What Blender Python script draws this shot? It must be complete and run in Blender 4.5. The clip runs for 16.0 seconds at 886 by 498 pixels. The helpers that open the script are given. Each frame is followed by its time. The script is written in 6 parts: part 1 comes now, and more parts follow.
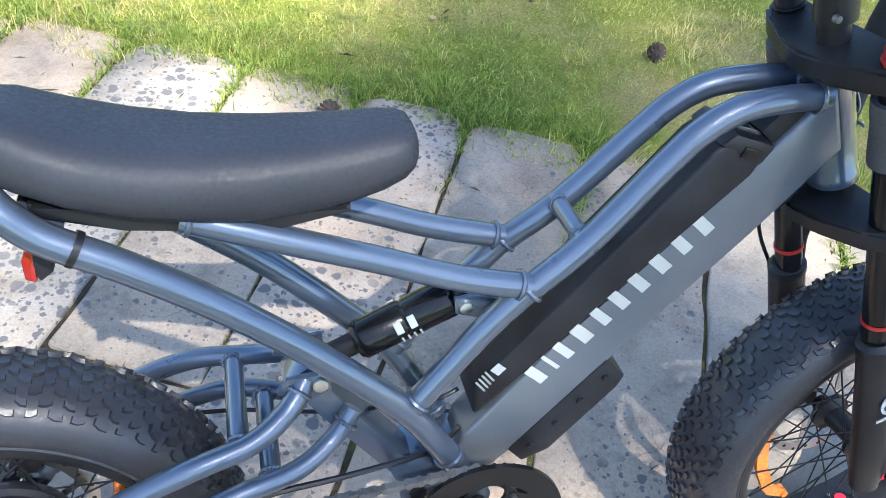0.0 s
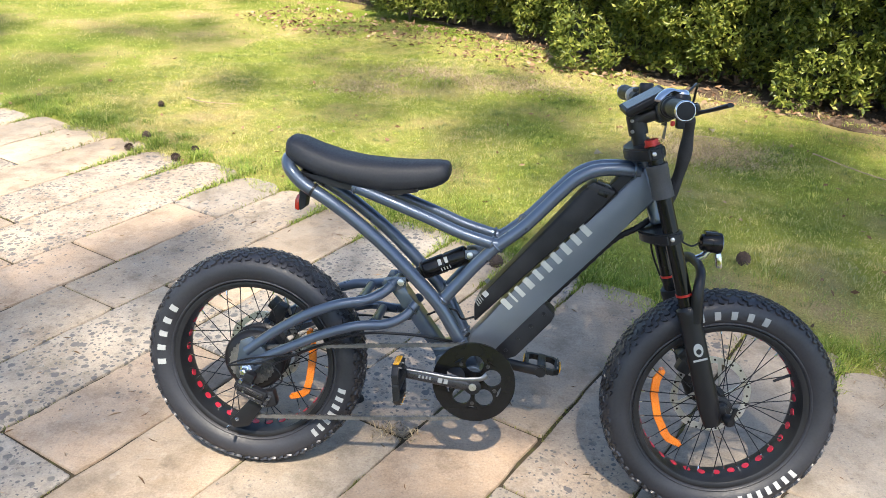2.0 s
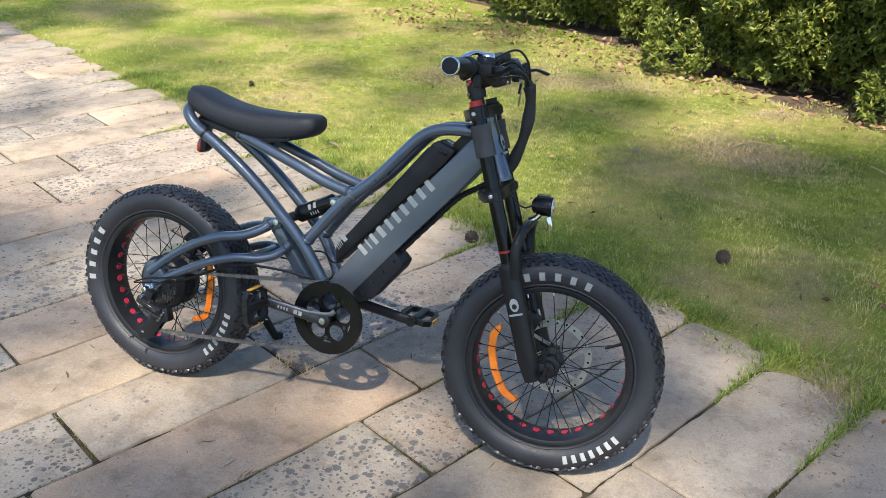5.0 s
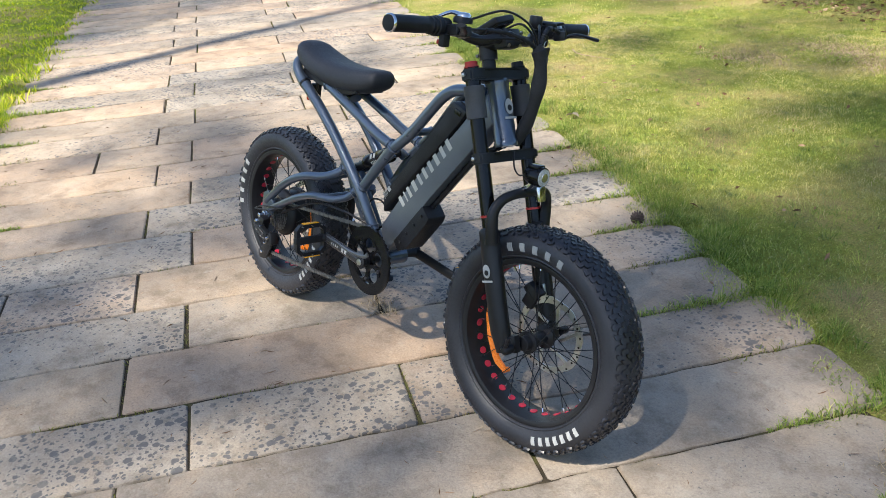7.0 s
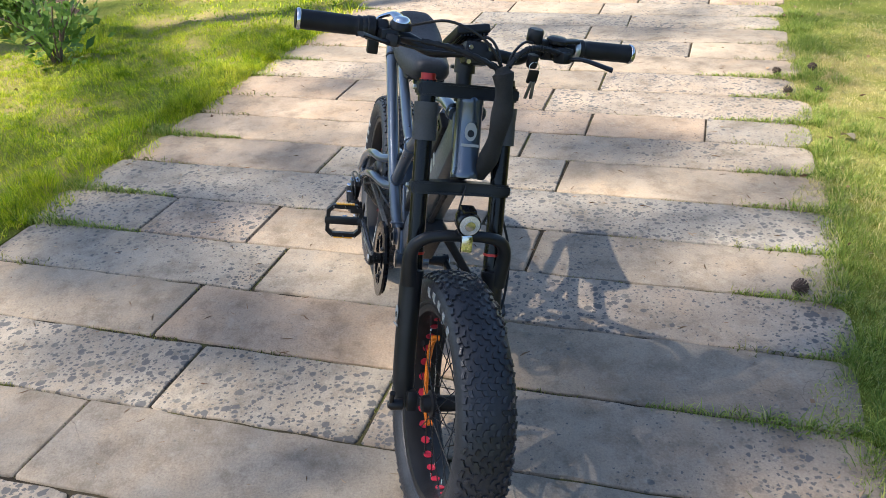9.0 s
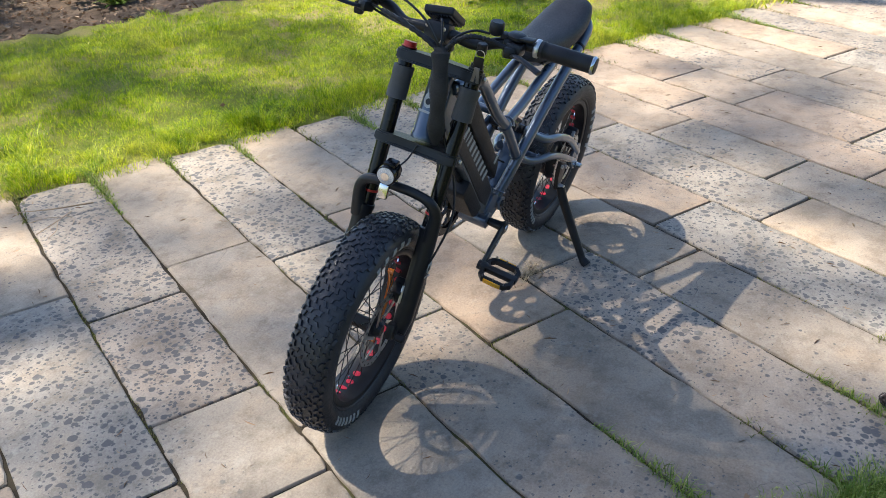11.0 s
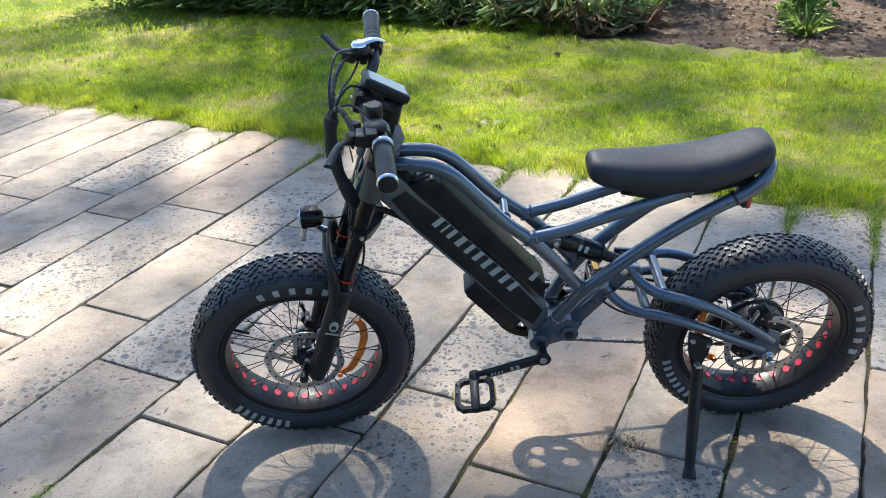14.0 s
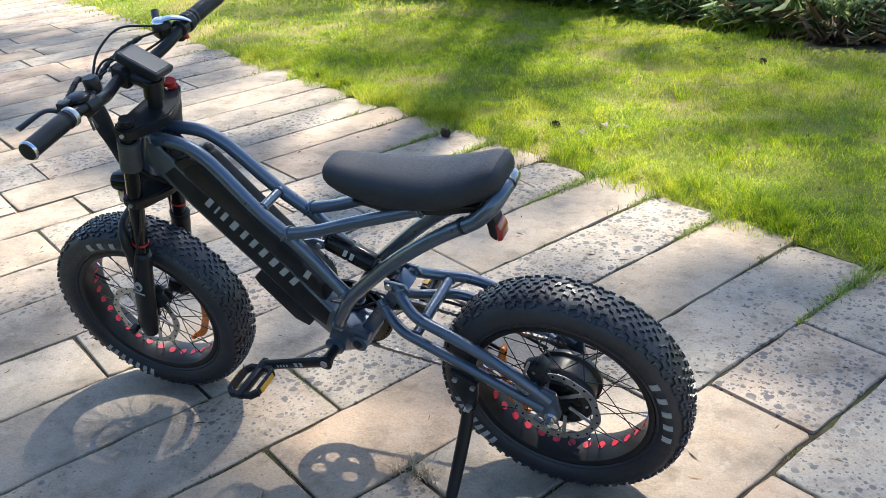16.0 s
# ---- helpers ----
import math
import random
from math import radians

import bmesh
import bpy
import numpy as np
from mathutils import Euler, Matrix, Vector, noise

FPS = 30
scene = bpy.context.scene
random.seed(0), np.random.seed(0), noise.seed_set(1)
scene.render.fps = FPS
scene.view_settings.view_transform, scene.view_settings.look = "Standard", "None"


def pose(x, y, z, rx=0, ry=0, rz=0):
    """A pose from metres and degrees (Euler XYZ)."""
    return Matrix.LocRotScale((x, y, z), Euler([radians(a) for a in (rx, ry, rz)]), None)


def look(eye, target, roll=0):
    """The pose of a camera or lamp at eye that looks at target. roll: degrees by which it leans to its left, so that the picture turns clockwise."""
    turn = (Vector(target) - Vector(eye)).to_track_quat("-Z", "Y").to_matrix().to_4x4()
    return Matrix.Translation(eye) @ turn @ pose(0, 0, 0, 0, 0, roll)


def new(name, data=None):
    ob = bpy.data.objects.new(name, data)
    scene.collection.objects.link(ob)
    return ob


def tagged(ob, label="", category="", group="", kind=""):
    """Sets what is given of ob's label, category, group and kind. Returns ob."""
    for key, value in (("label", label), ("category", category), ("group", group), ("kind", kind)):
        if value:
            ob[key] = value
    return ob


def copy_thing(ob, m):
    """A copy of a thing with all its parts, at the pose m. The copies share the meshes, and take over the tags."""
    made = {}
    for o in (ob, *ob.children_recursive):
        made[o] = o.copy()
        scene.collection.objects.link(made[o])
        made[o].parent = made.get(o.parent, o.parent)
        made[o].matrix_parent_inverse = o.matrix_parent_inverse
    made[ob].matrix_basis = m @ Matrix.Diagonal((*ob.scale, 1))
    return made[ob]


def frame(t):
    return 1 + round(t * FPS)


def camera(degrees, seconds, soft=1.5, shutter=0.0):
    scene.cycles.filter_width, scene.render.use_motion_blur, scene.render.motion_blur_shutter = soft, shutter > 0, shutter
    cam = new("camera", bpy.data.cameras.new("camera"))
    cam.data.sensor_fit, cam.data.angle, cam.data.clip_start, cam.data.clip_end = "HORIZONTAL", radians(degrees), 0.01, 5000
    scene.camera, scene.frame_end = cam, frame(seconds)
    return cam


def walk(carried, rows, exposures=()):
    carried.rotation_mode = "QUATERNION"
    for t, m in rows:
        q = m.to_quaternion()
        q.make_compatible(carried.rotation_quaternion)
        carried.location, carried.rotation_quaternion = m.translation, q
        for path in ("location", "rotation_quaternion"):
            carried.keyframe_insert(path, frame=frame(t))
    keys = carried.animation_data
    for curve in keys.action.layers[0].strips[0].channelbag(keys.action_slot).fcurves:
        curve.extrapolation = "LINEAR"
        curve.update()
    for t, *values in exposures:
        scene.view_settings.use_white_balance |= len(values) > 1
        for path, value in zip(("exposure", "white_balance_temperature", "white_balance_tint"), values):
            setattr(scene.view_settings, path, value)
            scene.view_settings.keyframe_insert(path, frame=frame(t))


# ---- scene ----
cam = camera(54.2, 16.0, soft=0.75)
walk(cam, [
    (0.0, pose(0.280, -0.459, 1.208, 44.95, -6.12, -12.71)),
    (0.5, pose(0.357, -0.687, 1.268, 48.00, -4.89, -1.65)),
    (1.0, pose(0.393, -1.031, 1.289, 56.23, -4.70, 0.12)),
    (1.5, pose(0.504, -1.358, 1.361, 60.28, -3.53, 2.13)),
    (2.0, pose(0.643, -1.627, 1.390, 64.31, -1.65, 7.61)),
    (2.5, pose(0.708, -1.823, 1.400, 64.62, -1.30, 7.86)),
    (3.0, pose(0.889, -1.935, 1.408, 64.59, 0.72, 8.26)),
    (3.5, pose(1.107, -1.939, 1.397, 64.12, 1.08, 14.34)),
    (4.0, pose(1.214, -1.827, 1.381, 64.71, 1.01, 17.96)),
    (4.2, pose(1.252, -1.780, 1.376, 64.78, -0.37, 18.48)),
    (6.3, pose(1.975, -1.381, 1.320, 65.13, 2.53, 36.73)),
    (6.5, pose(2.092, -1.314, 1.319, 64.86, 3.37, 42.06)),
    (7.0, pose(2.246, -1.136, 1.306, 63.90, 3.45, 49.76)),
    (7.5, pose(2.320, -0.917, 1.319, 62.93, 1.76, 53.88)),
    (8.0, pose(2.429, -0.643, 1.305, 62.64, 3.94, 65.87)),
    (8.5, pose(2.432, -0.384, 1.287, 61.66, 2.75, 75.07)),
    (9.0, pose(2.393, -0.117, 1.326, 61.22, 2.93, 80.67)),
    (9.5, pose(2.521, 0.177, 1.308, 61.44, 7.62, 94.34)),
    (9.7, pose(2.555, 0.315, 1.320, 60.24, 6.70, 96.42)),
    (11.8, pose(2.049, 1.420, 1.404, 61.51, 1.11, 133.33)),
    (12.0, pose(1.935, 1.514, 1.423, 61.63, 1.72, 136.22)),
    (12.5, pose(1.692, 1.696, 1.399, 62.59, 3.38, 151.50)),
    (13.0, pose(1.373, 1.731, 1.369, 62.53, 0.88, 160.33)),
    (13.5, pose(1.088, 1.722, 1.392, 63.09, 1.30, 166.79)),
    (14.0, pose(0.739, 1.776, 1.364, 63.27, 1.82, 179.06)),
    (14.5, pose(0.449, 1.722, 1.335, 63.62, 1.97, -174.41)),
    (15.0, pose(0.164, 1.667, 1.341, 62.95, 3.46, -170.80)),
    (15.5, pose(-0.158, 1.632, 1.323, 63.00, 4.85, -157.86)),
    (16.0, pose(-0.425, 1.443, 1.298, 63.54, 3.40, -155.41)),
], exposures=[(0.0, 2.08, 5650, 7), (0.3, 1.96, 5900, 8), (0.6, 1.82, 6250, 8), (1.3, 1.55, 6250, 8), (4.2, 1.10, 5950, 7), (7.0, 0.94, 5950, 7), (9.7, 1.00, 5950, 8), (11.8, 1.20, 5950, 7), (12.5, 1.32, 5800, 6), (14.0, 1.38, 5700, 5), (16.0, 1.34, 5850, 6)])

# ---- light: clear sky, one sun from behind the right-hand side of the bicycle ----
SUN_WAY = Vector((-0.030, 0.207, -0.291)).normalized()
sun = new("sun", bpy.data.lights.new("sun", "SUN"))
sun.data.energy, sun.data.angle, sun.data.color = 6.0, radians(0.55), (1.0, 0.865, 0.70)
sun.matrix_world = look(-SUN_WAY * 30, (0, 0, 0))
world = bpy.data.worlds.new("sky")
scene.world = world
world.use_nodes = True
sky = world.node_tree.nodes.new("ShaderNodeTexSky")
sky.sky_type, sky.sun_disc = "NISHITA", False
sky.sun_elevation = math.asin(-SUN_WAY.z)
sky.sun_rotation = math.atan2(-SUN_WAY.x, -SUN_WAY.y)
back = world.node_tree.nodes["Background"]
back.inputs["Strength"].default_value = 0.122
world.node_tree.links.new(sky.outputs["Color"], back.inputs["Color"])
scene.view_settings.exposure = 1.2


# ---- materials ----
def material(name, color, rough=0.5, metal=0.0, coat=0.0, spec=0.5):
    m = bpy.data.materials.new(name)
    m.use_nodes = True
    b = m.node_tree.nodes["Principled BSDF"]
    b.inputs["Base Color"].default_value = (*color, 1)
    b.inputs["Roughness"].default_value = rough
    b.inputs["Metallic"].default_value = metal
    b.inputs["Coat Weight"].default_value = coat
    b.inputs["Coat Roughness"].default_value = 0.035
    b.inputs["Specular IOR Level"].default_value = spec
    return m, m.node_tree, b


def node(nt, kind, inputs=(), **props):
    n = nt.nodes.new(kind)
    for k, v in props.items():
        setattr(n, k, v)
    for k, v in dict(inputs).items():
        if isinstance(v, bpy.types.NodeSocket):
            nt.links.new(v, n.inputs[k])
        else:
            n.inputs[k].default_value = v
    return n


def noise_tex(nt, vec, scale, detail=4.0, rough=0.55):
    return node(nt, "ShaderNodeTexNoise", {"Vector": vec, "Scale": scale, "Detail": detail, "Roughness": rough}).outputs["Fac"]


def ramp(nt, fac, stops):
    n = node(nt, "ShaderNodeValToRGB", {"Fac": fac})
    el = n.color_ramp.elements
    while len(el) < len(stops):
        el.new(0.5)
    for e, (p, c) in zip(el, stops):
        e.position, e.color = p, (*c, 1) if len(c) == 3 else c
    return n.outputs["Color"]


def mix(nt, fac, a, b, kind="MIX"):
    n = nt.nodes.new("ShaderNodeMix")
    n.data_type, n.blend_type = "RGBA", kind
    for key, v in ((0, fac), (6, a), (7, b)):
        if isinstance(v, bpy.types.NodeSocket):
            nt.links.new(v, n.inputs[key])
        else:
            n.inputs[key].default_value = v if key == 0 else (*v, 1)
    return n.outputs[2]


def place(nt, kind="Object"):
    return nt.nodes.new("ShaderNodeTexCoord").outputs[kind]


def bump(nt, bsdf, height, strength=0.3, distance=0.002):
    b = node(nt, "ShaderNodeBump", {"Height": height, "Strength": strength, "Distance": distance})
    nt.links.new(b.outputs["Normal"], bsdf.inputs["Normal"])


def worn(name, color, rough, metal=0.0, coat=0.0, scale=60.0, amount=0.25, grain=0.0, spec=0.5):
    """A surface whose tone and gloss vary with dust and grain."""
    m, nt, b = material(name, color, rough, metal, coat, spec)
    vec = place(nt)
    big = noise_tex(nt, vec, scale * 0.2, 3)
    fine = noise_tex(nt, vec, scale * 6, 3)
    lo, hi = tuple(c * (1 - amount) for c in color), tuple(min(1, c * (1 + amount) + 0.004) for c in color)
    nt.links.new(ramp(nt, big, [(0.3, lo), (0.7, hi)]), b.inputs["Base Color"])
    r = node(nt, "ShaderNodeMapRange", {"Value": fine, "From Min": 0.3, "From Max": 0.7, "To Min": max(0.03, rough * 0.8), "To Max": min(1, rough * 1.25)})
    nt.links.new(r.outputs[0], b.inputs["Roughness"])
    if grain:
        bump(nt, b, fine, grain, 0.0006)
    return m


PAINT = worn("slate_blue_metallic_paint", (0.063, 0.084, 0.122), 0.34, 0.45, 1.0, 5, 0.12, spec=0.3)
TUBE_PANEL = worn("grey_satin_paint", (0.098, 0.112, 0.132), 0.40, 0.35, 0.25, 40, 0.10)
RUBBER = worn("tyre_rubber", (0.0165, 0.0178, 0.0235), 0.52, scale=30, amount=0.35, grain=0.35)
KNOB = worn("tread_rubber", (0.0165, 0.0175, 0.0225), 0.36, scale=60, amount=0.4, grain=0.4)
SADDLE = worn("saddle_vinyl", (0.015, 0.0168, 0.0225), 0.58, scale=40, amount=0.15, grain=0.04, spec=0.4)
BLACK = worn("satin_black", (0.009, 0.0094, 0.0112), 0.38, scale=50, amount=0.3, spec=0.3)
GLOSS = worn("gloss_black", (0.004, 0.0042, 0.005), 0.2, coat=0.08, scale=50, amount=0.2, spec=0.22)
PLASTIC = worn("black_plastic", (0.010, 0.0104, 0.0125), 0.45, scale=80, amount=0.3, grain=0.3, spec=0.24)
GREY_RUBBER = worn("dark_grey_sleeve", (0.045, 0.046, 0.05), 0.6, scale=60, amount=0.25, grain=0.2)
STEEL = worn("brushed_steel", (0.55, 0.55, 0.54), 0.33, 1.0, scale=80, amount=0.15)
CHROME = worn("chrome", (0.58, 0.59, 0.61), 0.16, 1.0, scale=80, amount=0.08)
CHAIN = worn("chain_steel", (0.15, 0.146, 0.138), 0.45, 0.6, scale=200, amount=0.3)
EDGE_METAL = worn("worn_dark_aluminium", (0.20, 0.205, 0.21), 0.36, 0.9, scale=60, amount=0.2)
ALU = worn("machined_aluminium", (0.48, 0.49, 0.50), 0.38, 0.9, scale=60, amount=0.15)
RED = worn("red_rim_tape", (0.42, 0.012, 0.035), 0.5, scale=50, amount=0.15)
RED_CAP = worn("red_anodised_cap", (0.42, 0.03, 0.025), 0.35, 0.4, scale=60, amount=0.15)
WHITE = worn("white_print", (0.30, 0.31, 0.305), 0.6, scale=50, amount=0.08)
CREAM = worn("pale_grey_print", (0.36, 0.37, 0.345), 0.5, scale=50, amount=0.08)
YELLOW = worn("amber_reflector", (0.75, 0.36, 0.02), 0.25, coat=0.5, scale=80, amount=0.15)
ORANGE = worn("orange_reflector", (0.80, 0.19, 0.012), 0.28, coat=0.6, scale=60, amount=0.4, grain=0.5)
CRANK = worn("dark_polished_alloy", (0.055, 0.055, 0.06), 0.30, 0.6, scale=60, amount=0.2)
STICKER = worn("grey_sticker_print", (0.22, 0.23, 0.22), 0.6, scale=60, amount=0.2)
TAIL_RED = worn("red_lens", (0.26, 0.012, 0.008), 0.2, coat=0.6, scale=120, amount=0.25)
LENS = worn("clear_lamp_reflector", (0.55, 0.57, 0.60), 0.25, 0.35, coat=0.8, scale=160, amount=0.25)
SCREEN = worn("display_glass", (0.045, 0.050, 0.050), 0.20, coat=0.0, scale=20, amount=0.1)


# ---- mesh helpers ----
def finish(name, bm, mat, parent=None, label="", smooth=True):
    me = bpy.data.meshes.new(name)
    bmesh.ops.recalc_face_normals(bm, faces=bm.faces)
    bm.to_mesh(me)
    bm.free()
    if mat:
        me.materials.append(mat)
    if smooth:
        for p in me.polygons:
            p.use_smooth = True
        me.set_sharp_from_angle(angle=radians(42))
    ob = new(name, me)
    ob.parent = parent
    return tagged(ob, label)


def part(name, bm, mat, parent, label=""):
    return finish(name, bm, mat, parent, label)


def spline(points, steps=6):
    """A smooth line through the points."""
    p = [Vector(q) for q in points]
    if len(p) < 3:
        return p
    p = [2 * p[0] - p[1]] + p + [2 * p[-1] - p[-2]]
    out = []
    for i in range(1, len(p) - 2):
        a, b, c, d = p[i - 1:i + 3]
        for k in range(steps):
            t = k / steps
            out.append(0.5 * (2 * b + (c - a) * t + (2 * a - 5 * b + 4 * c - d) * t * t + (3 * b - a - 3 * c + d) * t ** 3))
    return out + [p[-2]]


def sweep(bm, line, radius, seg=12, flat=1.0, up=Vector((0, 1, 0)), caps=True):
    """A tube along a line; radius is a number or a function of 0..1, flat squeezes it along up."""
    rings, n = [], len(line)
    for i, p in enumerate(line):
        way = (line[min(i + 1, n - 1)] - line[max(i - 1, 0)]).normalized()
        side = way.cross(up)
        if side.length < 1e-3:
            side = way.cross(Vector((1, 0, 0.01)))
        side.normalize()
        top = side.cross(way).normalized()
        r = radius(i / max(1, n - 1)) if callable(radius) else radius
        rings.append([bm.verts.new(p + r * (side * math.cos(a) + top * flat * math.sin(a))) for a in (2 * math.pi * k / seg for k in range(seg))])
    for a, b in zip(rings, rings[1:]):
        for k in range(seg):
            bm.faces.new((a[k], a[(k + 1) % seg], b[(k + 1) % seg], b[k]))
    if caps:
        bm.faces.new(rings[0][::-1])
        bm.faces.new(rings[-1])
    return bm


def tube(points, radius, seg=12, steps=6, flat=1.0, up=(0, 1, 0)):
    return sweep(bmesh.new(), spline([Vector(p) for p in points], steps), radius, seg, flat, Vector(up))


def rod(a, b, radius, seg=12, r2=None):
    a, b = Vector(a), Vector(b)
    r2 = radius if r2 is None else r2
    return sweep(bmesh.new(), [a, a.lerp(b, 0.5), b], lambda t: radius + (r2 - radius) * t, seg)


def turned(profile, centre, axis="y", seg=32, start=0.0, closed=True):
    """A shape turned about an axis: profile rows of (along, radius)."""
    bm = bmesh.new()
    rings = []
    for along, r in profile:
        ring = []
        for k in range(seg):
            a = start + 2 * math.pi * k / seg
            c, s = r * math.cos(a), r * math.sin(a)
            v = {"y": (c, along, s), "x": (along, c, s), "z": (c, s, along)}[axis]
            ring.append(bm.verts.new(Vector(v) + Vector(centre)))
        rings.append(ring)
    for a, b in zip(rings, rings[1:]):
        for k in range(seg):
            bm.faces.new((a[k], a[(k + 1) % seg], b[(k + 1) % seg], b[k]))
    if closed:
        bm.faces.new(rings[0])
        bm.faces.new(rings[-1])
    return bm


def plate(outline, y0, y1, bevel=0.0, segs=2):
    """An upright plate: outline of (x, z), from y0 to y1."""
    bm = bmesh.new()
    a = [bm.verts.new((x, y0, z)) for x, z in outline]
    b = [bm.verts.new((x, y1, z)) for x, z in outline]
    n = len(a)
    bm.faces.new(a)
    bm.faces.new(b[::-1])
    for k in range(n):
        bm.faces.new((a[k], b[k], b[(k + 1) % n], a[(k + 1) % n]))
    if bevel:
        bmesh.ops.bevel(bm, geom=bm.edges[:], offset=bevel, segments=segs, profile=0.6, affect="EDGES", clamp_overlap=True)
    return bm


def block(size, m, bevel=0.003, segs=2):
    bm = bmesh.new()
    bmesh.ops.create_cube(bm, size=1, matrix=Matrix.Diagonal((*size, 1)))
    if bevel:
        bmesh.ops.bevel(bm, geom=bm.edges[:], offset=bevel, segments=segs, profile=0.6, affect="EDGES", clamp_overlap=True)
    bmesh.ops.transform(bm, matrix=m, verts=bm.verts)
    return bm


def merge(*bms):
    out = bmesh.new()
    for b in bms:
        me = bpy.data.meshes.new("tmp")
        b.to_mesh(me)
        b.free()
        out.from_mesh(me)
        bpy.data.meshes.remove(me)
    return out


# ---- the bicycle: its own axes are x ahead, y to its left, z up in its plane; it leans on its stand ----
LEAN = 11.5
bike = new("electric_bike")
bike.matrix_world = pose(0.009, 0, 0, -LEAN, 0, 0)
tagged(bike, "slate grey fat-tyre electric bike leaning on its kickstand on stone paving", "bicycle")
WHEELBASE, AXLE, GROWN = 1.0625, 0.262, 1.042


def axle_z(x):
    """The front axle sits a little lower than the rear one."""
    return 0.2585 if x > 0.5 else AXLE


def lift(points):
    """Raises the tail of the swing arm to its axle."""
    return [(*p[:-1], p[-1] + 0.013 * max(0.0, 1 - p[0] / 0.32)) for p in points]


# frame
def weld(at, way, r):
    """A rippled weld bead round a tube end."""
    way = Vector(way).normalized()
    u = way.orthogonal().normalized()
    v = way.cross(u)
    n = 44
    rings = []
    bm = bmesh.new()
    for k in range(n):
        a = 2 * math.pi * k / n
        out = u * math.cos(a) + v * math.sin(a)
        c, w = Vector(at) + out * r, 0.0024 + 0.0008 * (k % 2)
        rings.append([bm.verts.new(c + (out * math.cos(b) + way * math.sin(b)) * w) for b in (2 * math.pi * j / 6 for j in range(6))])
    for k in range(n):
        p, q = rings[k], rings[(k + 1) % n]
        for j in range(6):
            bm.faces.new((p[j], p[(j + 1) % 6], q[(j + 1) % 6], q[j]))
    return part("weld_bead", bm, PAINT, bike)


rear_loop = [(0.486, -0.040, 0.350), (0.458, -0.048, 0.400), (0.428, -0.053, 0.447), (0.380, -0.056, 0.498), (0.304, -0.058, 0.569), (0.236, -0.058, 0.622),
             (0.172, -0.057, 0.664), (0.118, -0.055, 0.694), (0.088, -0.050, 0.722), (0.076, -0.032, 0.738)]
loop_line = rear_loop + [(0.072, 0, 0.743)] + [(x, -y, z) for x, y, z in rear_loop[::-1]]
part("loop_tube", tube(loop_line, 0.0148, 14, 5), PAINT, bike, "curved slate blue tube looping behind the saddle")
for side in (-1, 1):
    top = [(0.838, side * 0.022, 0.770), (0.790, side * 0.027, 0.771), (0.742, side * 0.030, 0.764), (0.706, side * 0.032, 0.744), (0.674, side * 0.034, 0.712), (0.606, side * 0.040, 0.636), (0.545, side * 0.045, 0.584)]
    part("top_tube", tube(top, 0.0140, 14, 6), PAINT, bike)
    part("seat_rail", tube([(0.552, side * 0.045, 0.590), (0.520, side * 0.046, 0.597), (0.464, side * 0.046, 0.612), (0.394, side * 0.045, 0.638), (0.300, side * 0.043, 0.670), (0.225, side * 0.038, 0.694)], 0.0132, 14, 5), PAINT, bike)
    part("brace_tube", tube([(0.548, side * 0.045, 0.588), (0.500, side * 0.046, 0.535), (0.432, side * 0.051, 0.449)], 0.0138, 14, 3), PAINT, bike)
    weld((0.536, side * 0.0455, 0.5935), (0.9, 0, -0.25), 0.0138)
    weld((0.827, side * 0.0235, 0.770), (1, 0, 0), 0.0143)
    weld((0.548, side * 0.0452, 0.587), (0.7, 0, 0.72), 0.0144)
    weld((0.440, side * 0.0508, 0.460), (0.62, 0, 0.78), 0.0143)
    weld((0.232, side * 0.0385, 0.692), (0.93, 0, -0.33), 0.0136)
    weld((0.480, side * 0.0415, 0.360), (0.48, 0, -0.86), 0.0152)
    weld((0.600, side * 0.030, 0.636), (0, 1, 0), 0.0100)
    weld((0.318, side * 0.034, 0.474), (0.6, -side * 0.6, 0.6), 0.0120)
    weld((0.366, side * 0.030, 0.420), (0.6, -side * 0.4, 0.7), 0.0116)
    weld((0.255, side * 0.062, 0.441), (0, 1, 0), 0.0110)
    weld((0.285, side * 0.060, 0.388), (0, 1, 0), 0.0110)
part("tube_bridge", rod((0.600, -0.042, 0.636), (0.600, 0.042, 0.636), 0.010), PAINT, bike)
part("saddle_stay", tube([(0.110, 0.0, 0.700), (0.160, 0.0, 0.700), (0.230, 0.0, 0.682), (0.310, 0.0, 0.668)], 0.011, 10, 4, 1.8), PAINT, bike)
part("saddle_bracket", block((0.04, 0.10, 0.012), pose(0.115, 0, 0.702, 0, 28, 0), 0.003), PAINT, bike)
down = [(0.846, 0.782), (0.876, 0.712), (0.790, 0.612), (0.675, 0.480), (0.566, 0.345), (0.528, 0.300), (0.492, 0.330), (0.500, 0.372), (0.597, 0.492), (0.712, 0.622)]
down_tube = part("down_tube", plate(down, -0.028, 0.028, 0.007, 3), TUBE_PANEL, bike, "boxy slate grey down tube with pale print")
part("side_cover", plate([(0.800, 0.708), (0.832, 0.688), (0.784, 0.616), (0.672, 0.486), (0.575, 0.366), (0.530, 0.330), (0.510, 0.372), (0.600, 0.492), (0.712, 0.618)], 0.0262, 0.0296, 0.0012), PLASTIC, down_tube, "black cover on the left face")
HEAD = Vector((0.370, 0, -0.929))
head_top = Vector((0.842, 0, 0.804))
bm = turned([(0.0, 0.0262), (0.003, 0.0268), (0.011, 0.0268), (0.013, 0.0256), (0.137, 0.0256), (0.139, 0.0268), (0.147, 0.0268), (0.150, 0.0262)], (0, 0, 0), "z", 28)
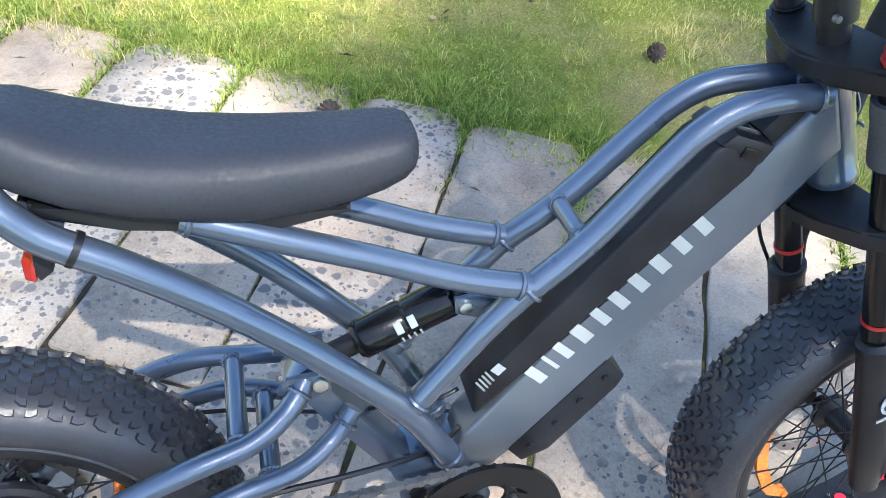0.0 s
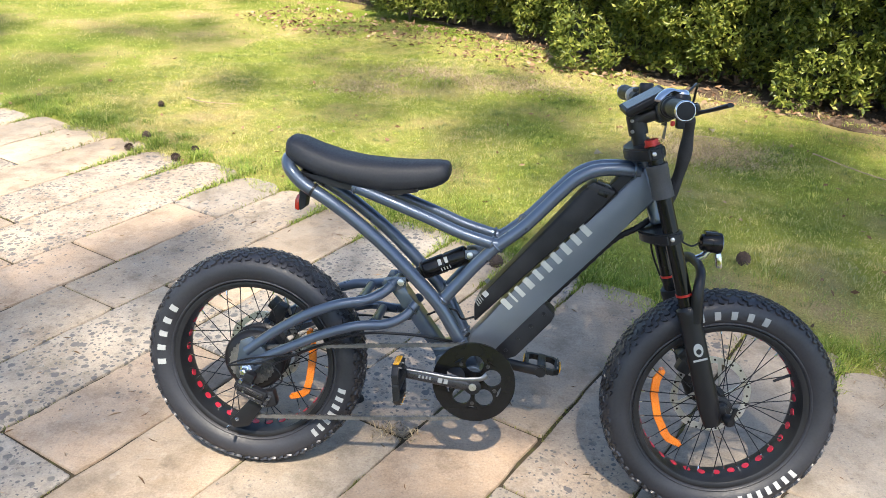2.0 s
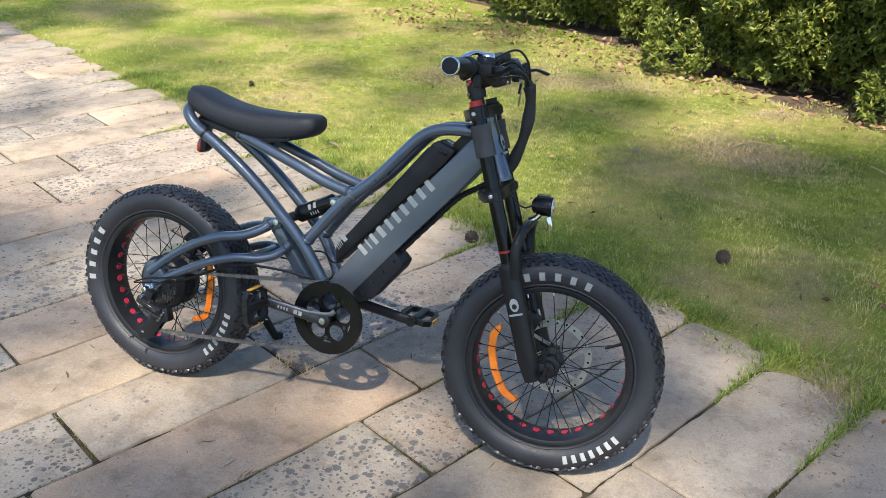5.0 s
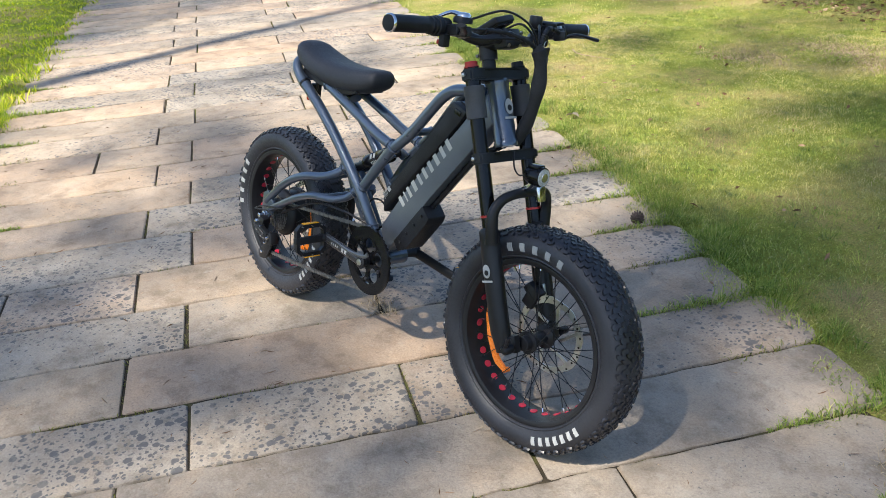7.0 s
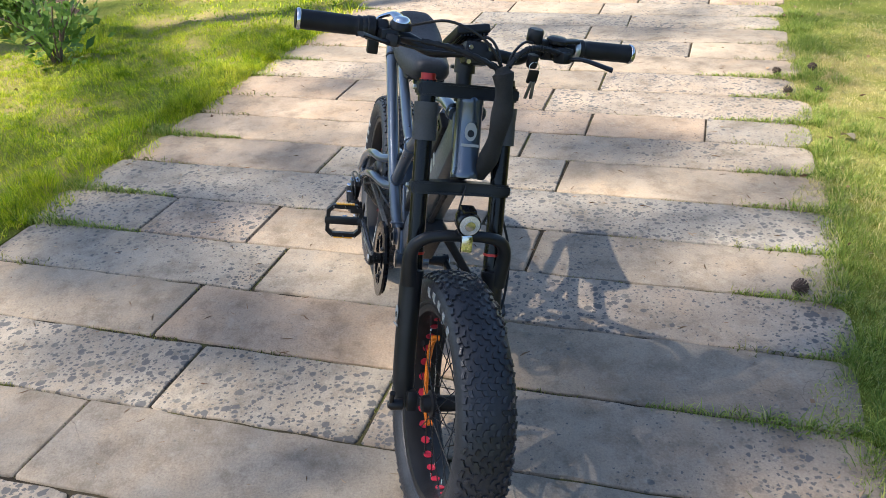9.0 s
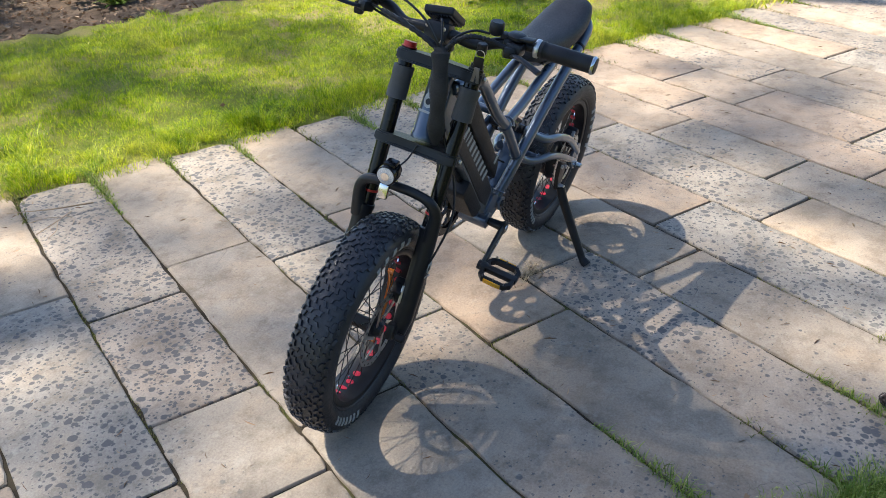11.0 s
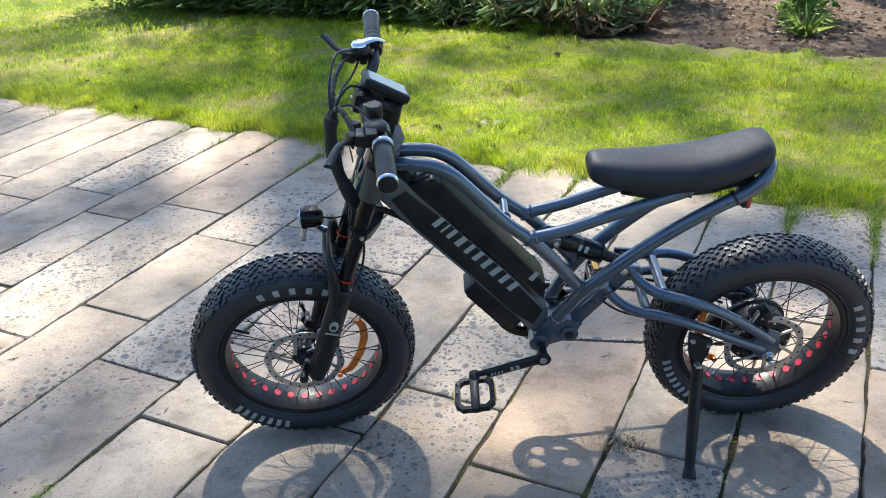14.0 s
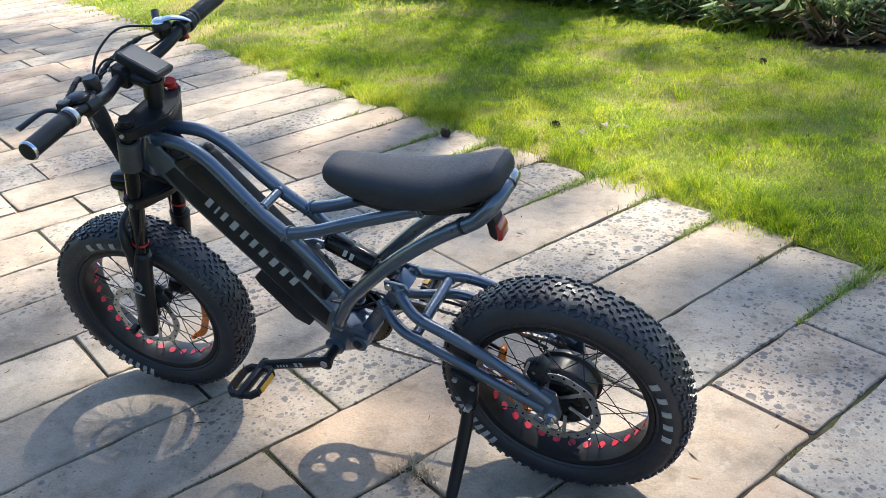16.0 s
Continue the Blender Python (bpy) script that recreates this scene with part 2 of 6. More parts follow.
bmesh.ops.transform(bm, matrix=Matrix.Translation(head_top) @ Vector((0, 0, 1)).rotation_difference(HEAD).to_matrix().to_4x4(), verts=bm.verts)
head_tube = part("head_tube", bm, PAINT, bike, "slate blue head tube with a white emblem")
part("bottom_bracket", turned([(-0.042, 0.018), (-0.04, 0.023), (0.04, 0.023), (0.042, 0.018)], (0.515, 0, 0.279), "y", 24), PAINT, bike)
part("pivot_housing", merge(plate([(0.415, 0.335), (0.500, 0.352), (0.530, 0.300), (0.505, 0.262), (0.440, 0.285)], -0.036, 0.036, 0.008), turned([(-0.044, 0.014), (-0.042, 0.021), (0.042, 0.021), (0.044, 0.014)], (0.448, 0, 0.306), "y", 24)), PAINT, bike)
for side in (-1, 1):
    part("pivot_bolt", turned([(side * 0.044, 0.011), (side * 0.048, 0.010), (side * 0.049, 0.006)], (0.448, 0, 0.306), "y", 16), BLACK, bike)

# emblem: a plain oval with a darker inlay, and a short bar under it
def emblem(m, parent, size=1.0):
    for name, rx, rz, y, mat in (("emblem", 0.010, 0.015, 0.0, WHITE), ("emblem_inlay", 0.0055, 0.006, 0.0006, BLACK)):
        bm = bmesh.new()
        ring = [bm.verts.new((rx * math.cos(a), -y, rz * math.sin(a) - (0.003 if y else 0))) for a in (2 * math.pi * k / 20 for k in range(20))]
        low = [bm.verts.new((v.co.x, v.co.y + 0.0012, v.co.z)) for v in ring]
        bm.faces.new(ring)
        for k in range(20):
            bm.faces.new((ring[k], low[k], low[(k + 1) % 20], ring[(k + 1) % 20]))
        bmesh.ops.transform(bm, matrix=m @ Matrix.Scale(size, 4), verts=bm.verts)
        part(name, bm, mat, parent, "white oval emblem" if name == "emblem" else "")
    part("print_bar", block((0.030 * size, 0.0008, 0.0045 * size), m @ Matrix.Translation((0, 0, -0.022 * size)), 0), WHITE, parent)


emblem(Matrix.Translation((0.8915, 0.0, 0.755)) @ pose(0, 0, 0, 0, 0, 90) @ pose(0, 0, 0, -21.7, 0, 0), head_tube, 1.15)

# pale print on the down tube: one plain bar for each character
widths = [0.020, 0.008, 0.017, 0.023, 0.018, 0.020, 0.021, 0.023, 0.021, 0.022]
axis_way = Vector((0.657, 0, 0.754))
for side in (-1, 1):
    at = 0.0
    for w in widths:
        along = (at + w / 2) if side < 0 else (0.262 - at - w / 2)
        c = Vector((0.571, -0.0289 if side < 0 else 0.0301, 0.446)) + axis_way * along
        part("print_bar", block((w * 0.62, 0.0012, 0.029), Matrix.Translation(c - (Vector((0, 0, 0.007)) if side > 0 else Vector((0, 0, 0)))) @ pose(0, 0, 0, 0, -48.9, 0), 0.0004, 1), CREAM if side < 0 else WHITE, down_tube, "pale grey printed bar")
        at += w + 0.0076

# battery, lock block, controller box
pack = [(0.509, 0.404), (0.506, 0.448), (0.515, 0.461), (0.722, 0.721), (0.740, 0.733), (0.788, 0.718), (0.770, 0.694)]
battery = part("battery", plate(pack, -0.0345, 0.0345, 0.010, 3), PLASTIC, bike, "long black battery pack on the down tube")
cap = part("battery_cap", plate([(0.728, 0.728), (0.744, 0.7405), (0.792, 0.7245), (0.778, 0.702)], -0.0352, 0.0352, 0.006, 2), BLACK, battery, "black end cap")
part("latch", block((0.036, 0.040, 0.005), Matrix.Translation((0.768, 0.004, 0.7340)) @ pose(0, 0, 0, 0, 18, 0), 0.0015), SCREEN, cap)
part("side_latch", block((0.022, 0.003, 0.012), Matrix.Translation((0.764, -0.0355, 0.718)) @ pose(0, 0, 0, 0, 18, 0), 0.001), GLOSS, cap)
part("sticker", block((0.012, 0.0008, 0.013), Matrix.Translation((0.530, -0.0350, 0.474)) @ pose(0, 0, 0, 0, -48, 0), 0), WHITE, battery, "small white label")
for k in range(4):
    part("sticker_line", block((0.0022, 0.0008, 0.018), Matrix.Translation((0.512 + 0.003 * k, -0.0350, 0.452 + 0.0045 * k)) @ pose(0, 0, 0, 0, -38, 0), 0), STICKER, battery)
part("sticker", block((0.012, 0.0008, 0.026), Matrix.Translation((0.534, 0.0350, 0.478)) @ pose(0, 0, 0, 0, -38, 0), 0), WHITE, battery, "small white label")
lock = part("lock_block", block((0.050, 0.044, 0.036), Matrix.Translation((0.808, 0, 0.741)) @ pose(0, 0, 0, 0, -49, 0), 0.005), PLASTIC, bike, "black key lock block above the battery")
part("key_hole", turned([(0.0215, 0.0095), (0.0232, 0.0095), (0.0236, 0.003)], (0.808, 0, 0.745), "y", 16), GLOSS, lock)
controller = part("controller_box", plate([(0.660, 0.464), (0.687, 0.437), (0.680, 0.420), (0.608, 0.332), (0.576, 0.318), (0.556, 0.340)], -0.030, 0.030, 0.004), PLASTIC, bike, "black controller box under the down tube")
for k in range(4):
    part("bolt", turned([(-0.0335, 0.0035), (-0.031, 0.0045)], (0.584 + 0.026 * k, 0, 0.345 + 0.031 * k), "y", 10), BLACK, controller)

# swing arm
part("swing_arm_upright", merge(plate([(0.302, 0.474), (0.330, 0.496), (0.356, 0.454), (0.452, 0.330), (0.440, 0.296), (0.420, 0.322), (0.338, 0.430)], -0.022, 0.022, 0.007)), PAINT, bike)
for side in (-1, 1):
    part("upper_stay", tube(lift([(0.000, side * 0.085, 0.292), (0.042, side * 0.086, 0.328), (0.090, side * 0.088, 0.366), (0.146, side * 0.087, 0.402), (0.210, side * 0.082, 0.430), (0.268, side * 0.068, 0.443), (0.306, side * 0.046, 0.462), (0.326, side * 0.026, 0.484)]), 0.0118, 12, 5), PAINT, bike)
    part("lower_stay", tube(lift([(0.016, side * 0.085, 0.268), (0.060, side * 0.087, 0.293), (0.112, side * 0.088, 0.322), (0.180, side * 0.087, 0.358), (0.250, side * 0.080, 0.384), (0.312, side * 0.060, 0.390), (0.352, side * 0.038, 0.406), (0.376, side * 0.024, 0.434)]), 0.0112, 12, 5), PAINT, bike)
    part("dropout", plate(lift([(-0.022, 0.262), (-0.014, 0.315), (0.012, 0.328), (0.036, 0.308), (0.052, 0.288), (0.036, 0.262), (0.012, 0.236), (-0.012, 0.234)]), side * 0.085 - 0.005, side * 0.085 + 0.005, 0.002), PAINT, bike)
    part("axle_nut", merge(turned([(side * 0.089, 0.011), (side * 0.097, 0.011), (side * 0.098, 0.008), (side * 0.112, 0.0075), (side * 0.114, 0.005)], (0, 0, AXLE), "y", 6), turned([(side * 0.088, 0.014), (side * 0.0905, 0.014)], (0, 0, AXLE), "y", 20)), CHROME, bike)
part("stay_bridge", rod((0.255, -0.074, 0.441), (0.255, 0.074, 0.441), 0.0108), PAINT, bike)
part("stay_bridge", rod((0.285, -0.072, 0.388), (0.285, 0.072, 0.388), 0.0108), PAINT, bike)
for side in (-1, 1):
    part("rocker_plate", plate([(0.296, 0.474), (0.305, 0.492), (0.350, 0.496), (0.352, 0.474), (0.330, 0.462)], side * 0.031 - 0.0035, side * 0.031 + 0.0035, 0.001), PAINT, bike)
    part("pivot_bolt", turned([(side * 0.034, 0.008), (side * 0.040, 0.008), (side * 0.041, 0.004)], (0.340, 0, 0.484), "y", 12), STEEL, bike)
    part("shock_tab", plate([(0.478, 0.566), (0.500, 0.570), (0.530, 0.560), (0.505, 0.540), (0.480, 0.548)], side * 0.022 - 0.003, side * 0.022 + 0.003, 0.001), PAINT, bike)
    part("pivot_bolt", turned([(side * 0.025, 0.007), (side * 0.030, 0.007), (side * 0.031, 0.003)], (0.490, 0, 0.557), "y", 12), STEEL, bike)

# shock
s0, s1 = Vector((0.336, 0, 0.482)), Vector((0.490, 0, 0.557))
shock = part("shock_absorber", sweep(bmesh.new(), [s0.lerp(s1, t) for t in (0.30, 0.33, 0.36, 0.62, 0.64, 0.66, 0.90, 0.93, 0.96)],
             lambda t: 0.0175 if t < 0.1 else 0.0215 if t < 0.45 else 0.0195 if t < 0.55 else 0.0215 if t < 0.9 else 0.015, 20), GLOSS, bike, "gloss black air shock with white print")
part("shock_shaft", merge(rod(s0, s0.lerp(s1, 0.34), 0.0125, 14), turned([(-0.02, 0.012), (0.02, 0.012)], s0, "y", 16)), BLACK, shock)
part("shock_eye", turned([(-0.018, 0.012), (0.018, 0.012)], s1, "y", 16), BLACK, shock)
for k in range(2):
    for side in (-1, 1):
        c = s0.lerp(s1, 0.58 + 0.09 * k) + Vector((-0.003, side * 0.0205, 0.008))
        part("print_bar", block((0.008, 0.002, 0.014), Matrix.Translation(c) @ pose(0, 0, 0, side * 22, -26, 0), 0.0005, 1), WHITE, shock)
for k in range(4):
    part("print_line", block((0.002, 0.0015, 0.008), Matrix.Translation(s0.lerp(s1, 0.58 + 0.04 * k) + Vector((0.003, -0.0205, -0.008))) @ pose(0, 0, 0, 22, -26, 0), 0), WHITE, shock)

# saddle
def saddle_mesh():
    bm = bmesh.new()
    # x, bottom, top, half width
    rows = [(0.070, 0.757, 0.780, 0.040), (0.073, 0.745, 0.793, 0.056), (0.082, 0.735, 0.800, 0.068), (0.104, 0.724, 0.797, 0.078), (0.140, 0.711, 0.783, 0.088), (0.190, 0.698, 0.770, 0.091),
            (0.240, 0.688, 0.763, 0.088), (0.290, 0.683, 0.761, 0.082), (0.335, 0.686, 0.761, 0.076), (0.375, 0.693, 0.763, 0.069), (0.402, 0.701, 0.765, 0.063), (0.420, 0.709, 0.765, 0.056), (0.429, 0.717, 0.762, 0.048), (0.433, 0.726, 0.756, 0.035)]
    rings = []
    for x, lo, hi, w in rows:
        h, mid = (hi - lo) / 2, (hi + lo) / 2
        ring = []
        for k in range(24):
            a = 2 * math.pi * k / 24
            c, s = math.cos(a), math.sin(a)
            y = 0.75 * w * math.copysign(abs(c) ** 0.5, c)
            z = mid + h * math.copysign(abs(s) ** 0.45, s)
            if s < 0:
                y *= 1 - 0.20 * abs(s)
            else:
                y *= 1 - 0.17 * s
                z += 0.004 * (1 - (y / w) ** 2) - 0.010
            ring.append(bm.verts.new((x, y, z)))
        rings.append(ring)
    for a, b in zip(rings, rings[1:]):
        for k in range(24):
            bm.faces.new((a[k], a[(k + 1) % 24], b[(k + 1) % 24], b[k]))
    bm.faces.new(rings[0])
    bm.faces.new(rings[-1])
    bmesh.ops.subdivide_edges(bm, edges=bm.edges[:], cuts=1, use_grid_fill=True, smooth=0.6)
    return bm


saddle = part("saddle", saddle_mesh(), SADDLE, bike, "curved black banana saddle")
part("saddle_base", plate([(0.110, 0.708), (0.180, 0.690), (0.290, 0.675), (0.370, 0.692), (0.370, 0.700), (0.290, 0.690), (0.110, 0.722)], -0.046, 0.046, 0.004), BLACK, saddle)

# tail light and cable ties
tail = part("tail_light", plate([(0.104, 0.676), (0.117, 0.672), (0.113, 0.634), (0.100, 0.624), (0.094, 0.644), (0.098, 0.672)], -0.017, 0.017, 0.004), PLASTIC, bike, "small rear light with a red lens")
part("lens", plate([(0.100, 0.662), (0.098, 0.624), (0.088, 0.628), (0.088, 0.648), (0.094, 0.662)], -0.0175, 0.0175, 0.004), TAIL_RED, tail, "red ribbed lens")
part("bracket", tube([(0.108, 0, 0.650), (0.116, 0, 0.670), (0.114, 0, 0.700)], 0.005, 8, 3), BLACK, tail)
for x, z in ((0.141, 0.682),):
    for side in (-1, 1):
        bm = turned([(-0.003, 0.0163), (0.003, 0.0163)], (0, 0, 0), "x", 20)
        bmesh.ops.transform(bm, matrix=pose(x, side * 0.056, z, 0, 30, 0), verts=bm.verts)
        part("cable_tie", bm, BLACK, bike)

# drive: chainring, cranks, pedals, chain, cassette, derailleur
ring_c = (0.520, -0.072, 0.281)


def chainring_mesh():
    bm = bmesh.new()

    def annulus(r0, r1, y0, y1, seg=60, toothed=0.0):
        rows = []
        for k in range(seg):
            a = 2 * math.pi * k / seg
            ro = r1 + (toothed if k % 2 else 0)
            rows.append([bm.verts.new((ring_c[0] + r * math.cos(a), ring_c[1] + y, ring_c[2] + r * math.sin(a))) for r, y in ((r0, y0), (ro, y0), (ro, y1), (r0, y1))])
        for k in range(seg):
            p, q = rows[k], rows[(k + 1) % seg]
            for j in range(4):
                bm.faces.new((p[j], p[(j + 1) % 4], q[(j + 1) % 4], q[j]))
    annulus(0.0645, 0.0925, -0.010, -0.004, 72)
    annulus(0.066, 0.082, -0.003, 0.003, 88, 0.005)
    # spider: a disc with five round openings and a slit beyond each web
    loops = [[(0.068 * math.cos(a), 0.068 * math.sin(a)) for a in (2 * math.pi * k / 60 for k in range(60))]]
    loops.append([(0.010 * math.cos(a), 0.010 * math.sin(a)) for a in (2 * math.pi * k / 12 for k in range(12))])
    for i in range(5):
        a = radians(-54 + 72 * i)
        loops.append([(0.0425 * math.cos(a) + 0.0205 * math.cos(b), 0.0425 * math.sin(a) + 0.0205 * math.sin(b)) for b in (2 * math.pi * k / 20 for k in range(20))])
        a = radians(-18 + 72 * i)
        arc = [(0.0625, a + radians(13) * (k / 4 - 1)) for k in range(9)] + [(0.0565 + 0.004 * abs(k / 3 - 1), a + radians(12) * (1 - k / 3)) for k in range(7)]
        loops.append([(r * math.cos(b), r * math.sin(b)) for r, b in arc])
    flat = bmesh.new()
    edges = []
    for ring in loops:
        v = [flat.verts.new((ring_c[0] + x, ring_c[1] - 0.009, ring_c[2] + z)) for x, z in ring]
        edges += [flat.edges.new((v[k], v[(k + 1) % len(v)])) for k in range(len(v))]
    bmesh.ops.triangle_fill(flat, use_beauty=True, edges=edges)
    grown = bmesh.ops.extrude_face_region(flat, geom=flat.faces[:])
    bmesh.ops.translate(flat, vec=(0, 0.007, 0), verts=[g for g in grown["geom"] if isinstance(g, bmesh.types.BMVert)])
    return merge(bm, flat)


chainring = part("chainring", chainring_mesh(), GLOSS, bike, "black chainring with five round openings")
for i in range(5):
    a = radians(-18 + 72 * i)
    part("bolt", turned([(-0.013, 0.004), (-0.009, 0.0045)], (ring_c[0] + 0.050 * math.cos(a), ring_c[1], ring_c[2] + 0.050 * math.sin(a)), "y", 10), CRANK, chainring)
part("axle_cap", turned([(-0.030, 0.010), (-0.028, 0.013), (-0.018, 0.013)], ring_c, "y", 18), ALU, chainring)


def crank(a, b, side, name):
    a, b = Vector(a), Vector(b)
    arm = part("crank_arm", sweep(bmesh.new(), [a.lerp(b, t) for t in (-0.10, -0.06, 0.0, 0.25, 0.5, 0.75, 0.97, 1.04, 1.08)], lambda t: 0.006 if t in (0, 1) else 0.0155 - 0.003 * t, 14, 0.55, Vector((0, 1, 0))), CRANK if side < 0 else BLACK, bike, name)
    way = (b - a).normalized()
    tilt = -math.degrees(math.atan2(way.z, way.x))
    for f, w in ((0.38, 0.010), (0.46, 0.010), (0.60, 0.004), (0.65, 0.004), (0.70, 0.004), (0.75, 0.004)):
        c = a.lerp(b, f) + Vector((0, side * 0.0072, 0))
        part("print_bar", block((w, 0.0014, 0.011 if w > 0.005 else 0.007), Matrix.Translation(c) @ pose(0, 0, 0, 0, tilt, 0), 0.0003, 1), WHITE, arm)
    if side < 0:
        part("strip", sweep(bmesh.new(), spline([a + Vector((0.030, side * 0.004, 0.030)), a + Vector((0.012, side * 0.0062, 0.019)), a.lerp(b, 0.30) + Vector((0, side * 0.0066, 0.0098)), a.lerp(b, 0.62) + Vector((0, side * 0.0062, 0.0098)), a.lerp(b, 0.98) + Vector((0, side * 0.005, 0.008))], 5), lambda t: 0.0062 - 0.0042 * t, 8, 0.45), EDGE_METAL, arm, "bare metal upper edge")
    part("bolt", turned([(side * 0.007, 0.009), (side * 0.011, 0.008), (side * 0.0115, 0.004)], a, "y", 12), STEEL, arm)
    part("axle_boss", turned([(-side * 0.052, 0.010), (-side * 0.010, 0.013), (side * 0.006, 0.0185), (side * 0.008, 0.016)], a, "y", 20), BLACK, arm)
    part("pedal_boss", turned([(-side * 0.010, 0.013), (side * 0.010, 0.013), (side * 0.020, 0.008)], b, "y", 16), BLACK, arm)


crank((0.520, -0.100, 0.281), (0.364, -0.112, 0.303), -1, "black crank arm with white print")
crank((0.512, 0.086, 0.278), (0.668, 0.108, 0.248), 1, "black crank arm")


def pedal(centre, turn):
    m = Matrix.Translation(centre) @ pose(0, 0, 0, 0, turn, 0)
    def eight(hx, hy, c):
        return [(hx, hy - c), (hx - c, hy), (-hx + c, hy), (-hx, hy - c), (-hx, -hy + c), (-hx + c, -hy), (hx - c, -hy), (hx, -hy + c)]
    bm = bmesh.new()
    loops = [[bm.verts.new((x, y, z)) for x, y in eight(hx, hy, c)] for hx, hy, c, z in ((0.043, 0.046, 0.014, 0.006), (0.044, 0.047, 0.015, 0.0), (0.043, 0.046, 0.014, -0.008), (0.033, 0.037, 0.010, -0.008), (0.033, 0.037, 0.010, 0.006))]
    for p, q in zip(loops, loops[1:] + loops[:1]):
        for k in range(8):
            bm.faces.new((p[k], p[(k + 1) % 8], q[(k + 1) % 8], q[k]))
    bmesh.ops.transform(bm, matrix=m, verts=bm.verts)
    ped = part("pedal", bm, BLACK, bike, "black cage pedal")
    part("spindle", block((0.020, 0.100, 0.016), m, 0.005), BLACK, ped)
    for sx in (-1, 1):
        part("reflector", block((0.003, 0.048, 0.013), m @ Matrix.Translation((sx * 0.0455, 0, 0)), 0.001), YELLOW, ped, "amber reflector")
    for sx in (-1, 1):
        for k in range(3):
            part("pin", turned([(-0.013, 0.0016), (0.013, 0.0016)], m @ Vector((sx * 0.040, -0.03 + 0.03 * k, 0)), "x" if abs(turn) > 45 else "z", 6), CHAIN, ped)


pedal((0.366, -0.160, 0.303), 84)
pedal((0.670, 0.160, 0.248), 8)


def chain_mesh(a, b, sag=0.0):
    a, b = Vector(a), Vector(b)
    n = int((b - a).length / 0.0127)
    bm = bmesh.new()
    for k in range(n):
        t = (k + 0.5) / n
        c = a.lerp(b, t) - Vector((0, 0, sag * 4 * t * (1 - t)))
        tilt = -math.degrees(math.atan2(b.z - a.z, b.x - a.x))
        m = Matrix.Translation(c) @ pose(0, 0, 0, 0, tilt, 0)
        wide = 0.0075 if k % 2 else 0.0050
        bmesh.ops.create_cube(bm, size=1, matrix=m @ Matrix.Diagonal((0.0105, wide, 0.0080, 1)))
        bmesh.ops.create_cone(bm, cap_ends=True, segments=7, radius1=0.0050, radius2=0.0050, depth=0.0088, matrix=m @ Matrix.Translation((0.006, 0, 0)) @ pose(0, 0, 0, 90, 0, 0))
    return bm


part("chain_run", chain_mesh((0.012, -0.068, 0.309), (0.505, -0.073, 0.366)), CHAIN, bike, "steel chain")
part("chain_run", chain_mesh((-0.022, -0.074, 0.139), (0.530, -0.073, 0.194), 0.004), CHAIN, bike, "steel chain")
def sprocket(y, r, teeth):
    outline = []
    for k in range(teeth * 2):
        a = math.pi * k / teeth
        rr = r + (0.0022 if k % 2 else -0.0012)
        outline.append((rr * math.cos(a), AXLE + rr * math.sin(a)))
    return plate(outline, y, y + 0.0022, 0)


cassette = part("cassette", turned([(-0.074, 0.014), (-0.072, 0.019), (-0.046, 0.019)], (0, 0, AXLE), "y", 20), STEEL, bike, "stacked steel sprockets on the rear hub")
for k in range(7):
    part("sprocket", sprocket(-0.071 + 0.0038 * k, 0.028 + 0.0042 * k, 14 + 2 * k), CHAIN, cassette)
der = part("derailleur", merge(block((0.034, 0.028, 0.050), pose(0.004, -0.098, 0.226, 0, 22, 0), 0.007), block((0.078, 0.018, 0.022), pose(0.020, -0.112, 0.212, 0, 20, 0), 0.006), block((0.072, 0.012, 0.018), pose(0.016, -0.094, 0.192, 0, 20, 0), 0.005), block((0.042, 0.028, 0.040), pose(0.056, -0.100, 0.190, 0, -14, 0), 0.009)), BLACK, bike, "black rear derailleur with steel fittings")
for x, z, tilt in ((0.020, 0.213, 20), (0.016, 0.193, 20), (0.058, 0.188, -60)):
    part("link_plate", block((0.062 if tilt > 0 else 0.034, 0.003, 0.008), pose(x, -0.1225 if z > 0.2 else -0.1155, z, 0, tilt, 0), 0.001, 1), CRANK, der)
part("hanger", plate([(-0.010, 0.262), (0.014, 0.262), (0.020, 0.226), (0.006, 0.212), (-0.008, 0.224)], -0.088, -0.083, 0.001), ALU, der)
for y in (-0.088, -0.070):
    part("cage", plate([(0.040, 0.196), (0.052, 0.182), (0.040, 0.160), (0.006, 0.108), (-0.030, 0.100), (-0.040, 0.118), (-0.020, 0.140), (0.010, 0.176)], y, y + 0.003, 0.001), BLACK, der)
for x, z in ((0.030, 0.172), (-0.022, 0.122)):
    ring = []
    for k in range(22):
        a, rr = 2 * math.pi * k / 22, 0.021 if k % 2 else 0.017
        ring.append((x + rr * math.cos(a), z + rr * math.sin(a)))
    part("pulley", plate(ring, -0.081, -0.076, 0), PLASTIC, der)
    part("pulley_bolt", turned([(-0.091, 0.0040), (-0.089, 0.0055), (-0.084, 0.0055)], (x, 0, z), "y", 10), CHROME, der)
part("spring", sweep(bmesh.new(), [Vector((0.004 + 0.040 * k / 60, -0.104 + 0.006 * math.cos(k * 1.05), 0.206 - 0.012 * k / 60 + 0.006 * math.sin(k * 1.05))) for k in range(61)], 0.0012, 5), STEEL, der)
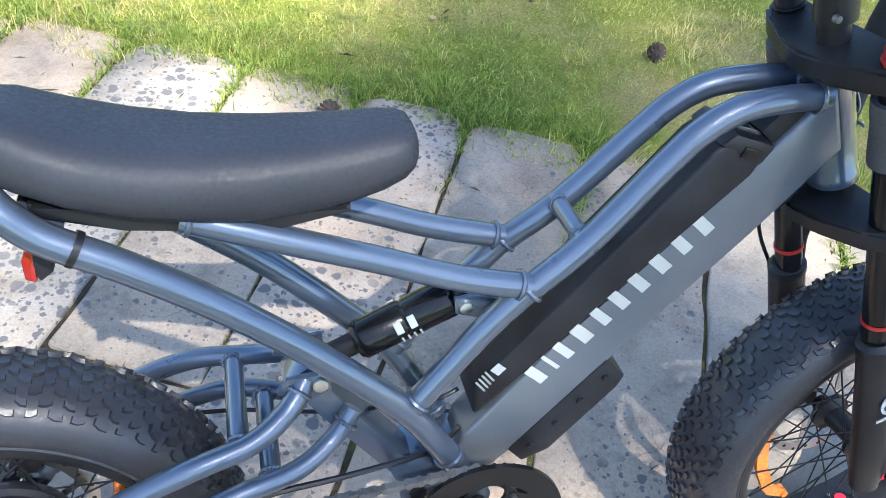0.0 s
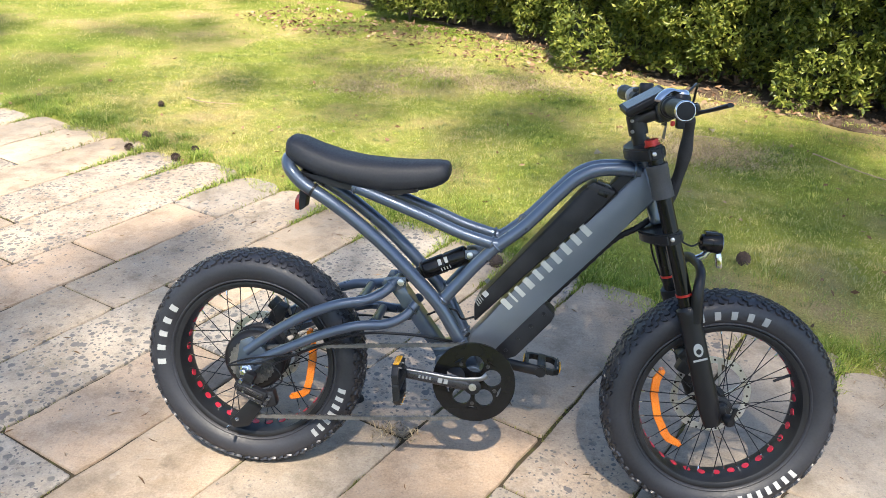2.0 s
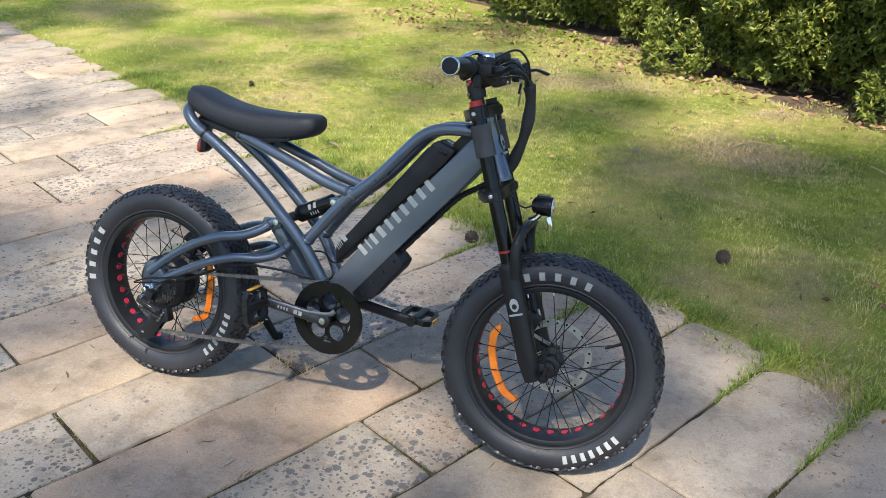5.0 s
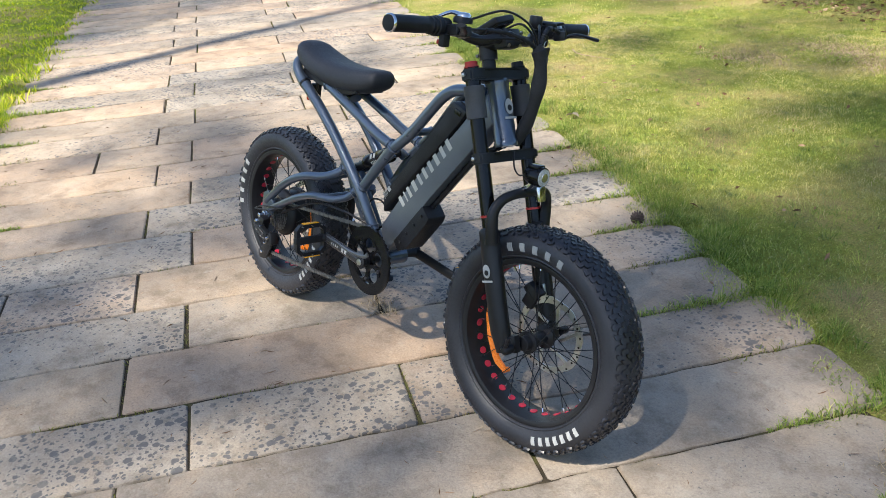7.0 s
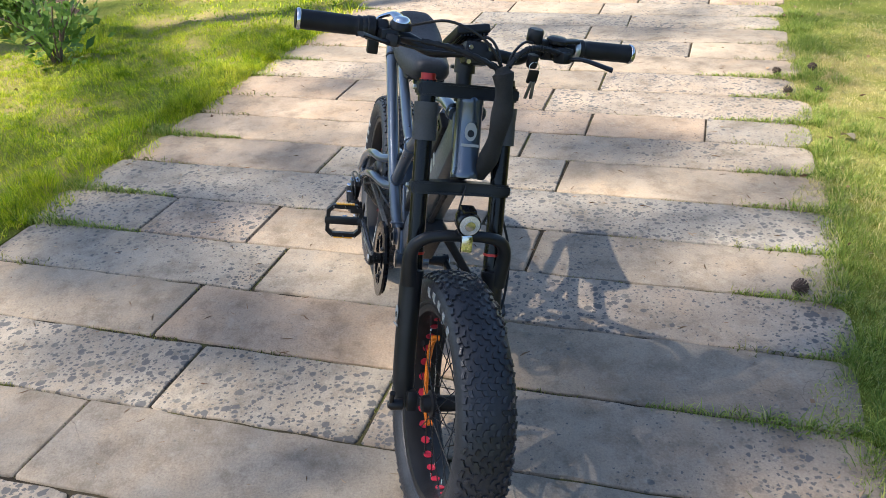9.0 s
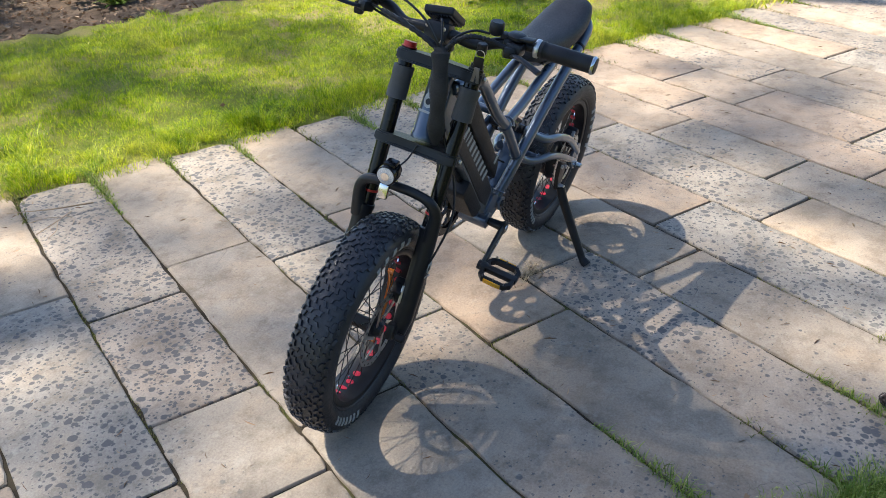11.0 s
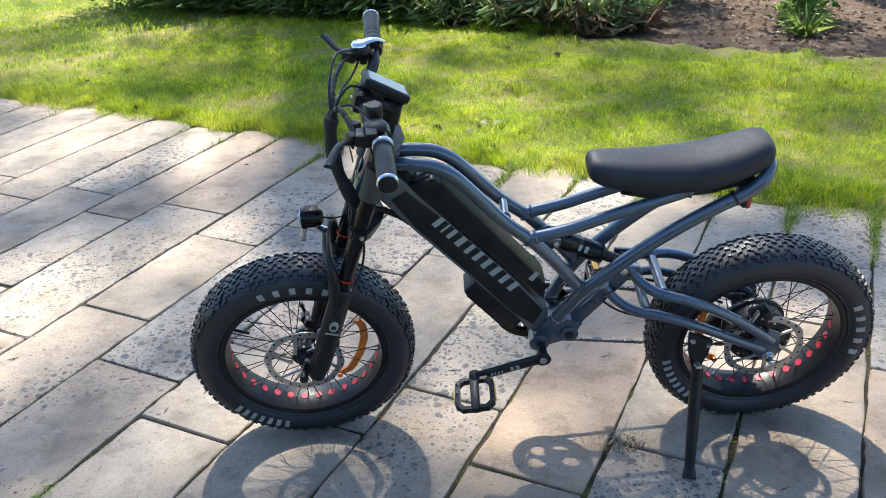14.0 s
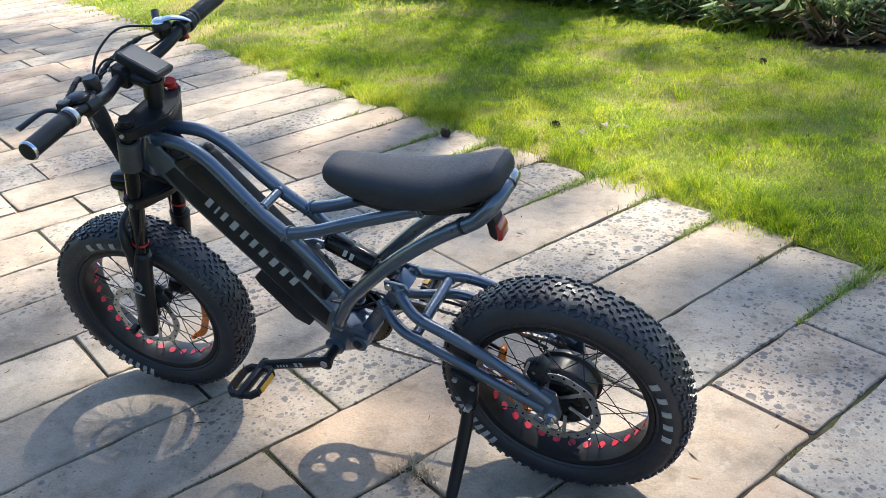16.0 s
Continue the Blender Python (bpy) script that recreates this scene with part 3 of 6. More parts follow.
for x, z, rr in ((0.040, 0.204, 0.005), (-0.002, 0.232, 0.0065), (0.004, 0.208, 0.004), (0.062, 0.196, 0.005), (0.050, 0.178, 0.004), (-0.034, 0.112, 0.004), (0.024, 0.222, 0.0035), (0.030, 0.194, 0.0035)):
    part("bolt", turned([(-0.123, rr * 0.7), (-0.120, rr), (-0.108, rr)], (x, 0, z), "y", 10), CHROME, der)
part("gear_cable", tube([(0.055, -0.100, 0.205), (0.090, -0.105, 0.240), (0.060, -0.108, 0.275), (0.000, -0.108, 0.268), (-0.036, -0.105, 0.262), (0.010, -0.100, 0.280), (0.120, -0.098, 0.300)], 0.0022, 6, 5), BLACK, der)

for ob in bike.children:
    if ob.name.startswith("derailleur"):
        ob.location.z = 0.012

# kickstand
stand = part("kickstand", tube([(0.166, 0.112, 0.262), (0.169, 0.134, 0.220), (0.179, 0.196, 0.130), (0.188, 0.248, 0.058)], lambda t: 0.0125 + 0.0015 * math.sin(t * 4), 12, 4), BLACK, bike, "black side stand carrying the leaning bike")
part("stand_foot", merge(rod((0.187, 0.244, 0.064), (0.191, 0.262, 0.0535), 0.013, 12, 0.016)), PLASTIC, stand)
part("stand_bracket", plate([(0.140, 0.330), (0.196, 0.356), (0.190, 0.300), (0.176, 0.250), (0.156, 0.250), (0.146, 0.290)], 0.094, 0.106, 0.003), BLACK, stand)
part("stand_pivot", turned([(0.100, 0.008), (0.122, 0.008), (0.124, 0.005)], (0.166, 0, 0.262), "y", 12), STEEL, stand)
for x, z in ((0.150, 0.322), (0.186, 0.336)):
    part("bolt", turned([(0.106, 0.006), (0.112, 0.006)], (x, 0, z), "y", 6), STEEL, stand)


# ---- wheels ----
PROFILE = [(-0.034, 0.181), (-0.0395, 0.1855), (-0.0425, 0.1868), (-0.0438, 0.1890), (-0.0428, 0.1915), (-0.0440, 0.1930), (-0.0485, 0.1975), (-0.0525, 0.210), (-0.0520, 0.223), (-0.0455, 0.234), (-0.034, 0.2415), (-0.018, 0.2455), (0.0, 0.2468)]
PROFILE = PROFILE + [(-y, r) for y, r in PROFILE[-2::-1]]


def on_tyre(cx, r, a, y):
    return Vector((cx + r * GROWN * math.cos(a), y, axle_z(cx) + r * GROWN * math.sin(a)))


def tread_mesh(cx):
    """Rows of small raised knobs, wave-shaped towards the shoulder."""
    bm = bmesh.new()
    rng = random.Random(7)
    rows = 74
    lanes = [(-0.0435, 0.2358, 0.0100, 0.0064), (-0.0345, 0.2413, 0.0105, 0.0068), (-0.0225, 0.2446, 0.0090, 0.0066), (-0.0112, 0.2462, 0.0095, 0.0066), (0.0, 0.2468, 0.0088, 0.0064)]
    lanes = lanes + [(-y, r, a, b) for y, r, a, b in lanes[-2::-1]]
    for k in range(rows):
        for j, (y, r, la, lw) in enumerate(lanes):
            a = 2 * math.pi * (k + 0.5 * (j % 2)) / rows
            slope = math.atan2(y * abs(y) * 12, 0.03)
            tall = 0.0008 if abs(y) > 0.03 else 0.0
            n = Vector((math.cos(a) * math.cos(slope), math.sin(slope), math.sin(a) * math.cos(slope)))
            t = Vector((-math.sin(a), 0, math.cos(a)))
            s = n.cross(t)
            c = on_tyre(cx, r, a, y) - n * 0.001
            if rng.random() < 0.05:
                continue
            la, lw = la * rng.uniform(0.75, 1.1), lw * rng.uniform(0.75, 1.1)
            skew = (0.55 if (k + j) % 2 else -0.55) + rng.uniform(-0.25, 0.25)
            base, top = [], []
            for u, v in ((-0.5, -0.5), (0.0, -0.25), (0.5, -0.5), (0.5, 0.5), (0.0, 0.75), (-0.5, 0.5)):
                uu, vv = u * la * 1.15, v * lw + skew * u * lw
                base.append(bm.verts.new(c + t * uu * 1.15 + s * vv * 1.15))
                top.append(bm.verts.new(c + t * uu + s * vv + n * (rng.uniform(0.0034, 0.0050) + tall)))
            bm.faces.new(top)
            for i in range(6):
                bm.faces.new((base[i], base[(i + 1) % 6], top[(i + 1) % 6], top[i]))
    return bm


def side_print(cx, side, start, count, parent, width=5.6, pitch=7.4, r0=0.201, r1=0.219, mat=None):
    """Plain bars following the side wall, one for each character."""
    for k in range(count):
        mid = radians(start + k * pitch)
        bm = bmesh.new()
        rows = []
        for i in range(4):
            a = mid + radians(width) * (i / 3 - 0.5)
            rows.append([bm.verts.new(on_tyre(cx, r, a, side * y)) for r, y in ((r0, 0.0495), (r0, 0.0515), ((r0 + r1) / 2, 0.0542), (r1, 0.0537), (r1, 0.0510))])
        for p, q in zip(rows, rows[1:]):
            for j in range(4):
                bm.faces.new((p[j], p[j + 1], q[j + 1], q[j]))
        bm.faces.new(rows[0])
        bm.faces.new(rows[-1])
        part("print_bar", bm, mat or WHITE, parent, "pale printed bar on the side wall")


def wheel(name, label, cx, hub_r, hub_w, phase):
    rim = [(-0.040, 0.184), (-0.041, 0.178), (-0.038, 0.172), (-0.030, 0.170), (-0.014, 0.1665), (0.014, 0.1665), (0.030, 0.170), (0.038, 0.172), (0.041, 0.178), (0.040, 0.184), (0.0, 0.186), (-0.040, 0.184)]
    w = part(name, turned([(y, r * GROWN) for y, r in rim], (cx, 0, axle_z(cx)), "y", 72, closed=False), BLACK, bike, label)
    part("tyre", turned([(y, r * GROWN) for y, r in PROFILE], (cx, 0, axle_z(cx)), "y", 96, closed=False), RUBBER, w, "wide black knobbly tyre")
    tagged(part("tread", tread_mesh(cx), KNOB, w), kind="stuff")
    # oval openings in the rim that show the red tape
    for k in range(32):
        a = 2 * math.pi * (k + 0.5) / 32 + phase
        bm = bmesh.new()
        r0 = 0.1650
        ring = []
        for i in range(12):
            b = 2 * math.pi * i / 12
            aa = a + 0.0080 * math.cos(b) / r0
            ring.append(bm.verts.new(on_tyre(cx, r0, aa, 0.0095 * math.sin(b))))
        low = [bm.verts.new(v.co + (v.co - Vector((cx, v.co.y, axle_z(cx)))).normalized() * 0.002) for v in ring]
        bm.faces.new(ring)
        for i in range(12):
            bm.faces.new((ring[i], low[i], low[(i + 1) % 12], ring[(i + 1) % 12]))
        part("rim_window", bm, RED, w, "red tape seen through the rim")
    # spokes: one mesh each way, shared
    spoke_me = bpy.data.meshes.new("spoke")
    bm = merge(rod((0, 0, 0), (1, 0, 0), 0.00115, 6))
    bm.to_mesh(spoke_me)
    bm.free()
    spoke_me.materials.append(BLACK)
    nip_me = bpy.data.meshes.new("nipple")
    bm = rod((0, 0, 0), (0.012, 0, 0), 0.0021, 6)
    bm.to_mesh(nip_me)
    bm.free()
    nip_me.materials.append(CHROME)
    for k in range(36):
        side = -1 if k % 2 else 1
        a_rim = 2 * math.pi * (k + 0.25) / 36 + phase
        a_hub = a_rim + radians(55 if (k // 2) % 2 else -55) * (1.0 if hub_r < 0.04 else 0.55)
        p, q = on_tyre(cx, hub_r, a_hub, side * hub_w), on_tyre(cx, 0.1672, a_rim, side * 0.007)
        way = q - p
        turn = way.to_track_quat("X", "Z").to_matrix().to_4x4()
        for nm, me, m in (("spoke", spoke_me, Matrix.Translation(p) @ turn @ Matrix.Diagonal((way.length, 1, 1, 1))), ("nipple", nip_me, Matrix.Translation(q - way.normalized() * 0.011) @ turn)):
            ob = new(nm, me)
            ob.parent = w
            ob.matrix_basis = m
    part("valve", rod(on_tyre(cx, 0.128, phase + 0.42, 0), on_tyre(cx, 0.168, phase + 0.42, 0), 0.003, 8, 0.004), BLACK, w)
    return w


def disc(cx, y, parent, r=0.080):
    bm = bmesh.new()
    seg = 64
    rows = []
    for k in range(seg):
        a = 2 * math.pi * k / seg
        wob = 0.0016 * math.sin(8 * a)
        rows.append([bm.verts.new(on_tyre(cx, rr, a, yy)) for rr, yy in ((r - 0.015, y), (r + wob, y), (r + wob, y + 0.002), (r - 0.015, y + 0.002))])
    for k in range(seg):
        p, q = rows[k], rows[(k + 1) % seg]
        for j in range(4):
            bm.faces.new((p[j], p[(j + 1) % 4], q[(j + 1) % 4], q[j]))
    part("brake_disc", bm, STEEL, parent, "steel brake disc")
    for i in range(6):
        a = 2 * math.pi * i / 6
        c = on_tyre(cx, r * 0.60, a + 0.25, y + 0.001)
        part("disc_arm", block((r * 0.72, 0.002, 0.008), Matrix.Translation(c) @ pose(0, 0, 0, 0, -math.degrees(a + 0.65), 0), 0), STEEL, parent)
    for i in range(24):
        a = 2 * math.pi * i / 24
        part("disc_hole", turned([(y - 0.0004, 0.0028), (y + 0.0026, 0.0028)], on_tyre(cx, r - 0.007 + 0.003 * (i % 2), a, 0), "y", 8), BLACK, parent)


def spoke_reflector(cx, pts, parent):
    """A bowed orange strip clipped to the spokes: points of (ahead, up) from the axle."""
    line = [Vector((cx + x, -0.004, axle_z(cx) + z)) for x, z in pts]
    left, right = [], []
    for i, p in enumerate(line):
        way = (line[min(i + 1, len(line) - 1)] - line[max(i - 1, 0)]).normalized()
        half = 0.0085 if 0 < i < len(line) - 1 else 0.0075
        left.append((p.x - way.z * half, p.z + way.x * half))
        right.append((p.x + way.z * half, p.z - way.x * half))
    strip_ob = part("reflector", plate(left + right[::-1], -0.0075, -0.0015, 0.0015, 1), ORANGE, parent, "orange spoke reflector")
    for p in (line[0], line[-1]):
        part("reflector_clip", turned([(-0.010, 0.0055), (0.006, 0.0065)], (p.x, 0, p.z), "y", 10), ORANGE, strip_ob)


front = wheel("front_wheel", "front wheel with a black drilled rim and wire spokes", WHEELBASE, 0.024, 0.030, 0.03)
rear = wheel("rear_wheel", "rear wheel with a black hub motor", 0.0, 0.068, 0.024, 0.06)
part("hub", turned([(-0.052, 0.010), (-0.050, 0.016), (-0.036, 0.018), (-0.034, 0.026), (-0.028, 0.026), (-0.024, 0.016), (0.020, 0.016), (0.026, 0.028), (0.034, 0.028), (0.036, 0.020), (0.052, 0.012)], (WHEELBASE, 0, axle_z(WHEELBASE)), "y", 24), BLACK, front)
motor = part("hub_motor", turned([(-0.046, 0.030), (-0.044, 0.058), (-0.036, 0.068), (-0.030, 0.073), (-0.022, 0.073), (-0.018, 0.066), (0.016, 0.066), (0.020, 0.073), (0.028, 0.073), (0.036, 0.068), (0.046, 0.055), (0.048, 0.028)], (0, 0, AXLE), "y", 40), BLACK, rear, "black hub motor casing")
for k in range(10):
    a = 2 * math.pi * k / 10
    part("bolt", turned([(0.040, 0.0030), (0.0445, 0.0034), (0.0455, 0.0020)], (0.059 * math.cos(a), 0, AXLE + 0.059 * math.sin(a)), "y", 8), STEEL, motor)
part("motor_cover", turned([(0.044, 0.056), (0.047, 0.050), (0.0475, 0.044), (0.050, 0.040), (0.0505, 0.026)], (0, 0, AXLE), "y", 40), GLOSS, motor)
disc(WHEELBASE, 0.046, front, 0.087)
disc(0.0, 0.056, rear, 0.087)
spoke_reflector(WHEELBASE, [(-0.128, 0.066), (-0.140, 0.046), (-0.142, 0.010), (-0.128, -0.040), (-0.108, -0.082), (-0.098, -0.094), (-0.072, -0.106)], front)
spoke_reflector(0.0, [(0.124, 0.072), (0.132, 0.042), (0.134, 0.005), (0.126, -0.050), (0.120, -0.078), (0.108, -0.086), (0.084, -0.094)], rear)
for side in (-1, 1):
    base = 74 if side < 0 else 72
    side_print(WHEELBASE, side, 72, 5, front, 3.4, 9.2)
    side_print(WHEELBASE, side, -72, 7, front, 2.6, 5.6, 0.203, 0.221)
    side_print(0.0, side, 148 if side < 0 else 152, 5, rear, 3.4, 9.2)
    side_print(0.0, side, -46, 7, rear, 2.6, 5.6, 0.203, 0.221)


# ---- fork, crowns, lamp ----
FORK = Vector((0.183, 0, -0.560)).normalized()
BEFORE = set(bike.children)


def leg(t, side, y=0.078):
    """A point on a fork leg, t metres below its top."""
    p = Vector((0.842, 0, 0.832)) + FORK * t
    return Vector((p.x, side * y, p.z))


for side in (-1, 1):
    st = part("stanchion", rod(leg(0.0, side), leg(0.38, side), 0.0165, 18), GLOSS, bike, "gloss black fork stanchion")
    part("top_cap", merge(rod(leg(-0.012, side), leg(-0.002, side), 0.014, 18), rod(leg(-0.002, side), leg(0.004, side), 0.0165, 18)), RED_CAP if side < 0 else BLACK, st, "red anodised cap" if side < 0 else "")
    part("sleeve", sweep(bmesh.new(), [leg(t, side) for t in (0.040, 0.042, 0.060, 0.062, 0.092, 0.094, 0.108, 0.110)], lambda t: 0.0215 if 0.3 < t < 0.45 else 0.0225, 18), GREY_RUBBER, st, "dark grey rubber sleeve")
    part("travel_ring", sweep(bmesh.new(), [leg(t, side) for t in (0.320, 0.322, 0.325)], 0.0178, 18), RED_CAP, st, "red rubber ring")
    low = part("fork_leg", sweep(bmesh.new(), [leg(t - 0.021, side, y) for t, y in ((0.372, 0.080), (0.376, 0.081), (0.386, 0.081), (0.390, 0.082), (0.45, 0.083), (0.56, 0.083), (0.600, 0.082), (0.640, 0.078), (0.646, 0.078))], lambda t: 0.0195 if t < 0.12 else 0.0245 if t < 0.35 else 0.0235 if t < 0.8 else 0.019, 20, 0.9), BLACK, bike, "matt black lower fork leg")
    m = Matrix.Translation(leg(0.441, side, 0.1060)) @ pose(0, 0, 0, 0, -18, 0)
    if side > 0:
        m = m @ pose(0, 0, 0, 0, 0, 180)
    emblem(m, low, 1.0)
    part("dropout_block", block((0.044, 0.020, 0.040), Matrix.Translation(leg(0.604, side, 0.070) + Vector((0.014, 0, 0))) @ pose(0, 0, 0, 0, -18, 0), 0.005), BLACK, low)
part("quick_release", merge(turned([(-0.118, 0.006), (-0.112, 0.011), (-0.090, 0.011), (-0.088, 0.006)], (WHEELBASE, 0, axle_z(WHEELBASE)), "y", 14), rod((WHEELBASE, -0.112, 0.2585), (WHEELBASE + 0.008, -0.114, 0.292), 0.004, 8, 0.0055)), BLACK, bike)
part("quick_release_nut", turned([(0.088, 0.010), (0.108, 0.010), (0.110, 0.006)], (WHEELBASE, 0, axle_z(WHEELBASE)), "y", 14), BLACK, bike)
# arch bridging the lower legs ahead of the tyre
arch = [(leg(0.379, -1, 0.088) + Vector((0.010, 0, 0))), Vector((0.966, -0.093, 0.536)), Vector((0.972, -0.076, 0.568)), Vector((0.976, -0.040, 0.579)), Vector((0.977, 0, 0.580))]
arch = arch + [Vector((v.x, -v.y, v.z)) for v in arch[-2::-1]]
part("fork_arch", sweep(bmesh.new(), spline(arch, 5), lambda t: 0.0110 + 0.007 * abs(2 * t - 1) ** 3, 12, 0.85, Vector((1, 0, 0.3))), BLACK, bike, "matt black fork arch over the tyre")


def crown(t, name, reach, thick):
    c = Vector((0.842, 0, 0.832)) + FORK * t
    back = Vector((0.842 - reach, 0, 0.832)) + FORK * t
    bm = bmesh.new()
    outline = []
    for y, dx in ((-0.098, 0.016), (-0.078, 0.024), (-0.045, 0.014), (0.045, 0.014), (0.078, 0.024), (0.098, 0.016), (0.100, -0.012), (0.078, -0.026), (0.034, -reach - 0.026), (0.0, -reach - 0.034), (-0.034, -reach - 0.026), (-0.078, -0.026), (-0.100, -0.012)):
        outline.append((dx, y))
    a = [bm.verts.new((x, y, thick / 2)) for x, y in outline]
    b = [bm.verts.new((x, y, -thick / 2)) for x, y in outline]
    bm.faces.new(a)
    bm.faces.new(b[::-1])
    for k in range(len(a)):
        bm.faces.new((a[k], b[k], b[(k + 1) % len(a)], a[(k + 1) % len(a)]))
    bmesh.ops.bevel(bm, geom=bm.edges[:], offset=0.004, segments=2, affect="EDGES", clamp_overlap=True)
    bmesh.ops.transform(bm, matrix=Matrix.Translation(c) @ Vector((0, 0, -1)).rotation_difference(FORK).to_matrix().to_4x4(), verts=bm.verts)
    ob = part(name, bm, BLACK, bike, "black triple-clamp fork crown")
    for side in (-1, 1):
        p = leg(t, side, 0.101) + Vector((-0.004, 0, 0))
        part("bolt", turned([(-side * 0.002, 0.0045), (side * 0.003, 0.0045), (side * 0.004, 0.003)], p, "y", 10), STEEL, ob)


crown(0.016, "upper_crown", 0.016, 0.026)
crown(0.197, "lower_crown", 0.022, 0.024)

lamp = part("headlight", merge(turned([(0.972, 0.010), (0.976, 0.017), (0.990, 0.0215), (1.012, 0.0225), (1.018, 0.0215)], (0, 0.004, 0.637), "x", 24), block((0.030, 0.026, 0.010), pose(0.996, 0.004, 0.657, 0, 0, 0), 0.004)), GLOSS, bike, "small round headlight on a chrome bracket")
part("lens", turned([(1.016, 0.0195), (1.0195, 0.019), (1.021, 0.010)], (0, 0.004, 0.637), "x", 24), LENS, lamp, "clear ribbed lens")
part("lens_ring", turned([(1.0195, 0.0105), (1.0225, 0.0095), (1.023, 0.004)], (0, 0.004, 0.637), "x", 16), CHROME, lamp)
part("bracket", merge(tube([(0.994, 0.004, 0.620), (0.984, 0.004, 0.608), (0.970, 0.004, 0.600)], 0.007, 10, 3, 1.5), block((0.012, 0.022, 0.034), pose(1.017, 0.004, 0.600, 0, -12, 0), 0.004)), CHROME, lamp, "chrome lamp bracket")
part("lamp_wire", tube([(0.974, 0.004, 0.636), (0.955, 0.0, 0.628), (0.930, 0.010, 0.640), (0.915, 0.020, 0.670)], 0.002, 6, 5), BLACK, lamp)

LAMP_SHIFT = Vector((0.006, -0.014, -0.012))
for ob in [lamp, *lamp.children]:
    ob.data.transform(Matrix.Translation(LAMP_SHIFT))

# ---- stem, handlebar and controls ----
AFTER_LAMP = set(bike.children)
stem = part("stem", merge(rod((0.838, 0, 0.806), (0.818, 0, 0.868), 0.0155, 18), rod((0.823, 0, 0.856), (0.812, 0, 0.896), 0.0205, 18),
            sweep(bmesh.new(), [Vector((0.812, 0, 0.884)), Vector((0.832, 0, 0.896)), Vector((0.856, 0, 0.905)), Vector((0.870, 0, 0.908))], 0.017, 14, 1.25), block((0.040, 0.056, 0.042), pose(0.868, 0, 0.907, 0, -20, 0), 0.010)), BLACK, bike, "black stem clamping the handlebar")
for k, z in enumerate((0.862, 0.884)):
    part("bolt", turned([(-0.024, 0.0035), (-0.018, 0.0040)], (0.806 - 0.003 * k, 0, z), "y", 10), CHAIN, stem)
for sy in (-1, 1):
    for dz in (-0.013, 0.013):
        part("bolt", turned([(0.0, 0.0042), (0.004, 0.0042)], (0.888, sy * 0.019, 0.910 + dz), "x", 8), STEEL, stem)
half = [(0.868, 0.0, 0.908), (0.866, 0.040, 0.907), (0.860, 0.085, 0.902), (0.842, 0.130, 0.915), (0.840, 0.170, 0.924), (0.840, 0.220, 0.927), (0.838, 0.328, 0.928)]
line = [(x, -y, z) for x, y, z in half[::-1]] + half[1:]
bar = part("handlebar", tube(line, 0.0115, 14, 5), BLACK, bike, "black swept handlebar")
for side in (-1, 1):
    g0, g1 = Vector((0.840, side * 0.212, 0.927)), Vector((0.838, side * 0.330, 0.928))
    part("grip", sweep(bmesh.new(), [g0.lerp(g1, t) for t in (0, 0.02, 0.10, 0.12, 0.20, 0.22, 0.5, 0.92, 1.0)], lambda t: 0.0185 if 0.2 < t < 0.3 else 0.0165 + 0.0006 * (t > 0.6), 18), PLASTIC, bar, "black rubber grip")
    part("grip_end", turned([(side * 0.328, 0.0176), (side * 0.329, 0.0186), (side * 0.333, 0.0186), (side * 0.335, 0.0168)], (0.838, 0, 0.928), "y", 20), CHROME, bar, "silver grip end ring")
    part("grip_cap", turned([(side * 0.332, 0.0166), (side * 0.3365, 0.0160), (side * 0.3374, 0.010)], (0.838, 0, 0.928), "y", 18), PLASTIC, bar)
    part("grip_collar", turned([(side * 0.205, 0.0175), (side * 0.207, 0.019), (side * 0.214, 0.019), (side * 0.216, 0.0175)], (0.840, 0, 0.9265), "y", 18), ALU if side > 0 else BLACK, bar)
    lev = part("brake_lever", merge(block((0.040, 0.034, 0.024), pose(0.868, side * 0.172, 0.922, 0, -10, 0), 0.006), block((0.030, 0.024, 0.022), pose(0.888, side * 0.166, 0.920, 0, -12, side * 25), 0.006)), BLACK, bar, "black brake lever")
    tip = (0.940, -0.236, 0.938) if side < 0 else (0.935, 0.250, 0.918)
    part("lever_blade", tube([(0.892, side * 0.176, 0.916), (0.914, side * 0.196, 0.924 if side < 0 else 0.926), tip], lambda t: 0.0090 - 0.0015 * math.sin(math.pi * t), 10, 5, 0.5, (0, 0, 1)), BLACK, lev)

display = part("display", block((0.094, 0.066, 0.016), pose(0.824, -0.010, 0.926, 9, -31, 0), 0.005, 3), PLASTIC, bike, "black rectangular handlebar display")
part("screen", block((0.080, 0.054, 0.002), Matrix.Translation((0.824, -0.010, 0.926)) @ pose(0, 0, 0, 9, -31, 0) @ Matrix.Translation((0, 0, 0.0082)), 0.0008, 1), SCREEN, display, "glossy dark screen")
for k in range(9):
    part("fin", block((0.086, 0.003, 0.004), Matrix.Translation((0.824, -0.010, 0.926)) @ pose(0, 0, 0, 9, -31, 0) @ Matrix.Translation((0, -0.026 + 0.0065 * k, -0.0095)), 0), PLASTIC, display)
part("mount", block((0.028, 0.030, 0.022), pose(0.840, -0.002, 0.918, 0, -31, 0), 0.005), PLASTIC, display)

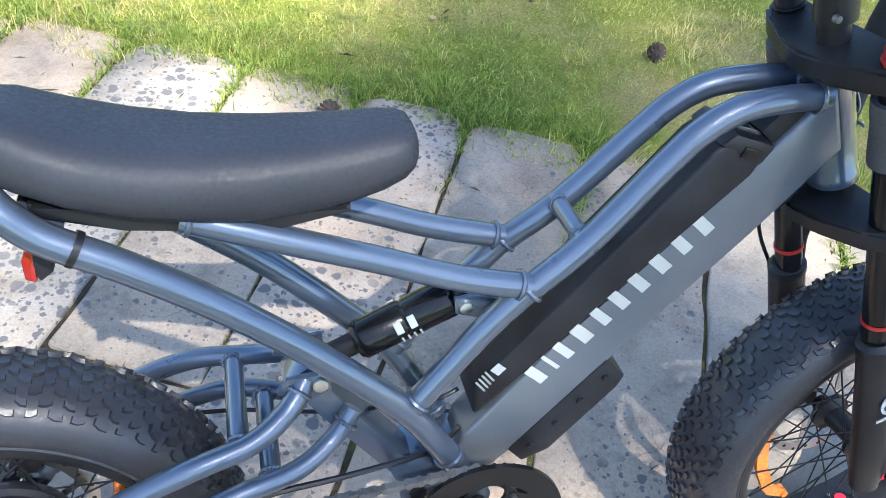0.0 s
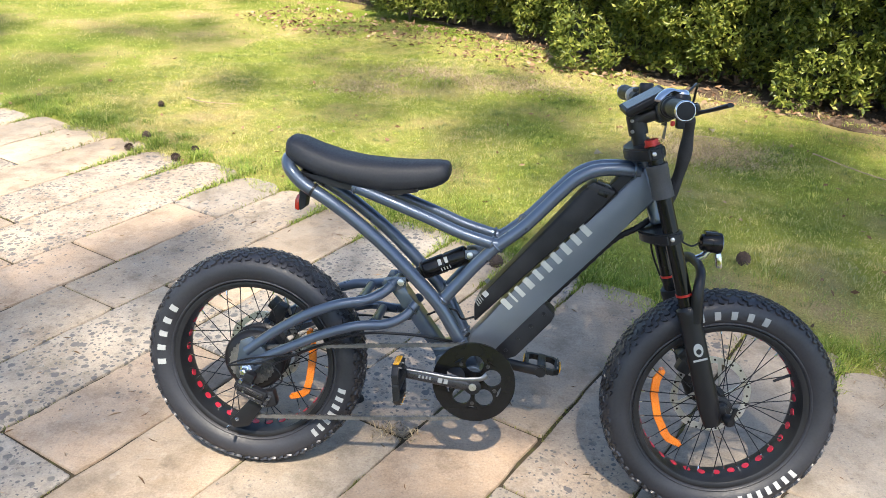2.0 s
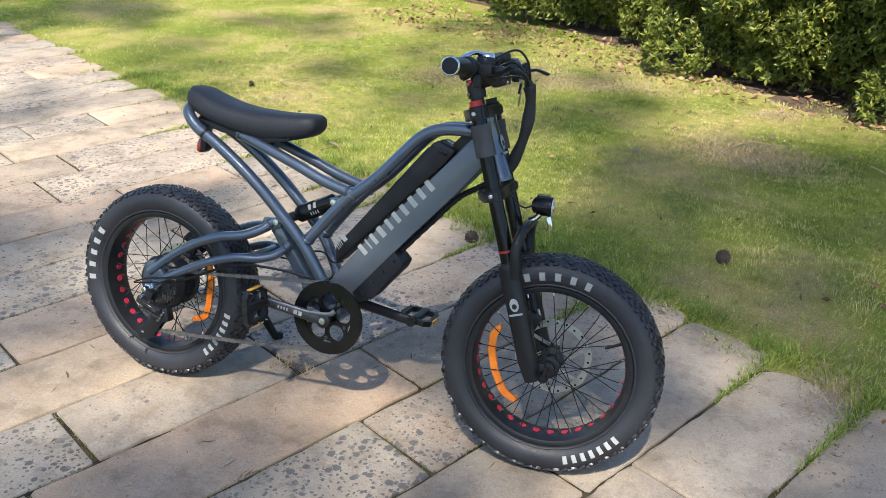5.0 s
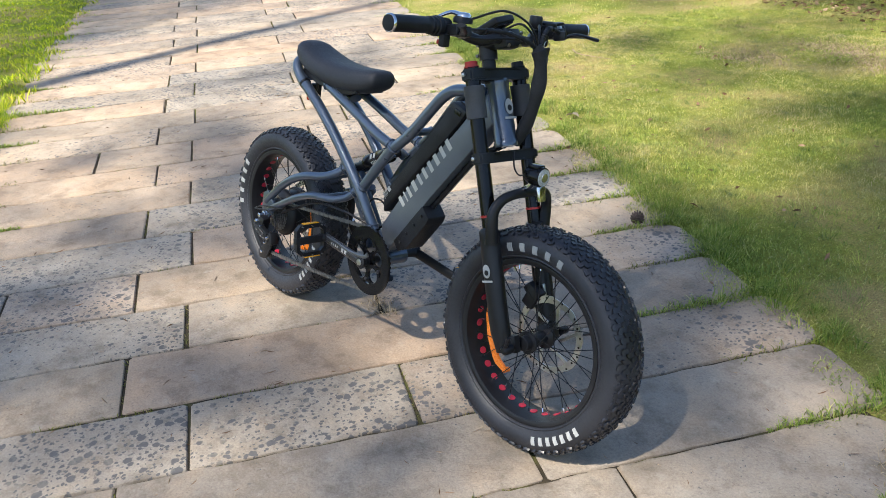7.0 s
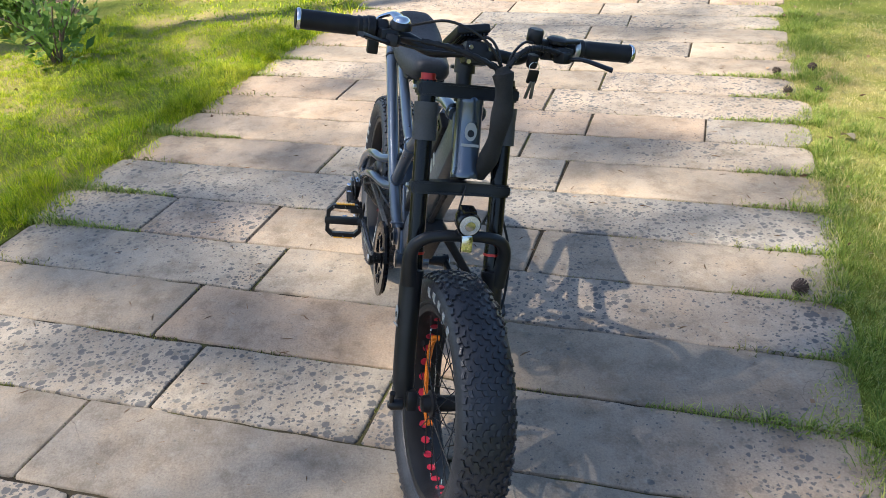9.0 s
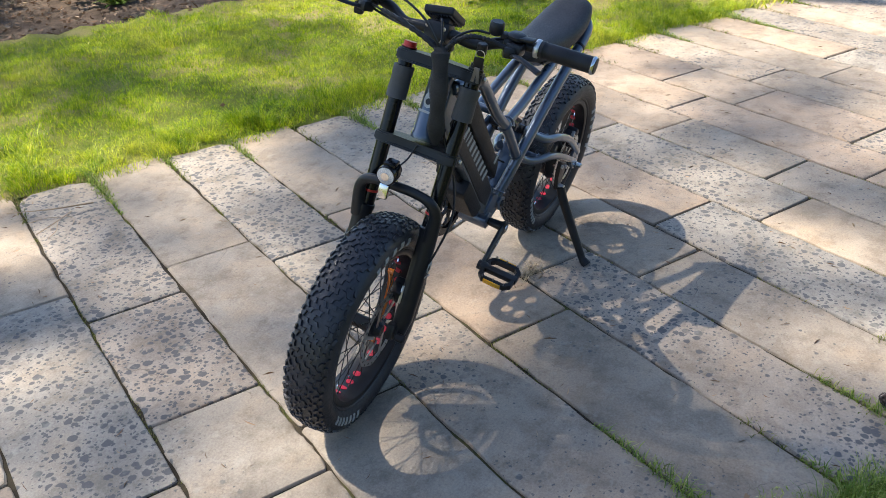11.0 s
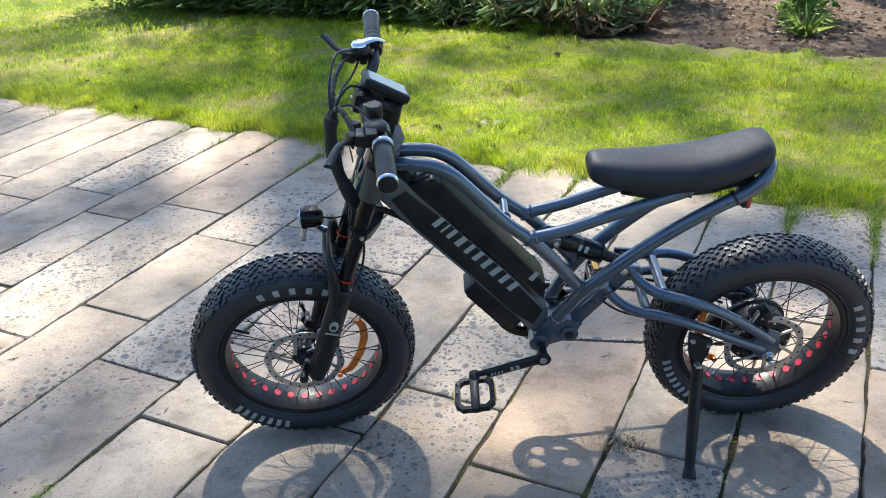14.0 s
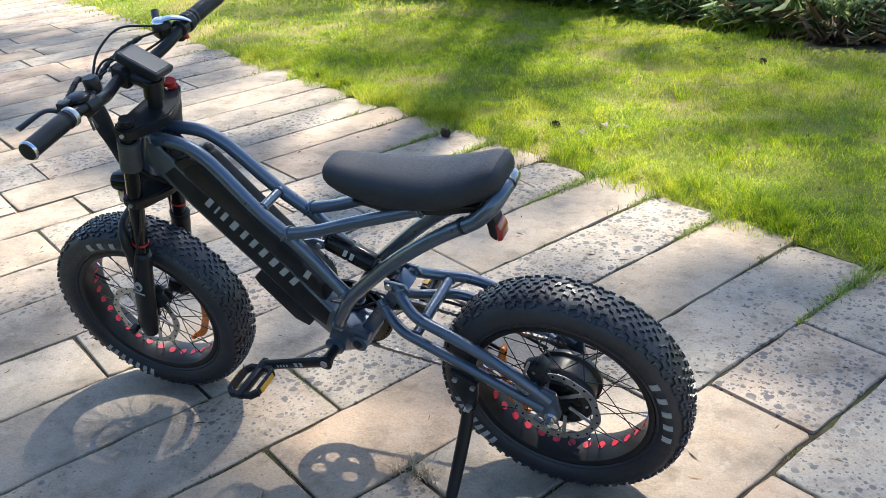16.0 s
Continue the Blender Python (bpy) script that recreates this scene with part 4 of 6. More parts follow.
# right-hand side: gear shifter with a chrome lever, throttle with a red button
shift = part("gear_shifter", merge(turned([(-0.190, 0.0165), (-0.188, 0.0185), (-0.170, 0.0185), (-0.168, 0.0165)], (0.840, 0, 0.925), "y", 18), turned([(0.936, 0.021), (0.944, 0.021), (0.950, 0.017)], (0.866, -0.150, 0), "z", 20)), BLACK, bike, "thumb gear shifter with a chrome dome")
part("dome", turned([(0.949, 0.0165), (0.953, 0.0155), (0.957, 0.011), (0.958, 0.005)], (0.868, -0.150, 0), "z", 20), CHROME, shift, "chrome dome")
part("thumb_lever", sweep(bmesh.new(), spline([Vector((0.862, -0.152, 0.952)), Vector((0.842, -0.160, 0.955)), Vector((0.826, -0.176, 0.946)), Vector((0.818, -0.186, 0.936))], 4), lambda t: 0.0135 - 0.006 * t, 10, 0.4, Vector((0, 0, 1))), CHROME, shift, "chrome thumb lever")
thr = part("throttle", merge(turned([(-0.208, 0.019), (-0.206, 0.021), (-0.194, 0.021), (-0.192, 0.019)], (0.840, 0, 0.926), "y", 20), block((0.016, 0.020, 0.026), pose(0.862, -0.196, 0.900, 0, 0, 0), 0.004)), PLASTIC, bike, "thumb throttle with a red button")
part("button", block((0.008, 0.010, 0.010), pose(0.848, -0.196, 0.896, 0, 0, 0), 0.003), RED_CAP, thr, "red button")
# left-hand side: bell-shaped switch pod, key with fob
pod = part("switch_pod", merge(turned([(0.932, 0.012), (0.936, 0.0155), (0.956, 0.0155), (0.959, 0.013)], (0.850, 0.118, 0), "z", 22), turned([(0.934, 0.016), (0.938, 0.021), (0.944, 0.021), (0.948, 0.015)], (0.850, 0.166, 0), "z", 22), turned([(0.140, 0.0165), (0.142, 0.0185), (0.168, 0.0185), (0.170, 0.0165)], (0.842, 0, 0.920), "y", 18)), BLACK, bike, "black switch pod with a knurled dial")
part("pod_button", block((0.022, 0.018, 0.012), pose(0.846, 0.140, 0.934, 0, 0, 0), 0.004), PLASTIC, pod)
part("pod_lever", block((0.020, 0.034, 0.007), pose(0.858, 0.190, 0.944, 6, 0, 0), 0.003), BLACK, pod)
key = part("key_switch", turned([(0.896, 0.009), (0.900, 0.011), (0.918, 0.011), (0.920, 0.009)], (0.886, 0.108, 0), "z", 16), BLACK, bike, "ignition key hanging from the handlebar")
part("key_fob", block((0.006, 0.022, 0.026), pose(0.897, 0.110, 0.882, 0, 8, 10), 0.004), BLACK, key)
for k, tilt in enumerate((-8, 6)):
    part("key_blade", block((0.0022, 0.007, 0.034), Matrix.Translation((0.899, 0.106 + 0.008 * k, 0.857)) @ pose(0, 0, 0, tilt, 6, 8), 0.0006, 1), CHAIN, key)
part("key_ring", tube([(0.896 + 0.0, 0.110 + 0.010 * math.cos(a), 0.899 + 0.010 * math.sin(a)) for a in (2 * math.pi * k / 12 for k in range(13))], 0.0009, 5, 2), STEEL, key)

# the bar sits a little lower and narrower than drawn above
for ob in set(bike.children) - AFTER_LAMP:
    for piece in (ob, *ob.children, *(c for k in ob.children for c in k.children)):
        if piece.matrix_basis == Matrix.Identity(4):
            piece.data.transform(Matrix.Translation((0.003, -0.006, -0.010)) @ Matrix.Diagonal((1, 0.960, 1, 1)))

# cables
part("cable_sleeve", sweep(bmesh.new(), spline([Vector(p) for p in ((0.930, 0.026, 0.892), (0.936, 0.032, 0.872), (0.939, 0.038, 0.840), (0.937, 0.041, 0.800), (0.929, 0.042, 0.755), (0.914, 0.040, 0.708), (0.900, 0.036, 0.668))], 5), lambda t: 0.0132 + 0.0016 * math.sin(t * 17) - 0.004 * (t > 0.8) * (t - 0.8) * 5 - 0.004 * (t < 0.1), 12, 1.4), worn("black_fabric", (0.014, 0.014, 0.015), 0.85, scale=120, amount=0.35, grain=0.6), bike, "black fabric sleeve round the cables")
CABLES = [
    [(0.885, -0.160, 0.915), (0.908, -0.120, 0.918), (0.922, -0.070, 0.915), (0.930, -0.015, 0.902), (0.931, 0.026, 0.884)],
    [(0.880, -0.140, 0.935), (0.915, -0.080, 0.958), (0.930, -0.020, 0.940), (0.934, 0.012, 0.910), (0.932, 0.028, 0.884)],
    [(0.866, -0.190, 0.905), (0.888, -0.110, 0.898), (0.912, -0.040, 0.902), (0.926, 0.010, 0.896), (0.931, 0.028, 0.882)],
    [(0.890, 0.155, 0.915), (0.902, 0.110, 0.925), (0.915, 0.075, 0.925), (0.926, 0.048, 0.906), (0.932, 0.034, 0.882)],
    [(0.868, 0.100, 0.925), (0.890, 0.075, 0.930), (0.915, 0.048, 0.915), (0.930, 0.034, 0.886)],
    [(0.862, -0.010, 0.915), (0.892, 0.004, 0.932), (0.914, 0.018, 0.918), (0.930, 0.028, 0.886)],
]
for pts in CABLES:
    part("cable", tube(pts, 0.0026, 7, 6), BLACK, bike)
part("coil_wrap", sweep(bmesh.new(), spline([Vector(p) for p in CABLES[0][1:]], 10), lambda t: 0.0052 + 0.0010 * math.sin(t * 130), 8), PLASTIC, bike)
part("coil_wrap", sweep(bmesh.new(), spline([Vector(p) for p in CABLES[3]], 10), lambda t: 0.0052 + 0.0010 * math.sin(t * 110), 8), PLASTIC, bike)
part("brake_cable", tube([(0.903, 0.050, 0.712), (0.898, 0.066, 0.660), (0.900, 0.098, 0.590), (0.930, 0.118, 0.520), (0.975, 0.108, 0.440), (0.995, 0.085, 0.380), (1.005, 0.070, 0.345)], 0.0026, 7, 6), BLACK, bike)
part("loom", sweep(bmesh.new(), spline([Vector(p) for p in ((0.898, 0.046, 0.705), (0.880, 0.020, 0.668), (0.845, 0.0, 0.642), (0.800, 0.0, 0.612), (0.740, 0.0, 0.545), (0.668, 0.0, 0.462))], 10), lambda t: 0.0070 + 0.0011 * math.sin(t * 190), 8), PLASTIC, bike, "ribbed black wiring loom")
part("brake_cable", tube([(0.505, 0.020, 0.400), (0.478, 0.012, 0.395), (0.462, -0.004, 0.420), (0.430, -0.006, 0.418), (0.390, 0.010, 0.395), (0.340, 0.040, 0.372), (0.240, 0.070, 0.362), (0.120, 0.086, 0.345), (0.050, 0.075, 0.340)], 0.0026, 7, 6), BLACK, bike)
part("motor_cable", tube([(0.500, -0.012, 0.372), (0.474, -0.020, 0.350), (0.430, -0.040, 0.360), (0.360, -0.062, 0.372), (0.250, -0.072, 0.364), (0.120, -0.078, 0.308), (0.060, -0.080, 0.276)], 0.0035, 7, 6), BLACK, bike)

# brake calipers
for cx, x, z, y in ((WHEELBASE, 1.000, 0.330, 0.052), (0.0, 0.030, 0.354, 0.058)):
    cal = part("brake_caliper", merge(block((0.034, 0.030, 0.052), pose(x, y, z, 0, 24, 0), 0.007), block((0.022, 0.036, 0.026), pose(x - 0.010, y + 0.004, z + 0.020, 0, 40, 0), 0.006)), BLACK, bike, "black disc brake caliper")
    for dz in (-0.014, 0.014):
        part("bolt", turned([(y + 0.016, 0.004), (y + 0.021, 0.004)], (x, 0, z + dz), "y", 8), CHROME, cal)
    part("caliper_arm", block((0.006, 0.010, 0.044), pose(x + 0.018, y + 0.016, z + 0.012, 0, -20, 0), 0.002), STEEL, cal)

# the front end is turned a little to the left about the steering axis
axis_foot = Vector((0.842, 0, 0.804))
AXLE_FOOT = Matrix.Translation((0, 0, 0.2585))
STEER = AXLE_FOOT @ Matrix.Rotation(radians(0.9), 4, "X") @ AXLE_FOOT.inverted() @ Matrix.Translation(axis_foot) @ Matrix.Rotation(radians(5.2), 4, -HEAD) @ Matrix.Translation(-axis_foot)
FRONT_END = (set(bike.children) - BEFORE) | {front}
for i, ob in enumerate(bike.children):
    kind = ob.name.split(".")[0]
    rear_piece = kind == "brake_caliper" and max(v.co.x for v in ob.data.vertices) < 0.5
    rear_cable = kind == "brake_cable" and min(v.co.x for v in ob.data.vertices) < 0.5
    if ob in FRONT_END and kind not in ("loom", "motor_cable") and not rear_piece and not rear_cable:
        ob.matrix_basis = STEER @ ob.matrix_basis


# ---- the garden: paving, lawn, beds, hedge ----
PATH_TURN = radians(-26.0)
COS, SIN = math.cos(PATH_TURN), math.sin(PATH_TURN)


def to_world(p, q):
    """Along the path and across it, to the plan."""
    return p * COS - q * SIN, p * SIN + q * COS


def to_path(x, y):
    return x * COS + y * SIN, -x * SIN + y * COS


rng = random.Random(11)
nrng = np.random.default_rng(5)

# stone
stone, nt, b = material("riven_sandstone", (0.42, 0.35, 0.26), 0.8, spec=0.25)
geo = nt.nodes.new("ShaderNodeNewGeometry")
vec = geo.outputs["Position"]
info = nt.nodes.new("ShaderNodeObjectInfo")
shift = node(nt, "ShaderNodeVectorMath", {0: vec, 1: node(nt, "ShaderNodeCombineXYZ", {"X": node(nt, "ShaderNodeMath", {0: info.outputs["Random"], 1: 37.0}, operation="MULTIPLY").outputs[0]}).outputs[0]}, operation="ADD").outputs[0]
tone = ramp(nt, noise_tex(nt, shift, 3.2, 6, 0.6), [(0.26, (0.225, 0.202, 0.172)), (0.42, (0.315, 0.280, 0.237)), (0.58, (0.375, 0.335, 0.285)), (0.76, (0.465, 0.410, 0.345))])
slab_tint = ramp(nt, info.outputs["Random"], [(0.0, (0.74, 0.76, 0.79)), (0.3, (0.98, 0.95, 0.90)), (0.55, (0.82, 0.79, 0.76)), (0.8, (1.0, 0.90, 0.83)), (1.0, (1.10, 1.03, 0.95))])
tone = mix(nt, 0.9, tone, slab_tint, "MULTIPLY")
growth = node(nt, "ShaderNodeSeparateColor", {"Color": info.outputs["Color"]}).outputs[0]
tone = mix(nt, 1.0, tone, ramp(nt, growth, [(0.1, (1.06, 1.0, 0.93)), (0.7, (1.0, 1.02, 1.04))]), "MULTIPLY")
tone = mix(nt, 1.0, tone, ramp(nt, noise_tex(nt, shift, 5.5, 5, 0.65), [(0.30, (0.74, 0.69, 0.63)), (0.48, (1.0, 0.99, 0.97)), (0.66, (1.12, 1.04, 0.94))]), "MULTIPLY")
grain = noise_tex(nt, shift, 170, 4, 0.7)
tone = mix(nt, 0.34, tone, ramp(nt, grain, [(0.32, (0.40, 0.38, 0.36)), (0.62, (1.08, 1.08, 1.08))]), "MULTIPLY")
smudge = ramp(nt, noise_tex(nt, shift, 9.0, 6, 0.72), [(0.36, (0.55, 0.54, 0.53)), (0.50, (1.0, 1.0, 1.0))])
tone = mix(nt, 0.6, tone, smudge, "MULTIPLY")
crack = node(nt, "ShaderNodeTexVoronoi", {"Vector": node(nt, "ShaderNodeVectorMath", {0: shift, 1: node(nt, "ShaderNodeVectorMath", {0: node(nt, "ShaderNodeTexNoise", {"Vector": shift, "Scale": 7.0, "Detail": 4}).outputs["Color"], 1: (0.16, 0.16, 0.16)}, operation="MULTIPLY").outputs[0]}, operation="ADD").outputs[0], "Scale": 2.6}, feature="DISTANCE_TO_EDGE").outputs["Distance"]
crack = node(nt, "ShaderNodeMapRange", {"Value": crack, "From Min": 0.004, "From Max": 0.0, "To Min": 0.0, "To Max": 1.0}).outputs[0]
crack = node(nt, "ShaderNodeMath", {0: crack, 1: node(nt, "ShaderNodeMapRange", {"Value": noise_tex(nt, shift, 2.3, 3), "From Min": 0.56, "From Max": 0.62}).outputs[0]}, operation="MULTIPLY").outputs[0]
tone = mix(nt, node(nt, "ShaderNodeMath", {0: crack, 1: 0.7}, operation="MULTIPLY").outputs[0], tone, (0.09, 0.075, 0.06))
# dark lichen spots in two sizes, thick on some slabs and thin on others
patch = noise_tex(nt, vec, 1.9, 4, 0.6)
amount = node(nt, "ShaderNodeMath", {0: patch, 1: node(nt, "ShaderNodeMapRange", {"Value": growth, "From Min": 0.0, "From Max": 1.0, "To Min": -0.21, "To Max": 0.38}).outputs[0]}, operation="ADD").outputs[0]
spots = None
for scale, lo, hi in ((34.0, 0.10, 0.46), (74.0, 0.14, 0.46)):
    wob = node(nt, "ShaderNodeVectorMath", {0: shift, 1: node(nt, "ShaderNodeVectorMath", {0: node(nt, "ShaderNodeTexNoise", {"Vector": shift, "Scale": scale * 1.6, "Detail": 2}).outputs["Color"], 1: (0.012, 0.012, 0.012)}, operation="MULTIPLY").outputs[0]}, operation="ADD").outputs[0]
    vor = node(nt, "ShaderNodeTexVoronoi", {"Vector": wob, "Scale": scale, "Randomness": 1.0})
    pick = node(nt, "ShaderNodeSeparateColor", {"Color": vor.outputs["Color"]}).outputs[0]
    size = node(nt, "ShaderNodeMapRange", {"Value": pick, "From Min": 0.0, "From Max": 1.0, "To Min": lo, "To Max": hi}).outputs[0]
    inside = node(nt, "ShaderNodeMapRange", {"Value": node(nt, "ShaderNodeMath", {0: vor.outputs["Distance"], 1: size}, operation="SUBTRACT").outputs[0], "From Min": 0.035, "From Max": -0.045, "To Min": 0.0, "To Max": 1.0}).outputs[0]
    there = node(nt, "ShaderNodeMapRange", {"Value": node(nt, "ShaderNodeMath", {0: amount, 1: node(nt, "ShaderNodeMath", {0: pick, 1: 0.28}, operation="MULTIPLY").outputs[0]}, operation="SUBTRACT").outputs[0], "From Min": 0.36, "From Max": 0.44}).outputs[0]
    s = node(nt, "ShaderNodeMath", {0: inside, 1: there}, operation="MULTIPLY").outputs[0]
    spots = s if spots is None else node(nt, "ShaderNodeMath", {0: spots, 1: s}, operation="MAXIMUM").outputs[0]
tone = mix(nt, node(nt, "ShaderNodeMath", {0: spots, 1: 0.88}, operation="MULTIPLY").outputs[0], tone, (0.088, 0.088, 0.090))
speck = node(nt, "ShaderNodeMapRange", {"Value": noise_tex(nt, shift, 62, 4, 0.75), "From Min": 0.585, "From Max": 0.66}).outputs[0]
tone = mix(nt, node(nt, "ShaderNodeMath", {0: speck, 1: 0.40}, operation="MULTIPLY").outputs[0], tone, (0.13, 0.115, 0.095))
pale = node(nt, "ShaderNodeMapRange", {"Value": noise_tex(nt, shift, 21, 3, 0.6), "From Min": 0.60, "From Max": 0.70}).outputs[0]
tone = mix(nt, node(nt, "ShaderNodeMath", {0: pale, 1: 0.25}, operation="MULTIPLY").outputs[0], tone, (0.40, 0.37, 0.31))
nt.links.new(tone, b.inputs["Base Color"])
height = node(nt, "ShaderNodeMath", {0: noise_tex(nt, shift, 11, 7, 0.62), 1: node(nt, "ShaderNodeMath", {0: grain, 1: 0.10}, operation="MULTIPLY").outputs[0]}, operation="ADD").outputs[0]
bump(nt, b, height, 0.75, 0.012)

# soil with moss and dry thatch, under the grass and in the joints
soil, nt, b = material("mossy_soil", (0.10, 0.08, 0.05), 0.95, spec=0.1)
vec = nt.nodes.new("ShaderNodeNewGeometry").outputs["Position"]
base = ramp(nt, noise_tex(nt, vec, 1.6, 6, 0.6), [(0.32, (0.13, 0.19, 0.025)), (0.48, (0.20, 0.25, 0.040)), (0.60, (0.32, 0.27, 0.11)), (0.74, (0.17, 0.21, 0.030))])
base = mix(nt, 0.7, base, ramp(nt, noise_tex(nt, vec, 120, 4, 0.7), [(0.3, (0.30, 0.28, 0.26)), (0.7, (1.2, 1.15, 1.0))]), "MULTIPLY")
nt.links.new(base, b.inputs["Base Color"])
bump(nt, b, noise_tex(nt, vec, 90, 5, 0.7), 0.8, 0.02)
moss, nt, b = material("mossy_turf", (0.14, 0.18, 0.03), 0.95, spec=0.1)
vec = nt.nodes.new("ShaderNodeNewGeometry").outputs["Position"]
base = ramp(nt, noise_tex(nt, vec, 1.4, 6, 0.62), [(0.34, (0.16, 0.22, 0.035)), (0.48, (0.28, 0.31, 0.07)), (0.58, (0.42, 0.37, 0.15)), (0.68, (0.46, 0.36, 0.21))])
base = mix(nt, 0.75, base, ramp(nt, noise_tex(nt, vec, 160, 4, 0.75), [(0.3, (0.25, 0.25, 0.22)), (0.66, (1.25, 1.2, 1.0))]), "MULTIPLY")
nt.links.new(base, b.inputs["Base Color"])
bump(nt, b, noise_tex(nt, vec, 130, 5, 0.75), 0.9, 0.02)
joint_soil, nt, b = material("joint_soil", (0.06, 0.05, 0.035), 0.95, spec=0.1)
vec = nt.nodes.new("ShaderNodeNewGeometry").outputs["Position"]
nt.links.new(ramp(nt, noise_tex(nt, vec, 5, 6, 0.65), [(0.40, (0.035, 0.030, 0.024)), (0.54, (0.075, 0.062, 0.04)), (0.64, (0.10, 0.105, 0.035))]), b.inputs["Base Color"])
bump(nt, b, noise_tex(nt, vec, 150, 4, 0.7), 0.8, 0.01)
mulch, nt, b = material("bed_soil", (0.12, 0.07, 0.045), 0.95, spec=0.1)
vec = nt.nodes.new("ShaderNodeNewGeometry").outputs["Position"]
nt.links.new(mix(nt, 0.7, ramp(nt, noise_tex(nt, vec, 6, 6, 0.65), [(0.35, (0.085, 0.060, 0.042)), (0.52, (0.155, 0.112, 0.080)), (0.68, (0.23, 0.170, 0.122))]), ramp(nt, noise_tex(nt, vec, 140, 4, 0.7), [(0.3, (0.3, 0.3, 0.3)), (0.7, (1.2, 1.2, 1.2))]), "MULTIPLY"), b.inputs["Base Color"])
bump(nt, b, noise_tex(nt, vec, 70, 5, 0.7), 0.9, 0.03)


def foliage(name, stops, rough=0.5, patchy=None, through_light=0.45):
    """Leaf colour by leaf, with broader patches across the plan; light passes through."""
    m = bpy.data.materials.new(name)
    m.use_nodes = True
    nt = m.node_tree
    b = nt.nodes["Principled BSDF"]
    geo = nt.nodes.new("ShaderNodeNewGeometry")
    col = ramp(nt, geo.outputs["Random Per Island"], stops)
    if patchy:
        f = ramp(nt, noise_tex(nt, geo.outputs["Position"], 1.15, 5, 0.62), patchy[0])
        col = mix(nt, f, col, mix(nt, geo.outputs["Random Per Island"], patchy[1], patchy[2]))
        col = mix(nt, 1.0, col, ramp(nt, noise_tex(nt, geo.outputs["Position"], 16.0, 5, 0.7), [(0.34, (0.34, 0.46, 0.46)), (0.5, (1.0, 1.0, 1.0)), (0.66, (1.34, 1.22, 1.12))]), "MULTIPLY")
    nt.links.new(col, b.inputs["Base Color"])
    b.inputs["Roughness"].default_value = rough
    b.inputs["Specular IOR Level"].default_value = 0.3
    tr = node(nt, "ShaderNodeBsdfTranslucent", {"Color": col})
    mx = node(nt, "ShaderNodeMixShader", {0: through_light, 1: b.outputs[0], 2: tr.outputs[0]})
    nt.links.new(mx.outputs[0], nt.nodes["Material Output"].inputs["Surface"])
    return m


GRASS = foliage("lawn_blades", [(0.0, (0.13, 0.20, 0.035)), (0.35, (0.30, 0.38, 0.070)), (0.88, (0.46, 0.50, 0.12)), (1.0, (0.62, 0.55, 0.28))], 0.55,
                ([(0.42, (0, 0, 0)), (0.60, (0.9, 0.9, 0.9))], (0.47, 0.41, 0.16), (0.62, 0.52, 0.29)))
LUSH = foliage("lush_blades", [(0.0, (0.12, 0.23, 0.006)), (0.45, (0.33, 0.45, 0.008)), (0.85, (0.58, 0.63, 0.012)), (1.0, (0.58, 0.54, 0.10))], 0.5,
               ([(0.48, (0, 0, 0)), (0.64, (0.6, 0.6, 0.6))], (0.42, 0.44, 0.02), (0.56, 0.52, 0.08)))
RIM = foliage("rim_blades", [(0.0, (0.10, 0.17, 0.03)), (0.45, (0.24, 0.33, 0.055)), (0.9, (0.38, 0.43, 0.09)), (1.0, (0.55, 0.50, 0.22))], 0.55)
JOINT = foliage("joint_moss", [(0.0, (0.07, 0.085, 0.020)), (0.5, (0.15, 0.17, 0.035)), (0.8, (0.24, 0.24, 0.06)), (1.0, (0.32, 0.26, 0.12))], 0.7)
HEDGE_LEAF = foliage("hedge_leaves", [(0.0, (0.06, 0.085, 0.018)), (0.5, (0.14, 0.175, 0.032)), (0.85, (0.26, 0.285, 0.055)), (1.0, (0.36, 0.36, 0.085))], 0.35)
SHRUB_LEAF = foliage("shrub_leaves", [(0.0, (0.08, 0.152, 0.0288)), (0.5, (0.176, 0.288, 0.056)), (1.0, (0.352, 0.464, 0.112))], 0.4)
BORDER_LEAF = foliage("ferny_leaves", [(0.0, (0.108, 0.162, 0.0675)), (0.5, (0.23, 0.297, 0.135)), (1.0, (0.405, 0.459, 0.257))], 0.5)
STRAP = foliage("strap_leaves", [(0.0, (0.104, 0.169, 0.026)), (0.55, (0.208, 0.299, 0.052)), (1.0, (0.546, 0.546, 0.208))], 0.4)
LITTER = foliage("dead_leaves", [(0.0, (0.10, 0.055, 0.03)), (0.5, (0.22, 0.13, 0.07)), (1.0, (0.38, 0.27, 0.17))], 0.8, None, 0.1)
NEEDLES = foliage("pine_needles", [(0.0, (0.03, 0.05, 0.015)), (1.0, (0.07, 0.10, 0.025))], 0.6, None, 0.15)
BARK = worn("bark", (0.16, 0.11, 0.075), 0.9, scale=20, amount=0.5, grain=0.8)
CONE = worn("pine_cone_brown", (0.055, 0.036, 0.028), 0.8, scale=200, amount=0.5)
TWIG = worn("dry_twig", (0.30, 0.22, 0.14), 0.85, scale=120, amount=0.3)

